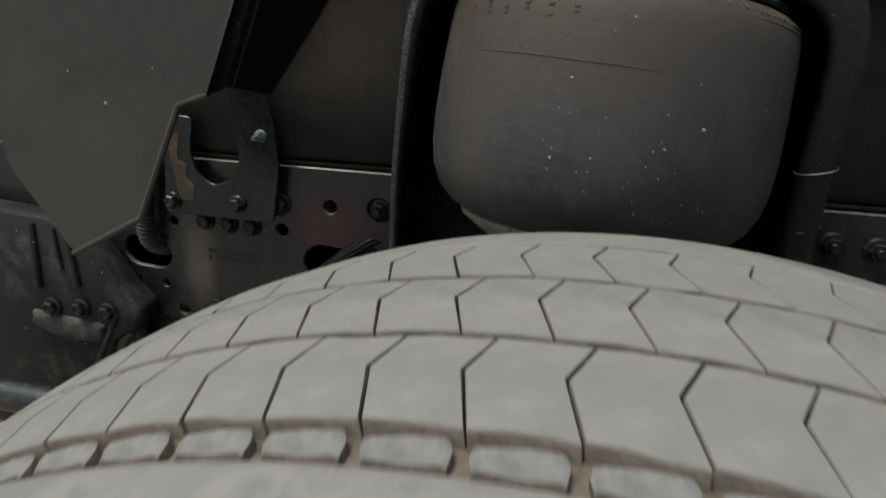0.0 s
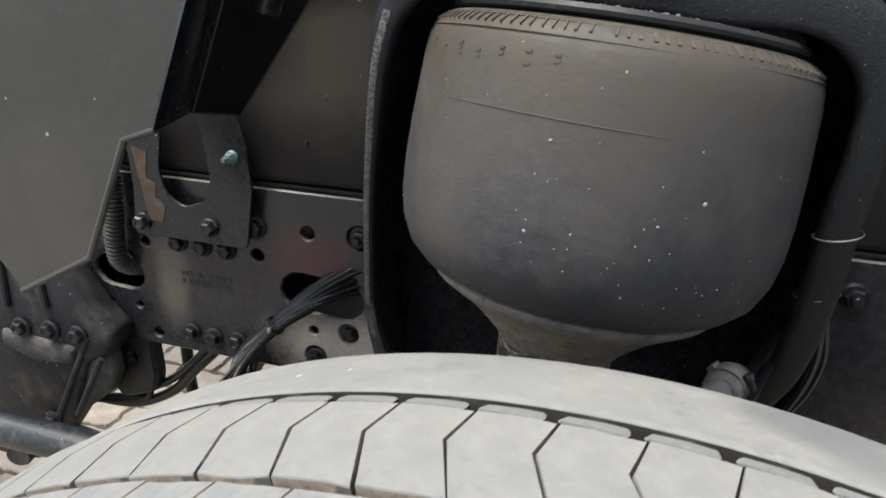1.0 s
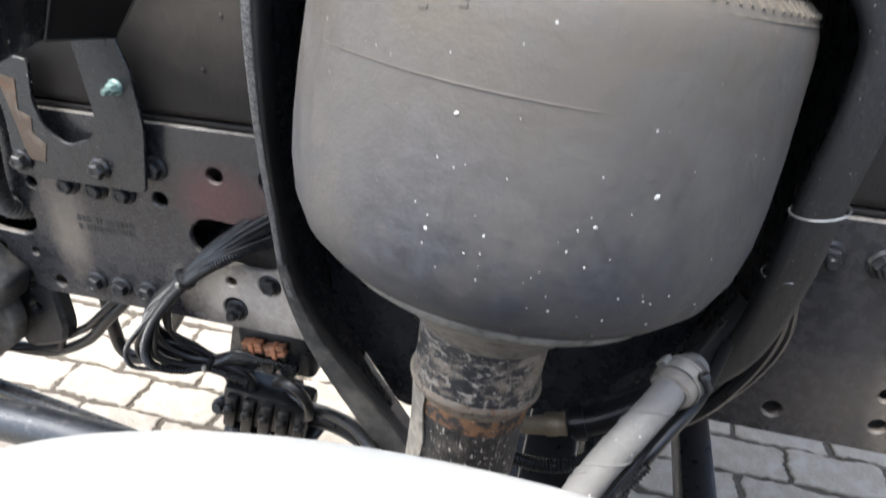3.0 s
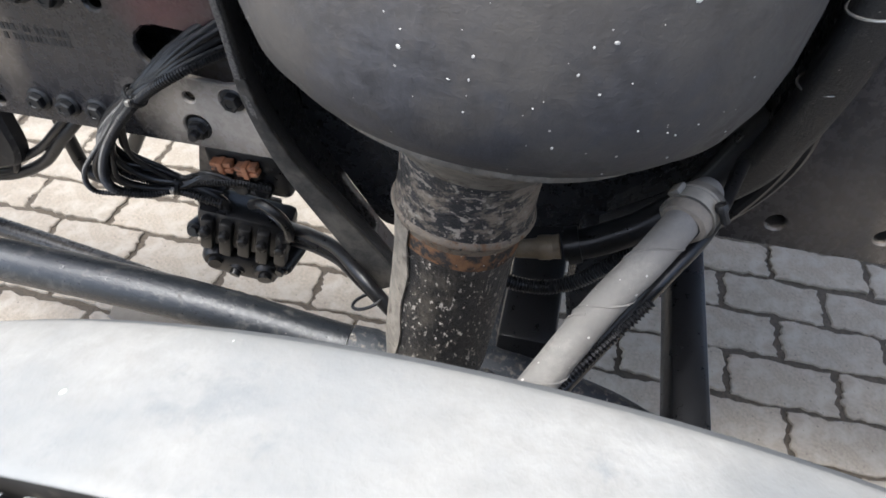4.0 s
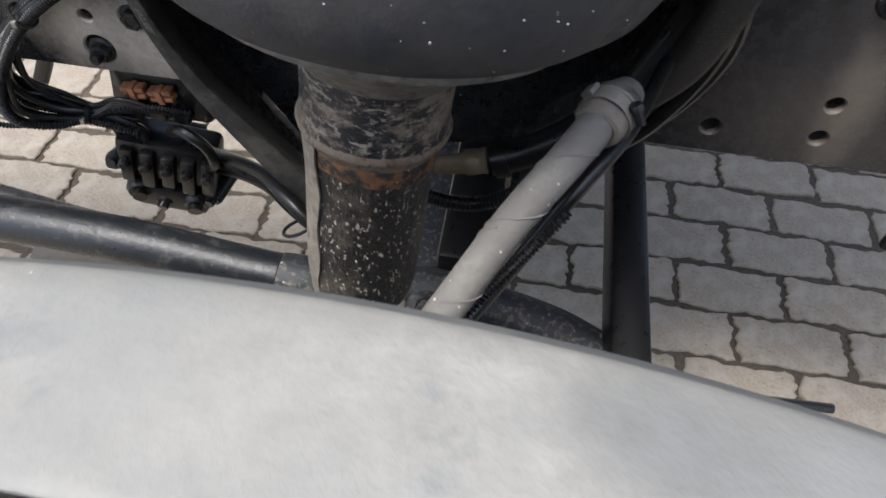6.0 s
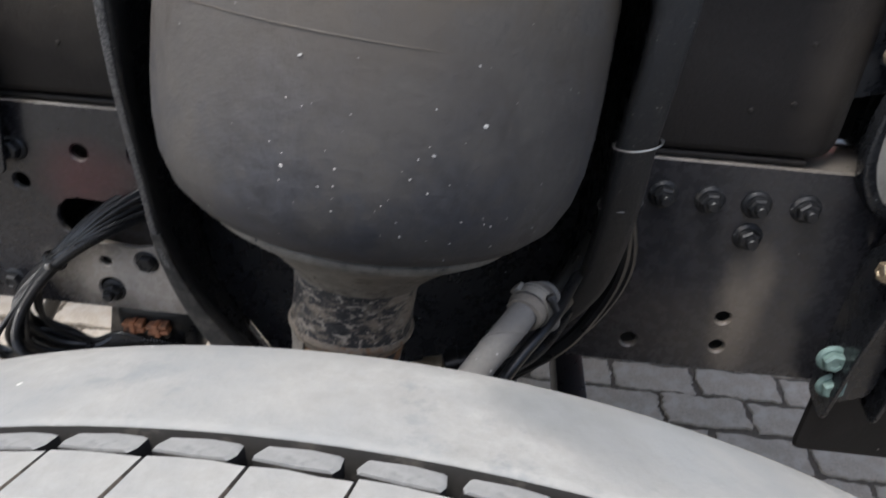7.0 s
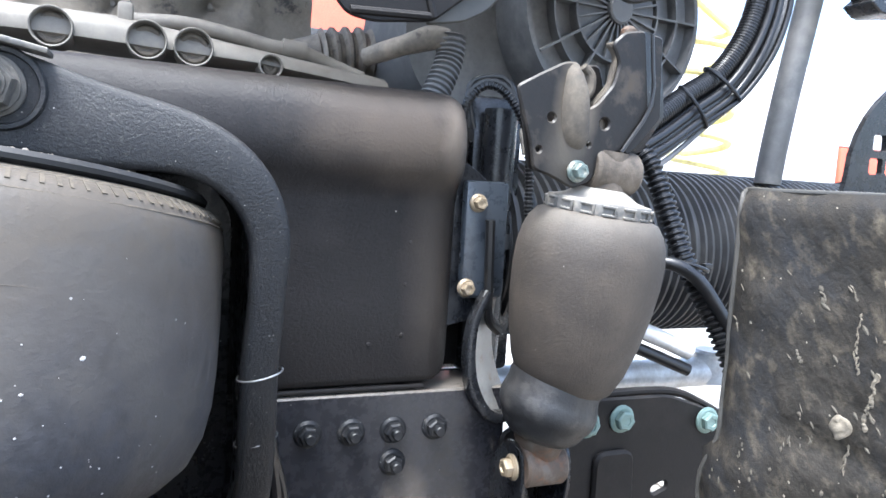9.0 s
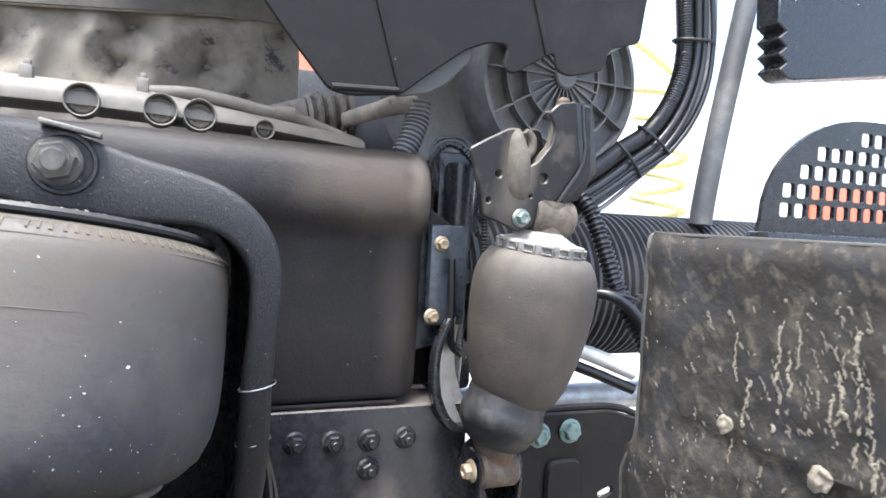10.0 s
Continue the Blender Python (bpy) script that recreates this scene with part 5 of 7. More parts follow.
    tube(bm, [(-0.47, 0.8475, 0.478), (-0.432, 0.8295, 0.478), (-0.327, 0.8075, 0.478), (-0.206, 0.7945, 0.478), (-0.054, 0.7665, 0.478), (0.03, 0.7515, 0.478)], 0.0022, 8)
    part("edge", bm, hose_grey, arm, "rounded edge")
    bm = bmesh.new()
    tube(bm, [(-0.80, 0.955, 0.505), (-0.569, 0.928, 0.500), (-0.399, 0.903, 0.500), (-0.226, 0.882, 0.500), (-0.05, 0.86, 0.50)], 0.014, 14, 0.02)
    solo("track_rod", bm, black_paint, "slim black rod beside the drag link", "steering rod")

    ob = thing("front_axle", (0.1, 0.8, 0.4), "dusty black front axle with lugs and a curved stabiliser bar", "axle")
    bm = bmesh.new()
    tube(bm, [(0.00, 0.885, 0.47), (0.057, 0.895, 0.465), (0.150, 0.885, 0.455), (0.235, 0.865, 0.45), (0.300, 0.830, 0.445), (0.335, 0.780, 0.44), (0.335, 0.72, 0.43), (0.31, 0.66, 0.42)], 0.034, 24, 0.012)
    part("stabiliser_bar", bm, axle_paint, ob, "thick curved bar with flaking paint")
    bm = bmesh.new()
    box(bm, (-0.01, 0.72, 0.28), (0.12, 2.12, 0.40), 0.02)
    part("axle_beam", bm, axle_paint, ob)
    bm = bmesh.new()
    box(bm, (0.0, 0.36, 0.38), (0.16, 0.70, 0.62), 0.03)
    part("knuckle", bm, axle_paint, ob)
    for p, s in (((0.06, 0.80, 0.46), 0.035), ((0.10, 0.765, 0.44), 0.032), ((-0.075, 0.84, 0.52), 0.026), ((0.055, 0.845, 0.50), 0.022), ((0.14, 0.70, 0.45), 0.04)):
        bm = bmesh.new()
        lathe(bm, [(0, -s), (s * 0.8, -s), (s, -s * 0.8), (s, s * 0.5), (s * 0.75, s * 0.75), (s * 0.5, s * 0.8), (s * 0.45, s * 0.6), (0, s * 0.6)], Matrix.Translation(p) @ pose(0, 0, 0, 25, 10, 0), 20)
        part("lug", bm, axle_paint, ob)
    for p in ((-0.082, 0.81, 0.575), (-0.068, 0.83, 0.52)):
        bm = bmesh.new()
        lathe(bm, [(0, 0), (0.013, 0), (0.013, 0.02), (0.011, 0.022), (0, 0.022)], pose(*p, 0, -90, 0), 6)
        part("nut", bm, black_paint, ob)
    bm = bmesh.new()
    tube(bm, [(0.14, 0.67, 0.55), (0.22, 0.68, 0.51), (0.30, 0.69, 0.50), (0.40, 0.68, 0.49), (0.5, 0.66, 0.45)], 0.008, 10)
    solo("brake_hose", bm, light_duct, "pale thin hose crossing above the stabiliser bar", "hose")

    ob = thing("brake_hose", (0.3, 0.66, 0.50), "thin black hose tied to a pale fitting above the stabiliser bar", "hose")
    bm = bmesh.new()
    tube(bm, [(0.14, 0.695, 0.49), (0.185, 0.722, 0.50), (0.251, 0.748, 0.505), (0.333, 0.777, 0.505), (0.423, 0.789, 0.50), (0.55, 0.80, 0.49)], 0.006, 10)
    part("hose_body", bm, cable_black, ob)
    bm = bmesh.new()
    tube(bm, [(0.275, 0.735, 0.49), (0.34, 0.762, 0.492), (0.39, 0.772, 0.49), (0.52, 0.785, 0.48)], 0.0125, 14)
    part("fitting", bm, dusty_cast, ob, "pale dusty fitting")
    bm = bmesh.new()
    c = (0.335, 0.772, 0.503)
    tube(bm, [(c[0], c[1] + 0.017 * math.cos(a), c[2] - 0.006 + 0.017 * math.sin(a)) for a in (2 * math.pi * i / 14 for i in range(15))], 0.003, 6, 0.01)
    box(bm, (c[0] - 0.004, c[1] + 0.010, c[2] + 0.006), (c[0] + 0.004, c[1] + 0.020, c[2] + 0.020), 0.001)
    part("cable_tie", bm, cable_black, ob, "black cable tie")

    for x0, x1, y0, z0, label in ((0.284, 0.334, 0.60, 0.46, "straight black cross bar below the chassis"), (0.060, 0.137, 0.915, 0.44, "broad black cross member behind the strut")):
        ob = thing("cross_bar", ((x0 + x1) / 2, y0, z0), label, "cross member")
        bm = bmesh.new()
        box(bm, (x0, y0, z0), (x1, 1.75, 0.52), 0.008)
        part("beam", bm, cable_black, ob)
        for y in (1.665,):
            bm = bmesh.new()
            box(bm, (x0 + 0.005, y, 0.518), (x1 - 0.005, y + 0.05, 0.7225), 0.006)
            part("post", bm, black_paint, ob)
    bm = bmesh.new()
    plate(bm, rounded([(0.133, 0.72), (0.133, 0.612), (0.146, 0.546), (0.192, 0.538), (0.202, 0.565), (0.202, 0.72)], 0.012), [], 0.05, Matrix.Translation((0, 0.93, 0)), 0.006)
    solo("hanger", bm, black_paint, "small black cast hanger below the rail", "bracket")


low_parts()


# ---- cab suspension strut and its hook ----
def cab_strut():
    ob = thing("cab_air_strut", (0.575, 0.87, 0.92), "brown-grey dusty cab air strut with ring clamp and rubber boot", "air spring")
    z = Vector((0.0175, -0.018, 0.212)).normalized()
    x = Vector((0, 1, 0)).cross(z).normalized()
    m = Matrix.Translation((0.6140, 0.882, 1.018)) @ Matrix((x, z.cross(x), z)).transposed().to_4x4()
    bm = bmesh.new()
    lathe(bm, [(0.030, -0.012), (0.045, -0.008), (0.056, 0.002), (0.066, 0.024), (0.0750, 0.058), (0.0810, 0.094), (0.0840, 0.128), (0.0838, 0.154), (0.0812, 0.172), (0.0758, 0.186), (0.068, 0.197), (0.058, 0.201), (0, 0.201)], m, 96, 0.0006)
    part("bag", bm, bag_rubber, ob, "dusty woven rubber bag", 60)
    bm = bmesh.new()
    lathe(bm, [(0.050, 0.197), (0.0575, 0.198), (0.0590, 0.200), (0.0590, 0.212), (0.0572, 0.215), (0.050, 0.216), (0.040, 0.219), (0.026, 0.228), (0.0, 0.228)], m, 72)
    ring = part("ring_clamp", bm, clamp_grey, ob, "ridged clamping ring with grit on it")
    for i in range(16):
        a = 2 * math.pi * i / 16
        bm = bmesh.new()
        box(bm, (0.0572, -0.0072, 0.2005), (0.0612, 0.0072, 0.2035), 0.0008, m @ Matrix.Rotation(a, 4, "Z"))
        box(bm, (0.0572, -0.0072, 0.2095), (0.0612, 0.0072, 0.2125), 0.0008, m @ Matrix.Rotation(a, 4, "Z"))
        box(bm, (0.0572, 0.0052, 0.2005), (0.0612, 0.0082, 0.2125), 0.0008, m @ Matrix.Rotation(a, 4, "Z"))
        part("lug", bm, clamp_grey, ring)
    bm = bmesh.new()
    lathe(bm, [(0, 0.215), (0.030, 0.218), (0.025, 0.226), (0.0225, 0.236), (0.0225, 0.27), (0.0, 0.27)], m, 32)
    lathe(bm, [(0, -0.030), (0.022, -0.030), (0.025, -0.026), (0.0255, 0.0), (0.025, 0.026), (0.022, 0.030), (0, 0.030)], m @ pose(0.006, 0, 0.248, 0, 90, 0), 32)
    part("neck", bm, neck_cast, ob, "beige dusty upper eye")
    bm = bmesh.new()
    lathe(bm, [(0, -0.070), (0.026, -0.070), (0.036, -0.0665), (0.0445, -0.059), (0.0490, -0.051), (0.0500, -0.0475), (0.0540, -0.043), (0.0575, -0.034), (0.0580, -0.025), (0.0560, -0.016), (0.0540, -0.008), (0.0545, 0.000), (0.0520, 0.012), (0.0420, 0.018), (0, 0.018)], m @ pose(-0.010, 0, 0, 0, 9, 0), 64, 0.0008)
    part("boot", bm, boot_rubber, ob, "black folded rubber boot")
    m2 = pose(0.598, 0.895, 0.915)
    bm = bmesh.new()
    lathe(bm, [(0.0, -0.027), (0.0225, -0.027), (0.0248, -0.024), (0.0248, 0.024), (0.0225, 0.027), (0.0, 0.027)], m2 @ pose(0, 0, 0, 0, 90, 0), 32)
    lathe(bm, [(0.022, 0.010), (0.025, 0.022), (0.031, 0.028), (0.033, 0.034), (0.030, 0.050)], m2, 28)
    part("lower_eye", bm, rust_steel, ob, "rusty lower eye bush")
    put = hex_bolt(brass, 0.011)
    b = new("bolt", put)
    hang(b, ob)
    b.location, b.rotation_euler = (0.563, 0.897, 0.914), (0, 0, radians(-90))

    ob = thing("strut_foot", (0.57, 0.9, 0.72), "black forked strut foot with greenish bolts on the chassis", "bracket")
    bm = bmesh.new()
    for x0 in (0.568, 0.628):
        plate(bm, rounded([(0.886, 0.935), (0.925, 0.940), (0.965, 0.90), (0.965, 0.70), (0.915, 0.69), (0.900, 0.80), (0.880, 0.895)], 0.012), [], 0.006,
              Matrix(((0, 1, 0, x0), (1, 0, 0, 0), (0, 0, 1, 0), (0, 0, 0, 1))))
    part("fork", bm, black_paint, ob)
    bm = bmesh.new()
    plate(bm, rounded([(0.572, 0.862), (0.600, 0.880), (0.626, 0.80), (0.622, 0.722), (0.568, 0.70), (0.566, 0.78)], 0.012), [], 0.012, Matrix.Translation((0, 0.93, 0)))
    part("foot", bm, black_paint, ob)
    put_bolts(hex_bolt(green_zinc, 0.0125), ob, [(0.560, 0.930, 0.775), (0.660, 0.955, 0.782), (0.708, 0.955, 0.779), (0.572, 0.930, 0.735)], "greenish zinc bolt")

    ob = thing("cab_hook", (0.6, 0.85, 1.25), "black cab latch hook of pressed steel with beige dusty inside", "latch")
    outline = [(0.509, 1.344), (0.537, 1.360), (0.566, 1.375), (0.582, 1.375), (0.589, 1.353), (0.594, 1.327), (0.607, 1.334), (0.626, 1.357), (0.632, 1.380), (0.621, 1.400), (0.636, 1.414), (0.663, 1.419),
               (0.676, 1.326), (0.647, 1.282), (0.635, 1.286), (0.616, 1.272), (0.606, 1.251), (0.583, 1.242), (0.556, 1.254), (0.534, 1.260), (0.528, 1.289)]
    holes = [circle(0.552, 1.315, 0.0042), circle(0.618, 1.314, 0.0058), circle(0.539, 1.281, 0.0028), circle(0.600, 1.290, 0.0020)]
    for y, name, dx, dz in ((0.845, "front_cheek", 0.0, 0.0), (0.885, "rear_cheek", 0.052, 0.008)):
        bm = bmesh.new()
        plate(bm, rounded(outline, 0.006, 3), holes, 0.006, Matrix.Translation((dx, y, dz)), 0.002)
        part(name, bm, hook_paint, ob)
    # web that joins the two cheeks along the prong, with a bright folded edge
    bm = bmesh.new()
    side = [(0.636, 1.4135), (0.663, 1.4185), (0.6705, 1.370), (0.676, 1.326), (0.662, 1.304), (0.648, 1.283)]
    sweep(bm, [[(x, 0.851, z), (x + 0.0515, 0.885, z + 0.008), (x + 0.0515 - 0.004, 0.885, z + 0.006), (x - 0.004, 0.851, z - 0.002)] for x, z in side], True)
    part("web", bm, hook_paint, ob, "folded web between the cheeks", 30)
    bm = bmesh.new()
    tube(bm, [(0.592, 0.860, 1.286), (0.582, 0.850, 1.304), (0.579, 0.845, 1.331), (0.577, 0.845, 1.352), (0.576, 0.848, 1.363), (0.577, 0.852, 1.369)], 0.0165, 20, 0.004, radii=(0.7, 1.0, 1.0, 0.95, 0.8, 0.5))
    tube(bm, [(0.600, 0.866, 1.376), (0.610, 0.868, 1.368), (0.611, 0.868, 1.352), (0.602, 0.866, 1.338)], 0.0060, 10, 0.004, radii=(0.7, 1.0, 1.0, 0.6))
    box(bm, (0.590, 0.853, 1.290), (0.630, 0.884, 1.330), 0.008)
    part("jaw", bm, hook_dust, ob, "beige dusty jaw")
    bm = bmesh.new()
    plate(bm, rounded([(0.612, 1.335), (0.634, 1.360), (0.640, 1.392), (0.628, 1.405), (0.668, 1.415), (0.672, 1.330), (0.640, 1.300)], 0.006), [], 0.010, Matrix.Translation((0, 0.864, 0)), 0.002)
    part("inner_plate", bm, hook_dust, ob, "beige dusty plate inside the prong")
    # filler added between the cheeks to turn their holes dark
    bm = bmesh.new()
    plate(bm, rounded([(0.530, 1.335), (0.566, 1.362), (0.586, 1.330), (0.600, 1.322), (0.660, 1.330), (0.640, 1.285), (0.590, 1.252), (0.545, 1.262)], 0.006), [], 0.004, Matrix.Translation((0, 0.877, 0)), 0.001)
    part("core_plate", bm, hook_paint, ob)
    bm = bmesh.new()
    plate(bm, rounded([(0.6715, 1.4155), (0.6845, 1.413), (0.6900, 1.325), (0.660, 1.290), (0.649, 1.282), (0.643, 1.286), (0.6775, 1.337)], 0.004), [], 0.005, Matrix.Translation((0, 0.8425, 0)), 0.0018)
    part("outer_fold", bm, hook_paint, ob, "folded outer flange with worn bright edge")
    # no real gap here: a black tube draws its shade beside the fold
    bm = bmesh.new()
    tube(bm, [(0.6685, 0.8415, 1.4145), (0.6725, 0.8415, 1.380), (0.6745, 0.8415, 1.338), (0.640, 0.8415, 1.285)], 0.0022, 8, 0.02)
    part("groove", bm, cable_black, ob, "black strip standing in for the shaded gap beside the fold")
    put_bolts(hex_bolt(hook_bolt, 0.0085), ob, [(0.586, 0.844, 1.261)], "greenish zinc bolt")
    bm = bmesh.new()
    lathe(bm, [(0, 0), (0.009, 0), (0.009, 0.008), (0.005, 0.012), (0, 0.012)], pose(0.652, 0.862, 1.4125), 12)
    part("pin", bm, rust_steel, ob)


cab_strut()


def end_bracket():
    ob = thing("front_bracket", (0.8, 0.97, 0.7), "black pressed front chassis bracket with greenish bolts", "bracket")
    bm = bmesh.new()
    outer = [(0.575, 0.600), (0.575, 0.930), (0.645, 0.968), (0.835, 0.966), (0.90, 0.945), (0.96, 0.912), (1.40, 0.900), (1.40, 0.60)]
    plate(bm, rounded(outer, 0.015), [slot(0.832, 0.832, 0.026, 0.011, turn=20), slot(0.866, 0.772, 0.040, 0.010, turn=-18)], 0.008, Matrix.Translation((0, 0.956, 0)), 0.003)
    part("plate", bm, shroud_plastic, ob)
    bm = bmesh.new()
    plate(bm, rounded([(0.716, 0.895), (0.78, 0.895), (0.79, 0.60), (0.716, 0.60)], 0.02), [], 0.02, Matrix.Translation((0, 0.948, 0)), 0.004)
    part("rib", bm, shroud_plastic, ob)
    bm = bmesh.new()
    tube(bm, [(0.63, 0.966, 0.966), (0.70, 0.965, 0.970), (0.835, 0.965, 0.969), (0.90, 0.965, 0.948), (0.965, 0.965, 0.913)], 0.006, 10, 0.01)
    part("edge_bead", bm, shroud_plastic, ob)
    put_bolts(hex_bolt(green_zinc, 0.0135), ob, [(0.757, 0.955, 0.938), (0.702, 0.955, 0.935), (0.628, 0.955, 0.93), (0.905, 0.955, 0.925)], "greenish zinc bolt")
    bm = bmesh.new()
    tube(bm, [(0.30, 1.20, 0.925), (1.14, 1.20, 0.918)], 0.027, 24, 0.05)
    lathe(bm, [(0, 0), (0.034, 0), (0.034, 0.055), (0.030, 0.06), (0, 0.06)], pose(1.14, 1.20, 0.90, 0, 0, 0), 24)
    solo("cross_tube", bm, silver_tube, "bright silver cross tube behind the bracket", "tube")
    ob = thing("clamp_plate", (0.53, 0.95, 1.0), "black curved clamp plate with a bright inner edge", "bracket")
    bm = bmesh.new()
    bar(bm, [(0.543, 0.945, 1.112, 0.006), (0.528, 0.945, 1.078, 0.009), (0.524, 0.945, 1.037, 0.011), (0.531, 0.945, 0.994, 0.014), (0.554, 0.945, 0.960, 0.014), (0.585, 0.945, 0.955, 0.010)], 0.02, 0.3)
    part("plate", bm, black_paint, ob)
    bm = bmesh.new()
    rings = []
    for t in np.linspace(0, 1, 14):
        z = 1.115 - 0.160 * t
        x0 = 0.541 - 0.034 * math.sin(math.pi * min(1.0, t * 1.02)) * 0.55 + 0.012 * t
        x1 = x0 + 0.030 + 0.018 * t
        rings.append([(x0, 0.948, z), (x0 + 0.010, 0.958, z), (x1, 0.978, z), (x1, 0.981, z), (x0 + 0.009, 0.962, z), (x0 - 0.002, 0.951, z)])
    sweep(bm, rings, True)
    part("inner_face", bm, zinc, ob, "bright curved inner face", 60)
    bm = bmesh.new()
    tube(bm, [(0.540, 0.95, 1.20), (0.545, 0.955, 1.13), (0.55, 0.96, 1.08), (0.57, 0.97, 1.06)], 0.006, 8)
    part("wire", bm, cable_black, ob)


end_bracket()


# ---- wheel arch wall ahead of the wheel ----
def arch_wall():
    ob = thing("arch_wall", (0.70, 0.60, 0.80), "mud-spattered black plastic wheel arch wall", "mudguard")
    d = Vector((0.41, -0.912, 0)).normalized()
    nrm = Vector((-d.y, d.x, 0))
    rings = []
    cols = np.linspace(0, 0.62, 50)
    for z in np.linspace(0.72, 1.25, 44):
        step = -0.012 if z < 1.012 else 0.0
        ring = []
        for s in cols:
            lo = 1.0 if z < 1.06 else 0.0
            bulge = 0.010 * lo * (0.5 + 0.5 * math.sin(26 * s)) * min(1, (1.06 - z) / 0.05) + 0.006 * noise.noise((s * 14, z * 14, 1)) + 0.0042 * noise.noise((s * 50, z * 30, 5))
            crease = 1.062 - 0.22 * (s - 0.06)
            if s > 0.06:
                bulge += 0.007 * math.exp(-((z - crease) / 0.008) ** 2) - 0.006 * math.exp(-((z - crease + 0.018) / 0.010) ** 2)
            edge = 0.010 * math.exp(-s / 0.01) + 0.012 * max(0.0, (z - 1.235) / 0.015)
            p = Vector((0.662, 0.692, z)) + d * (s + step * (1 - min(1, s / 0.03))) + nrm * (-bulge + edge)
            ring.append(p)
        rings.append(ring)
    bm = bmesh.new()
    back = [[p + nrm * 0.006 for p in r] for r in rings]
    sweep(bm, rings, False, closed=False)
    sweep(bm, back, False, closed=False)
    for a, b in ((rings[-1], back[-1]), ([r[0] for r in rings], [r[0] for r in back])):
        va, vb = [bm.verts.new(p) for p in a], [bm.verts.new(p) for p in b]
        for i in range(len(va) - 1):
            bm.faces.new((va[i], va[i + 1], vb[i + 1], vb[i]))
    bmesh.ops.remove_doubles(bm, verts=bm.verts[:], dist=0.0002)
    part("wall", bm, mud_panel, ob, sharp=60)
    # lighter bead paints the light that catches the wall's edge
    bm = bmesh.new()
    tube(bm, [r[0] for r in rings[:-1:3]] + [rings[-1][0]] + [p + nrm * 0.003 for p in rings[-1][2::4]], 0.0024, 8)
    part("rim", bm, wing_plastic, ob, "pale rim bead, light on the edge put into its colour")
    bm = bmesh.new()
    rng = random.Random(3)
    for s, z, r in ((0.103, 1.058, 0.0085), (0.195, 1.026, 0.011), (0.21, 1.09, 0.003)):
        p = Vector((0.662, 0.692, z)) + d * s - nrm * 0.004
        bmesh.ops.create_icosphere(bm, subdivisions=3, radius=r, matrix=Matrix.Translation(p) @ pose(0, 0, 0, 0, 0, -66) @ Matrix.Diagonal((1.0, 0.45, 1.2, 1)))
    for v in bm.verts:
        v.co += Vector((noise.noise(v.co * 120), noise.noise(v.co * 120 + Vector((5, 0, 0))), noise.noise(v.co * 120 + Vector((0, 5, 0))))) * 0.0045
    part("mud_clod", bm, mud_clod, ob, "dried clods of brown mud")
    bm = bmesh.new()
    for i in range(1500):
        s = 0.60 * rng.random() ** 0.8
        z = rng.uniform(0.76, 1.20)
        if rng.random() > 0.25 + 0.75 * min(1.0, s / 0.22) * (1.0 if z < 1.10 else 0.5):
            continue
        w = rng.uniform(0.0005, 0.0016)
        for c in range(1 if i % 3 else rng.randint(2, 6)):
            s = min(0.61, max(0.0, s + rng.gauss(0.0016 if z > 1.04 else 0.0, 0.0014)))
            z = max(0.73, z - rng.uniform(0.002, 0.005))
            j, k = int(s / 0.62 * 49), int((z - 0.72) / 0.53 * 43)
            p = rings[k][j].lerp(rings[k][min(j + 1, 49)], s / 0.62 * 49 - j)
            p = Vector((p.x, p.y, z)) - nrm * 0.0006
            mm = Matrix.Translation(p) @ pose(0, 0, 0, 0, 0, -66) @ pose(0, 0, 0, 0, rng.gauss(-28 if z > 1.04 else -6, 14), 0) @ Matrix.Diagonal((w * rng.uniform(0.6, 1.4), 0.0007, rng.uniform(0.0014, 0.0050), 1))
            vs = [bm.verts.new(mm @ Vector(v)) for v in ((0, 0, 1), (1, 0, 0.3), (0, -1, 0.1), (-1, 0, 0.2), (0, 0, -1), (0.8, 0, -0.5), (-0.7, 0, -0.6), (0, -0.8, -0.5))]
            for f in ((0, 2, 1), (0, 3, 2), (1, 2, 7), (1, 7, 5), (2, 3, 6), (2, 6, 7), (5, 7, 4), (7, 6, 4)):
                bm.faces.new([vs[q] for q in f])
    tagged(part("mud_spatter", bm, mud_spatter, ob, "fine dried spatter of brown mud"), kind="stuff")
    bm = bmesh.new()
    for i in range(84):
        s, z = rng.uniform(0.20, 0.52) if i % 4 else rng.uniform(0.10, 0.3), rng.uniform(0.86, 1.18)
        w = rng.uniform(0.0008, 0.0024)
        for c in range(rng.randint(8, 26)):
            s = min(0.61, max(0.0, s + rng.gauss(0, 0.0009)))
            z = max(0.73, z - 0.0028)
            if rng.random() < 0.08:
                continue
            j, k = int(s / 0.62 * 49), int((z - 0.72) / 0.53 * 43)
            p = rings[k][j].lerp(rings[k][min(j + 1, 49)], s / 0.62 * 49 - j)
            p = Vector((p.x, p.y, z)) - nrm * 0.0004
            mm = Matrix.Translation(p) @ pose(0, 0, 0, 0, 0, -66) @ pose(0, 0, 0, 0, rng.gauss(0, 12), 0) @ Matrix.Diagonal((w * rng.uniform(0.5, 1.2), 0.0010, rng.uniform(0.0020, 0.0040), 1))
            vs = [bm.verts.new(mm @ Vector(v)) for v in ((0, 0, 1), (1, 0, 0.3), (0, -1, 0.1), (-1, 0, 0.2), (0, 0, -1), (0.8, 0, -0.5), (-0.7, 0, -0.6), (0, -0.8, -0.5))]
            for f in ((0, 2, 1), (0, 3, 2), (1, 2, 7), (1, 7, 5), (2, 3, 6), (2, 6, 7), (5, 7, 4), (7, 6, 4)):
                bm.faces.new([vs[q] for q in f])
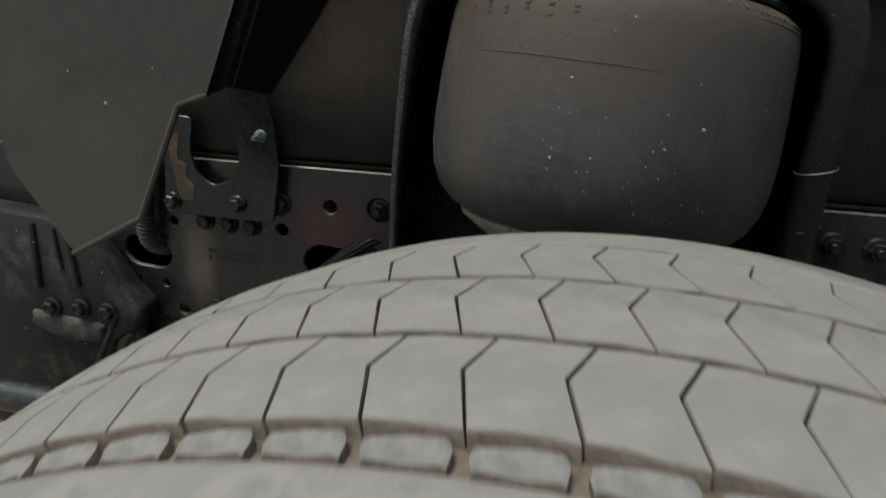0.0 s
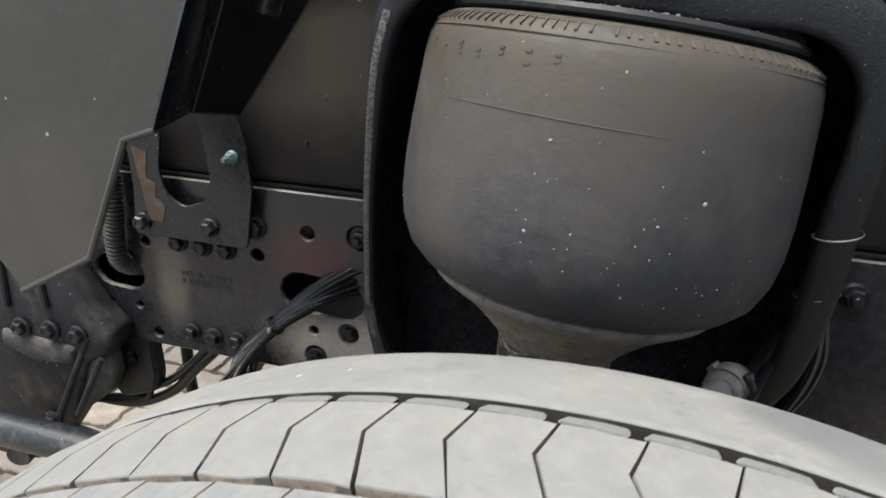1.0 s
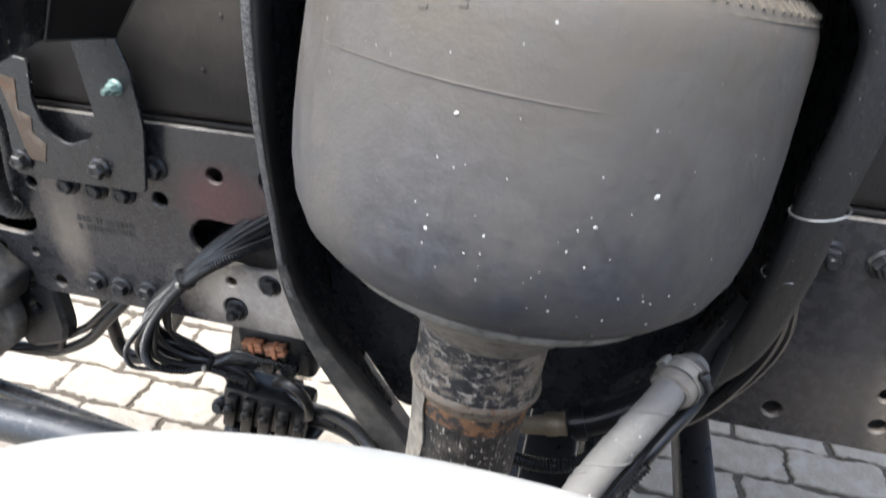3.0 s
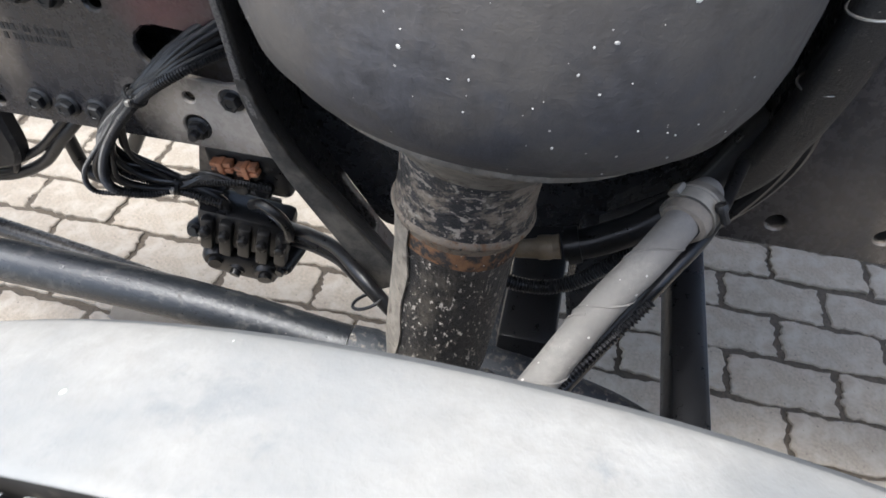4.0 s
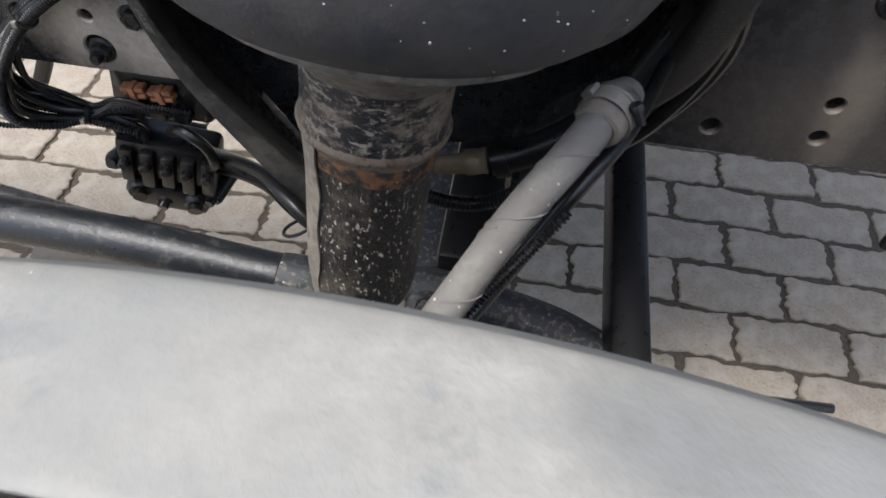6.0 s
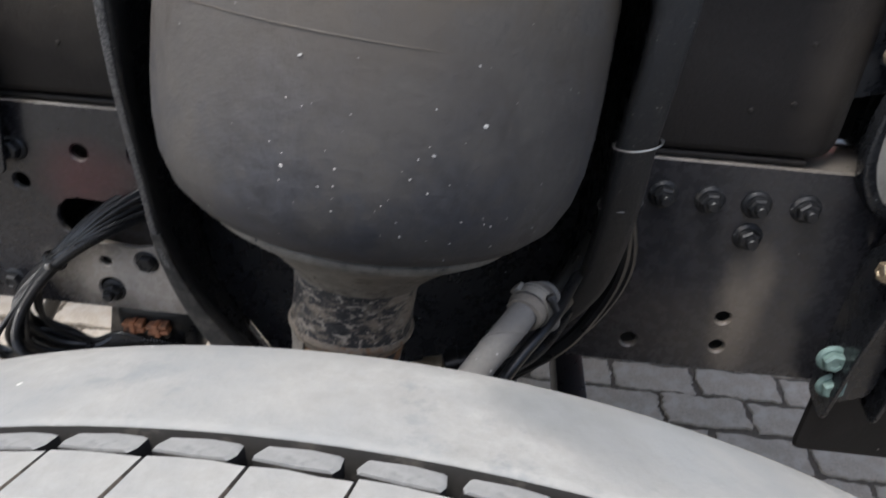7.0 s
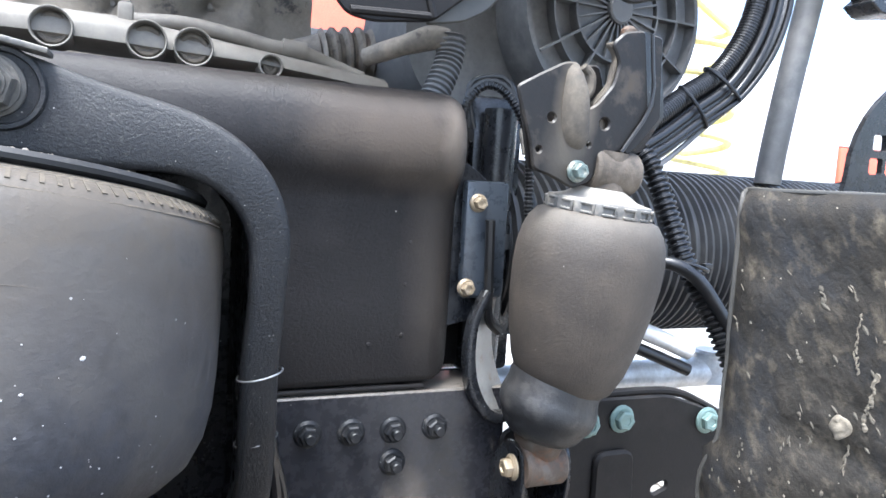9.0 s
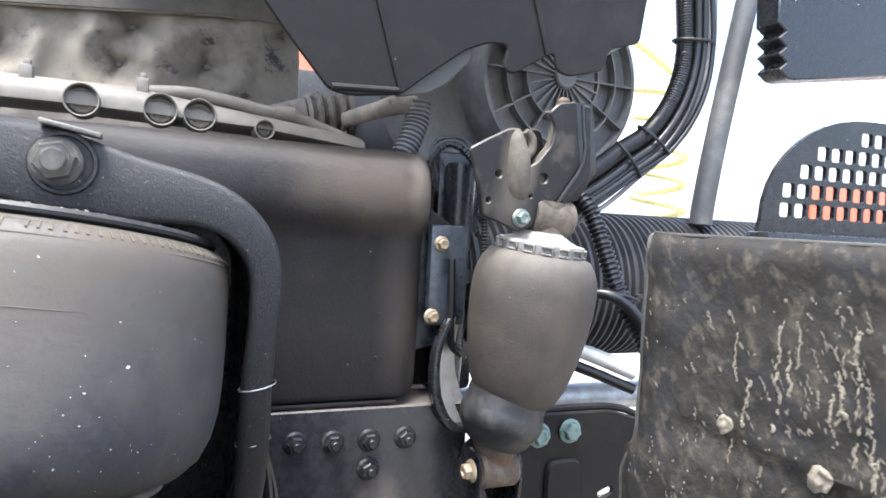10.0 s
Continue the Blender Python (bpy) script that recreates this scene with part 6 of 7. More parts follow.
    for v in bm.verts:
        v.co += Vector((noise.noise(v.co * 150), noise.noise(v.co * 150 + Vector((5, 0, 0))), noise.noise(v.co * 150))) * 0.0012
    tagged(part("mud_dribble", bm, mud_clod, ob, "thin dried dribbles of pale mud"), kind="stuff")


arch_wall()


# ---- engine parts above the cover ----
DIMPLES = [(0.078, 1.556), (0.260, 1.575), (0.103, 1.639), (0.426, 1.670), (-0.15, 1.57), (-0.35, 1.63)]


def engine_parts():
    ob = thing("engine_block", (-0.4, 1.37, 0.80), "dark engine block behind the side cover", "engine")
    bm = bmesh.new()
    box(bm, (-0.24, 1.12, 0.80), (0.42, 1.62, 1.33), 0.03)
    part("block", bm, black_paint, ob)
    for x in (-0.2, 0.1):
        for y0, y1 in ((1.055, 1.125), (1.615, 1.735)):
            bm = bmesh.new()
            box(bm, (x, y0, 0.86), (x + 0.12, y1, 0.95), 0.01)
            part("mount", bm, black_paint, ob)
    ob = thing("cable_duct", (0.1, 1.09, 1.35), "pale grey plastic injector cable duct with round ports", "duct")
    bm = bmesh.new()
    rings = []
    for x in np.linspace(-0.45, 0.44, 40):
        top = float(np.interp(x, (-0.45, 0.126, 0.28, 0.44), (1.408, 1.406, 1.388, 1.370)))
        foot = float(np.interp(x, (-0.45, 0.06, 0.28, 0.44), (1.375, 1.373, 1.366, 1.350)))
        rings.append([(x, 1.068, foot), (x, 1.062, foot + 0.003), (x, 1.062, top - 0.018), (x, 1.068, top - 0.008), (x, 1.085, top), (x, 1.15, top + 0.012), (x, 1.16, foot)])
    sweep(bm, rings, True)
    part("rail", bm, light_duct, ob, sharp=50)
    for x, z in ((0.064, 1.381), (0.157, 1.379), (0.206, 1.377), (0.292, 1.366)):
        bm = bmesh.new()
        r = 0.0215 if x < 0.25 else 0.014
        lathe(bm, [(r - 0.004, -0.03), (r, -0.03), (r, 0.008), (r - 0.0008, 0.009), (r - 0.0022, 0.008), (r - 0.0030, -0.006), (0, -0.006)], pose(x, 1.062, z, 90, 0, 0), 32)
        port = part("port", bm, light_duct, ob)
        bm = bmesh.new()
        lathe(bm, [(0, -0.006), (r - 0.0035, -0.0055), (r - 0.006, -0.002), (r - 0.009, -0.002), (r - 0.011, -0.004), (0, -0.0035)], pose(x, 1.062, z, 90, 0, 0), 28)
        part("plug", bm, hook_dust, port, "dusty recessed plug")
    for x in (-0.001, 0.134):
        bm = bmesh.new()
        box(bm, (x - 0.008, 1.08, 1.398), (x + 0.008, 1.10, 1.422), 0.003)
        box(bm, (x - 0.004, 1.085, 1.420), (x + 0.005, 1.095, 1.429), 0.002)
        part("clip", bm, light_duct, ob)
    bm = bmesh.new()
    tube(bm, [(0.139, 1.13, 1.411), (0.199, 1.13, 1.415), (0.262, 1.13, 1.408), (0.303, 1.13, 1.401), (0.336, 1.13, 1.400), (0.385, 1.13, 1.385), (0.42, 1.12, 1.372)], 0.0095, 14)
    tube(bm, [(0.315, 1.13, 1.4015), (0.345, 1.13, 1.3995)], 0.0125, 16)
    part("pipe", bm, light_duct, ob)

    bm = bmesh.new()
    rings = []
    for z in np.linspace(1.35, 1.80, 60):
        ring = []
        for x in np.linspace(-0.75, 0.462, 150):
            dent = 0.0
            for cx, cz in DIMPLES:
                d = math.hypot(x - cx, z - cz)
                dent += 0.052 * math.exp(-d / 0.026) * (1 + 0.25 * math.sin(3 * math.atan2(z - cz, x - cx) + 9 * cx)) - 0.010 * math.exp(-((d - 0.075) / 0.022) ** 2)
            near = min(1.0, min(math.hypot(x - cx, z - cz) for cx, cz in DIMPLES) / 0.05)
            dent += near * (0.006 * noise.noise((x * 7, z * 6, 0)) + 0.003 * noise.noise((x * 22, z * 20, 2)) + 0.006 * abs(noise.noise((x * 11 + 3, z * 9, 7))))
            ring.append((x, 1.72 + dent, z))
        rings.append(ring)
    sweep(bm, rings, False, closed=False)
    ob = thing("heat_shield", (0, 1.72, 1.35), "crumpled beige-grey foil heat shield with dimples and rivets", "heat shield")
    part("foil", bm, heat_foil, ob, sharp=80)
    for cx, cz in DIMPLES[:4]:
        bm = bmesh.new()
        lathe(bm, [(0, 0), (0.011, 0), (0.011, 0.003), (0.005, 0.004), (0.005, 0.009), (0, 0.009)], pose(cx, 1.762, cz, 90, 0, 0), 16)
        part("rivet", bm, light_duct, ob, "dusty rivet in the dimple")
    bm = bmesh.new()
    tube(bm, [(-0.8, 1.706, 1.600), (-0.14, 1.706, 1.641), (0.295, 1.706, 1.684), (0.46, 1.706, 1.682)], 0.0035, 10, 0.05)
    part("rim_fold", bm, heat_foil, ob)
    bm = bmesh.new()
    plate(bm, [(-0.8, 1.600), (-0.14, 1.641), (0.295, 1.684), (0.462, 1.682), (0.470, 1.86), (-0.8, 1.86)], [], 0.006, Matrix.Translation((0, 1.700, 0)), 0.001)
    part("upper_shield", bm, shield_dark, ob, "darker brown upper sheet of the shield")
    bm = bmesh.new()
    box(bm, (-0.3, 1.70, 0.985), (0.2, 1.712, 1.40), 0.004)
    part("stay", bm, black_paint, ob)

    ob = thing("intake_hose", (0.42, 1.2, 1.40), "pale dusty ribbed intake hose", "hose")
    bm = bmesh.new()
    tube(bm, [(0.31, 1.26, 1.405), (0.36, 1.255, 1.415), (0.39, 1.25, 1.422)], 0.026, 20, radii=(0.7, 0.9, 1.1))
    part("neck", bm, dusty_cast, ob)
    bm = bmesh.new()
    tube(bm, [(0.388, 1.25, 1.420), (0.43, 1.25, 1.427), (0.478, 1.25, 1.432)], 0.034, 28, ribs=(0.018, 0.008))
    part("ribbed_sleeve", bm, dusty_cast, ob)
    bm = bmesh.new()
    tube(bm, [(0.47, 1.25, 1.432), (0.56, 1.25, 1.44)], 0.040, 28, ribs=(0.02, 0.008))
    part("dark_sleeve", bm, fan_plastic, ob)
    bm = bmesh.new()
    tube(bm, [(0.418, 1.10, 1.398), (0.435, 1.08, 1.404), (0.465, 1.06, 1.415), (0.492, 1.05, 1.424), (0.508, 1.045, 1.421)], 0.0125, 16, radii=(0.9, 1.0, 1.0, 1.25, 1.2))
    solo("coolant_pipe", bm, dusty_cast, "beige dusty coolant pipe elbow", "pipe")
    bm = bmesh.new()
    tube(bm, [(0.514, 1.042, 1.428), (0.511, 1.04, 1.400), (0.502, 1.035, 1.375), (0.488, 1.03, 1.345)], 0.0165, 18, ribs=(0.007, 0.004))
    solo("corrugated_hose", bm, fan_plastic, "grey corrugated hose dropping behind the cover", "hose")

    # added dark box, keeps the view between cover and strut dark
    bm = bmesh.new()
    box(bm, (0.44, 1.30, 0.98), (0.66, 1.62, 1.40), 0.02)
    solo("radiator_pack", bm, black_paint, "plain dark box added to close the gap behind the cover", "radiator")
    ob = thing("blower_housing", (0.786, 1.082, 1.35), "black round ribbed plastic fan housing", "fan housing")
    m = pose(0.786, 1.082, 1.506, 90, 0, 4)
    bm = bmesh.new()
    lathe(bm, [(0, 0.0), (0.070, 0.0), (0.076, -0.012), (0.146, -0.012), (0.150, 0.004), (0.157, 0.004), (0.160, -0.01), (0.162, -0.12), (0.0, -0.12)], m, 96)
    part("cover", bm, fan_plastic, ob)
    bm = bmesh.new()
    lathe(bm, [(0, 0.0), (0.021, 0.0), (0.021, 0.012), (0.018, 0.014), (0.006, 0.012), (0, 0.014)], m, 32)
    part("hub", bm, fan_plastic, ob)
    for i in range(24):
        bm = bmesh.new()
        box(bm, (0.02, -0.0014, -0.011), (0.150 if i % 2 == 0 else 0.074, 0.0014, 0.007), 0.0, m @ pose(0, 0, 0, 0, 0, 15 * i))
        part("rib", bm, fan_plastic, ob)
    for r in (0.074, 0.112):
        bm = bmesh.new()
        lathe(bm, [(r - 0.0016, -0.012), (r - 0.0016, 0.006), (r + 0.0016, 0.006), (r + 0.0016, -0.012)], m, 72)
        part("ring", bm, fan_plastic, ob)
    # made-up column that fills the dark gap by the tall bracket
    bm = bmesh.new()
    tube(bm, [(0.575, 1.03, 0.98), (0.580, 1.03, 1.15), (0.585, 1.03, 1.34)], 0.022, 20, 0.05)
    cyl = thing("dark_column", (0.58, 1.04, 0.98), "slim black column added to darken the gap behind the strut", "cylinder")
    part("tube", bm, black_paint, cyl)
    bm = bmesh.new()
    box(bm, (0.555, 1.05, 0.985), (0.63, 1.09, 1.36), 0.01)
    part("mounting_plate", bm, black_paint, cyl)
    bm = bmesh.new()
    lathe(bm, [(0.020, -0.010), (0.026, -0.010), (0.026, 0.010), (0.020, 0.010)], pose(0.5805, 1.03, 1.17, 0, 2, 0), 24)
    part("clamp", bm, bolt_black, cyl)
    bm = bmesh.new()
    lathe(bm, [(0, -0.02), (0.12, -0.02), (0.125, -0.16), (0.0, -0.16)], pose(0.60, 1.12, 1.45, 90, 0, 8), 48)
    solo("blower_motor", bm, fan_plastic, "dark plastic housing beside the fan", "housing")

    ob = thing("cab_floor_shroud", (0.55, 0.93, 1.45), "dark plastic cab shroud hanging above the strut", "shroud")
    bm = bmesh.new()
    outer = [(0.245, 1.53), (0.301, 1.462), (0.349, 1.408), (0.378, 1.404), (0.444, 1.413), (0.479, 1.442), (0.534, 1.484), (0.569, 1.499), (0.598, 1.500), (0.592, 1.466), (0.608, 1.461), (0.654, 1.490),
             (0.672, 1.500), (0.676, 1.476), (0.697, 1.469), (0.759, 1.486), (0.766, 1.518), (0.821, 1.535), (0.83, 1.60), (0.93, 1.91), (0.10, 1.91)]
    plate(bm, rounded(outer, 0.010), [], 0.006, Matrix.Translation((0, 0.925, 0)), 0.002)
    part("skirt", bm, shroud_plastic, ob)
    bm = bmesh.new()
    plate(bm, rounded([(0.440, 1.412), (0.486, 1.421), (0.513, 1.436), (0.551, 1.477), (0.545, 1.52), (0.47, 1.50)], 0.008), [], 0.006, Matrix.Translation((0, 0.940, 0)), 0.002)
    part("flap", bm, wing_plastic, ob, "brownish dusty plastic flap")
    for a, b_ in (((0.444, 1.417), (0.385, 1.60)), ((0.352, 1.413), (0.440, 1.418)), ((0.66, 1.495), (0.62, 1.62))):
        bm = bmesh.new()
        tube(bm, [(a[0], 0.925, a[1]), (b_[0], 0.925, b_[1])], 0.0045, 8, 0.05)
        part("rib", bm, shroud_plastic, ob)


engine_parts()


# ---- hoses and wires ahead of the engine ----
def front_hoses():
    bm = bmesh.new()
    tube(bm, [(0.60, 1.15, 1.15), (0.85, 1.15, 1.15), (1.10, 1.15, 1.15), (1.45, 1.14, 1.15)], 0.130, 48, ribs=(0.015, 0.007))
    duct = thing("air_duct", (0.9, 1.15, 1.02), "large black corrugated air duct", "duct")
    part("bellows", bm, duct_plastic, duct)
    bm = bmesh.new()
    lathe(bm, [(0.120, -0.02), (0.140, -0.02), (0.140, 0.012), (0.120, 0.012)], pose(1.40, 1.14, 1.15, 0, 90, 0), 40)
    part("collar", bm, cable_black, duct)
    bm = bmesh.new()
    tube(bm, [(0.745, 0.975, 1.315), (0.758, 0.955, 1.292), (0.767, 0.940, 1.267), (0.776, 0.910, 1.204), (0.785, 0.888, 1.156), (0.816, 0.870, 1.094), (0.842, 0.850, 1.026), (0.87, 0.83, 0.95)], 0.0120, 16, ribs=(0.008, 0.004))
    hose = thing("corrugated_hose", (0.80, 0.88, 1.12), "black corrugated hose running down past the strut", "hose")
    part("hose_body", bm, cable_black, hose)
    bm = bmesh.new()
    c = (0.786, 0.886, 1.155)
    tube(bm, [(c[0] + 0.021 * math.cos(a) + 0.006, c[1] + 0.017 * math.sin(a), c[2] - 0.006 * math.cos(a)) for a in (2 * math.pi * i / 16 for i in range(17))], 0.0025, 8, 0.01)
    box(bm, (c[0] + 0.022, c[1] - 0.006, c[2] - 0.002), (c[0] + 0.034, c[1] + 0.002, c[2] + 0.004), 0.001)
    part("cable_tie", bm, cable_black, hose, "black cable tie")
    bm = bmesh.new()
    tube(bm, [(0.700, 0.925, 1.135), (0.725, 0.912, 1.148), (0.746, 0.897, 1.158), (0.765, 0.880, 1.156), (0.791, 0.868, 1.137), (0.817, 0.857, 1.100), (0.842, 0.845, 1.059), (0.87, 0.83, 1.0)], 0.0085, 12)
    solo("hose", bm, cable_black, "smooth black hose beside the corrugated one", "hose")
    for k in range(2):
        bm = bmesh.new()
        tube(bm, [(0.66, 1.10, 1.06 - 0.03 * k), (0.76, 1.09, 1.065 - 0.03 * k), (0.86, 1.07, 1.035 - 0.03 * k), (0.95, 1.05, 1.0 - 0.03 * k)], 0.014 - 0.004 * k, 12)
        solo("pipe", bm, (silver_tube, cable_black)[k], ("dusty pale pipe behind the strut", "thin black pipe below the pale one")[k], "pipe")
    ob = thing("wire_loom", (0.85, 0.98, 1.3), "thick loom of grey and black wires tied together", "cables")
    core = [(0.70, 0.965, 1.275), (0.795, 0.985, 1.318), (0.873, 1.000, 1.366), (0.935, 1.004, 1.410), (0.978, 1.00, 1.480), (0.996, 1.0, 1.565), (0.985, 1.0, 1.70)]
    # across the run, along it and thickness of each wire
    wires = ((-0.019, 0.004, 0.0155), (0.002, -0.006, 0.0065), (0.009, 0.006, 0.0085), (0.015, -0.008, 0.0050), (0.021, 0.002, 0.0070), (0.026, -0.004, 0.0045), (0.007, 0.014, 0.0060), (0.032, 0.006, 0.0040), (-0.002, 0.010, 0.0085))
    for i, (across, deep, r) in enumerate(wires):
        bm = bmesh.new()
        pts = []
        for j, p in enumerate(core):
            a_, b_ = Vector(core[max(j - 1, 0)]), Vector(core[min(j + 1, len(core) - 1)])
            run = (b_ - a_).normalized()
            off = run.cross(Vector((0.40, 0.91, 0.0))).normalized()
            pts.append(Vector(p) - off * across * (1.0 + 0.15 * math.sin(2 * i + j)) + Vector((0.4, 0.91, 0)) * deep)
        tube(bm, pts, r, 12, 0.01, ribs=(0.0046, 0.0010) if i == 0 else None)
        part("wire", bm, fan_plastic if i in (2, 4, 7) else cable_black, ob)
    for j, t in ((2, 0.0), (3, -0.15), (5, 0.1)):
        p, q = Vector(core[j]), Vector(core[j + 1])
        c = p.lerp(q, t) if t > 0 else p.lerp(Vector(core[j - 1]), -t)
        run = (Vector(core[j + 1]) - Vector(core[j - 1])).normalized()
        off = run.cross(Vector((0.40, 0.91, 0.0))).normalized()
        bm = bmesh.new()
        tube(bm, [c + off * (0.003 + 0.0345 * math.sin(a)) + Vector((0.4, 0.91, 0)) * 0.019 * math.cos(a) for a in (2 * math.pi * i / 20 for i in range(21))], 0.0028, 8, 0.01)
        part("cable_tie", bm, cable_black, ob)
    ob = thing("sensor_cable", (0.55, 0.95, 1.25), "looped sensor cable with sleeves beside the cover", "cables")
    for k in range(3):
        bm = bmesh.new()
        tube(bm, [(0.515 + 0.008 * k, 0.995, 1.310), (0.519, 0.99, 1.343 + 0.008 * k), (0.541, 0.985, 1.363 + 0.005 * k), (0.567, 0.975, 1.350 + 0.008 * k), (0.588, 0.965, 1.308), (0.591, 0.955, 1.25), (0.590 + 0.006 * k, 0.95, 1.205)], 0.0055 - 0.001 * k, 8, ribs=(0.005, 0.0015) if k == 0 else None)
        part("cable", bm, cable_black, ob)
    bm = bmesh.new()
    tube(bm, [(0.586, 0.965, 1.312), (0.590, 0.960, 1.282)], 0.0080, 10)
    part("sleeve", bm, dusty_cast, ob)
    bm = bmesh.new()
    tube(bm, [(1.104, 1.075, 1.27), (1.108, 1.075, 1.31), (1.128, 1.075, 1.43), (1.176, 1.075, 1.67), (1.236, 1.075, 1.95)], 0.021, 20)
    solo("support_post", bm, fan_plastic, "dark round support post at the front", "post")


front_hoses()


def front_end():
    # perforated step with a rounded outline
    ob = thing("step_grille", (1.2, 0.9, 1.26), "black perforated step grille with square openings", "grille")
    x0, x1, z0 = 1.060, 1.55, 1.262
    arc = [(x0, z0), (x1, z0), (x1, 1.468)] + [(1.31 - 0.245 * math.sin(radians(a)), 1.285 + 0.180 * math.cos(radians(a))) for a in range(0, 91, 9)]
    holes = []
    for i in range(13):
        for j in range(5):
            cx, cz = 1.085 + 0.034 * i + 0.004 * j, 1.300 + 0.033 * j
            inside = cx > 1.31 or ((cx - 0.016 - 1.31) / 0.235) ** 2 + ((cz + 0.013 - 1.285) / 0.170) ** 2 < 0.93
            if inside and cz < 1.45 and cx < 1.53:
                holes.append(rounded([(cx - 0.0135, cz - 0.0118), (cx + 0.0135, cz - 0.0118), (cx + 0.0135, cz + 0.0118), (cx - 0.0135, cz + 0.0118)], 0.003, 1))
    bm = bmesh.new()
    plate(bm, arc, holes, 0.008, Matrix.Translation((0, 0.9, 0)), 0)
    part("grid", bm, black_paint, ob)
    bm = bmesh.new()
    box(bm, (1.04, 0.86, 1.235), (1.56, 0.91, 1.262), 0.006)
    part("base_rail", bm, black_paint, ob)
    for x in (1.17, 1.37):
        bm = bmesh.new()
        box(bm, (x, 0.870, 0.82), (x + 0.03, 0.955, 1.236), 0.004)
        part("post", bm, black_paint, ob)
    # serrated step edge higher up
    ob = thing("cab_step", (1.3, 0.94, 1.51), "black serrated cab step edge", "step")
    bm = bmesh.new()
    pts = []
    for i in range(4):
        pts += [(1.118 + 0.003 * i, 1.618 - 0.026 * i), (1.138 + 0.003 * i, 1.606 - 0.026 * i)]
    plate(bm, pts + [(1.160, 1.526), (1.6, 1.594), (1.6, 1.72), (1.116, 1.68)], [], 0.05, Matrix.Translation((0, 0.94, 0)), 0.002)
    part("tread", bm, black_paint, ob)
    for x in (1.30, 1.50):
        bm = bmesh.new()
        tube(bm, [(x, 0.965, 1.66), (x, 0.97, 1.90), (x - 0.12, 1.02, 2.02), (0.99, 1.10, 2.06)], 0.016, 12, 0.03)
        part("hanger", bm, black_paint, ob)
    # amber coil hanging from the cab
    bm = bmesh.new()
    pts = [(0.98, 1.80, 1.93), (1.20, 1.85, 1.90), (1.55, 1.90, 1.86), (1.70, 1.91, 1.80)]
    for i in range(int(5.6 * 14)):
        a = 2 * math.pi * i / 14
        pts.append((1.70 + 0.085 * math.cos(a), 1.91 + 0.085 * math.sin(a), 1.755 - 0.088 * i / 14))
    tube(bm, pts, 0.0115, 8, 0.03)
    solo("coiled_hose", bm, amber_plastic, "amber coiled air hose hanging in the daylight", "hose")


front_end()


def red_lorry():
    ob = thing("parked_lorry", (7.5, 9.0, 0), "red and white lorry parked beyond in bright daylight", "lorry")
    bm = bmesh.new()
    box(bm, (4.2, 9.0, 0.9), (11.18, 11.4, 1.42), 0.05)
    box(bm, (11.2, 9.0, 0.9), (14.0, 11.4, 2.30), 0.05)
    part("lower_body", bm, red_paint, ob)
    bm = bmesh.new()
    box(bm, (4.2, 9.02, 1.43), (11.17, 11.4, 3.6), 0.05)
    box(bm, (11.21, 9.02, 2.31), (14.0, 11.4, 3.6), 0.05)
    part("upper_body", bm, white_paint, ob)
    bm = bmesh.new()
    box(bm, (1.4, 9.0, 0.6), (3.9, 11.4, 3.7), 0.15, segs=3)
    cab = part("cab", bm, red_paint, ob)
    bm = bmesh.new()
    box(bm, (1.7, 8.985, 2.2), (3.0, 9.05, 3.1), 0.05)
    part("side_window", bm, boot_rubber, cab, "dark side window")
    for x in (2.5, 8.5, 10.0):
        bm = bmesh.new()
        lathe(bm, [(0, -0.15), (0.3, -0.15), (0.5, -0.14), (0.52, 0.1), (0.3, 0.12), (0, 0.12)], pose(x, 9.1, 0.52, 90, 0, 0), 32)
        part("wheel", bm, boot_rubber, ob)


red_lorry()


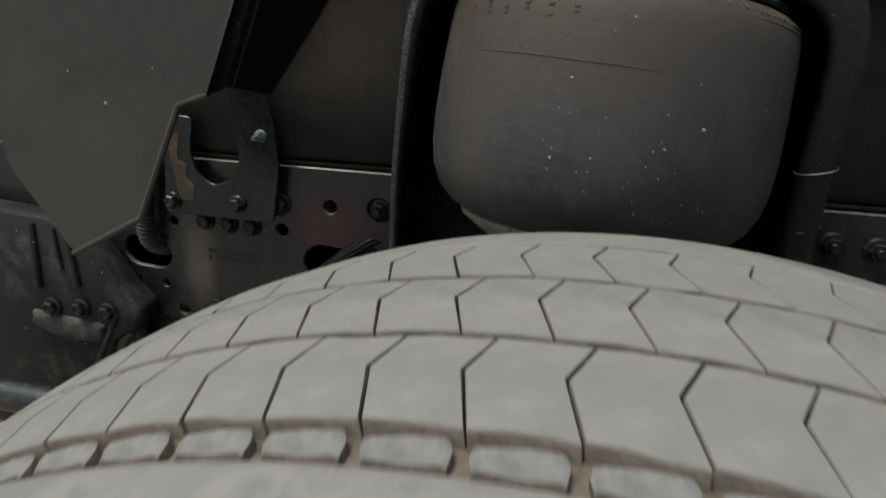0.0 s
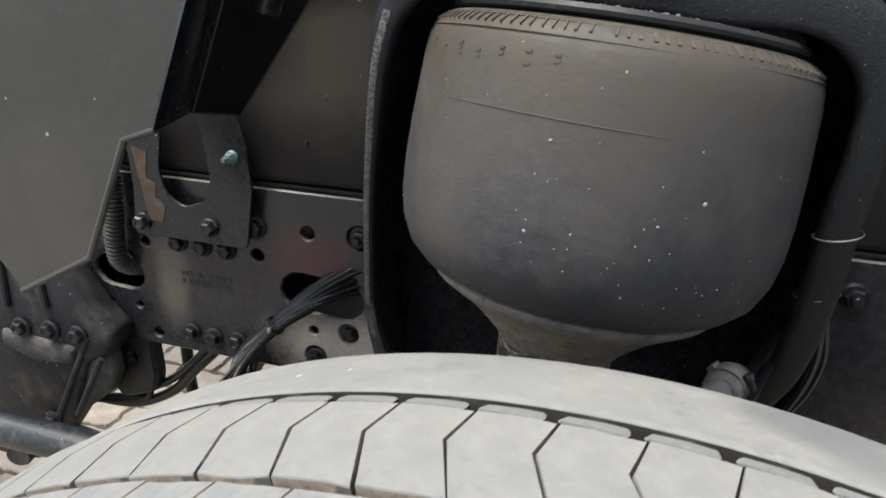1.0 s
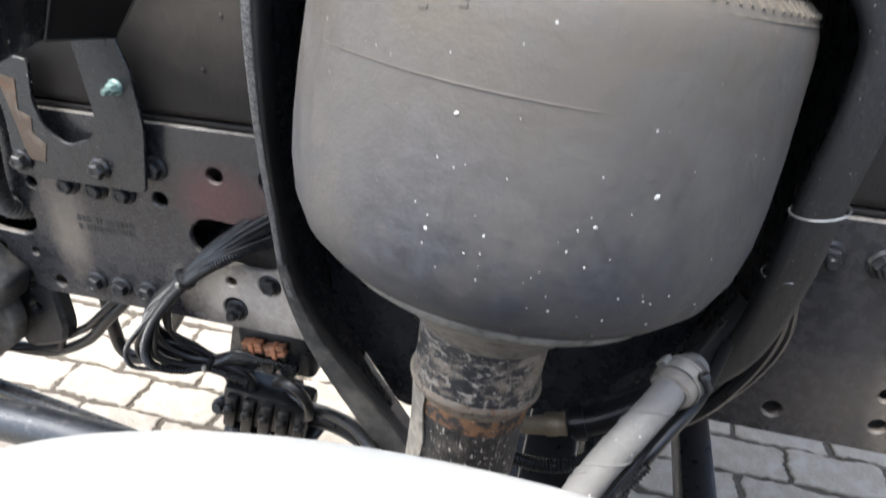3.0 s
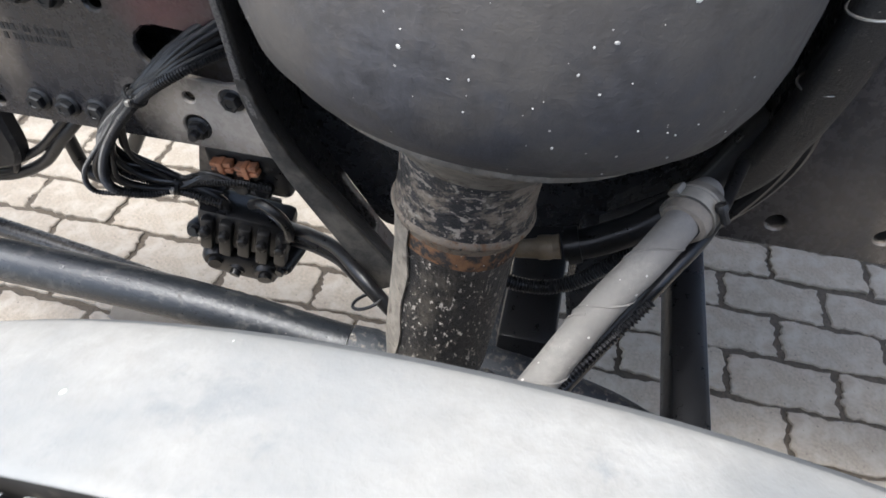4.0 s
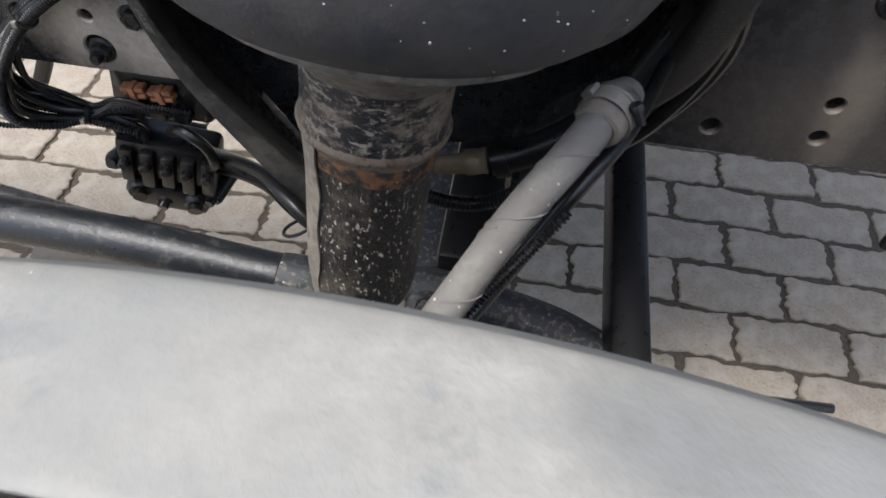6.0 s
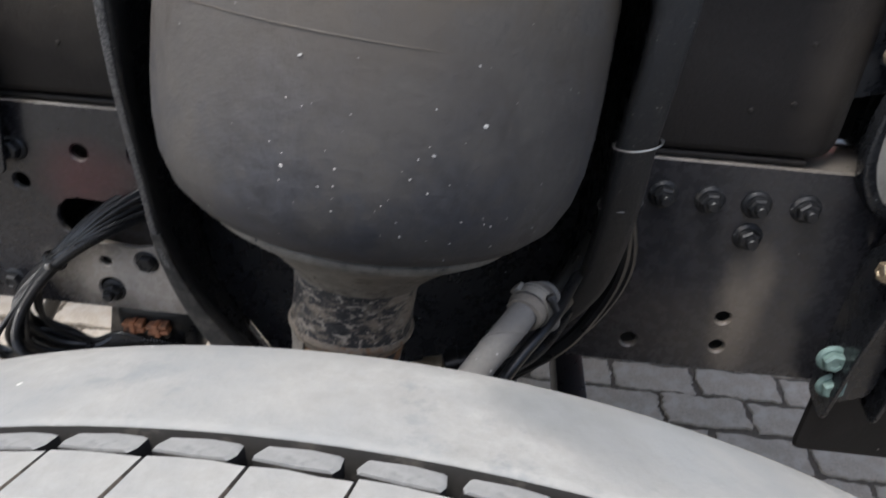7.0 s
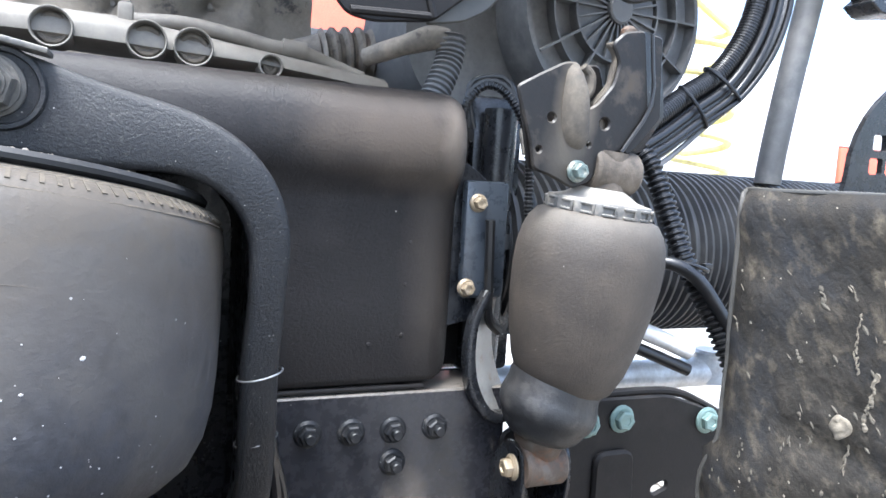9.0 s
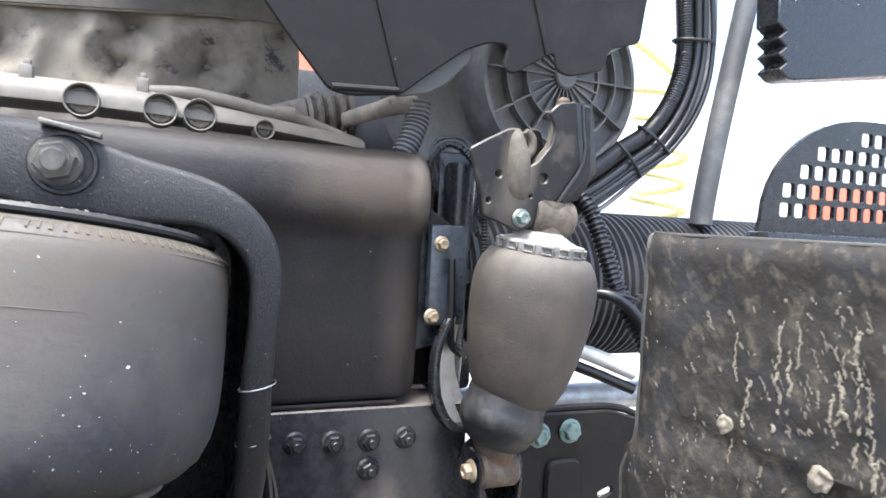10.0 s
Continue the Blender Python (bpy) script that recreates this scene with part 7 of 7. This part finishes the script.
# ---- paving stones ----
def pavers():
    rng = random.Random(6)

    def stone(bm, w, d, seed):
        r = random.Random(seed)
        out = []
        n = 14
        for (ax, ay), (bx, by) in (((-1, -1), (1, -1)), ((1, -1), (1, 1)), ((1, 1), (-1, 1)), ((-1, 1), (-1, -1))):
            for i in range(n):
                t = i / n
                x, y = ax + (bx - ax) * t, ay + (by - ay) * t
                zig = 0.0030 * math.sin(2 * math.pi * (t * 1.5 + 0.25 * (seed % 4))) + r.uniform(-1, 1) * 0.0040
                px, py = x * w / 2, y * d / 2
                if ay == by:
                    py += zig
                else:
                    px += zig
                if i == 0:
                    px, py = px * 0.985, py * 0.98
                out.append((px, py))
        rings = []
        for z, k in ((-0.02, 1.0), (-0.0035, 1.0), (-0.0008, 0.975), (0.0, 0.92)):
            rings.append([bm.verts.new((x * k, y * k, z)) for x, y in out])
        for a, b in zip(rings, rings[1:]):
            for j in range(len(out)):
                bm.faces.new((a[j], a[(j + 1) % len(out)], b[(j + 1) % len(out)], b[j]))
        bm.faces.new(rings[-1])
        return bm

    pave = thing("paving", (0, 1.2, 0), "grey concrete paving stones with sandy uneven joints", "paving", kind="structure")
    shapes = [finish("paver", stone(bmesh.new(), 0.2190, 0.1075, 40 + i), paver_stone, 2) for i in range(14)]
    rest = bmesh.new()
    turn = Matrix.Rotation(radians(-0.6), 4, "Z")
    for j in range(-21, 15):
        for i in range(-15, 9):
            x, y = 0.2337 * (i + 0.5 + 0.5 * (j % 2)), 0.1215 * (j + 0.5)
            p = Vector((0.541, 1.263, 0)) + turn @ Vector((x, y, 0))
            if not (-2.6 < p.x < 2.6 and -1.2 < p.y < 3.0):
                continue
            m = Matrix.Translation((p.x + rng.uniform(-0.003, 0.003), p.y + rng.uniform(-0.003, 0.003), rng.uniform(-0.003, 0.003))) @ turn @ pose(0, 0, 0, rng.uniform(-0.8, 0.8), rng.uniform(-0.8, 0.8), rng.choice((0, 180)) + rng.uniform(-1.3, 1.3))
            if -1.3 < p.x < 1.6 and 0.60 < p.y < 2.4 and len(pave.children) < 290:
                ob = new("paver", rng.choice(shapes))
                ob.parent = pave
                ob.matrix_parent_inverse = Matrix.Translation(-pave.location)
                ob.matrix_basis = m
            else:
                n = len(rest.verts)
                rest.from_mesh(rng.choice(shapes))
                rest.verts.ensure_lookup_table()
                for v in rest.verts[n:]:
                    v.co = m @ v.co
    ob = new("pavers", finish("pavers", rest, paver_stone, 2))
    ob.parent = pave
    ob.matrix_parent_inverse = Matrix.Translation(-pave.location)
    tagged(ob, kind="stuff")


pavers()
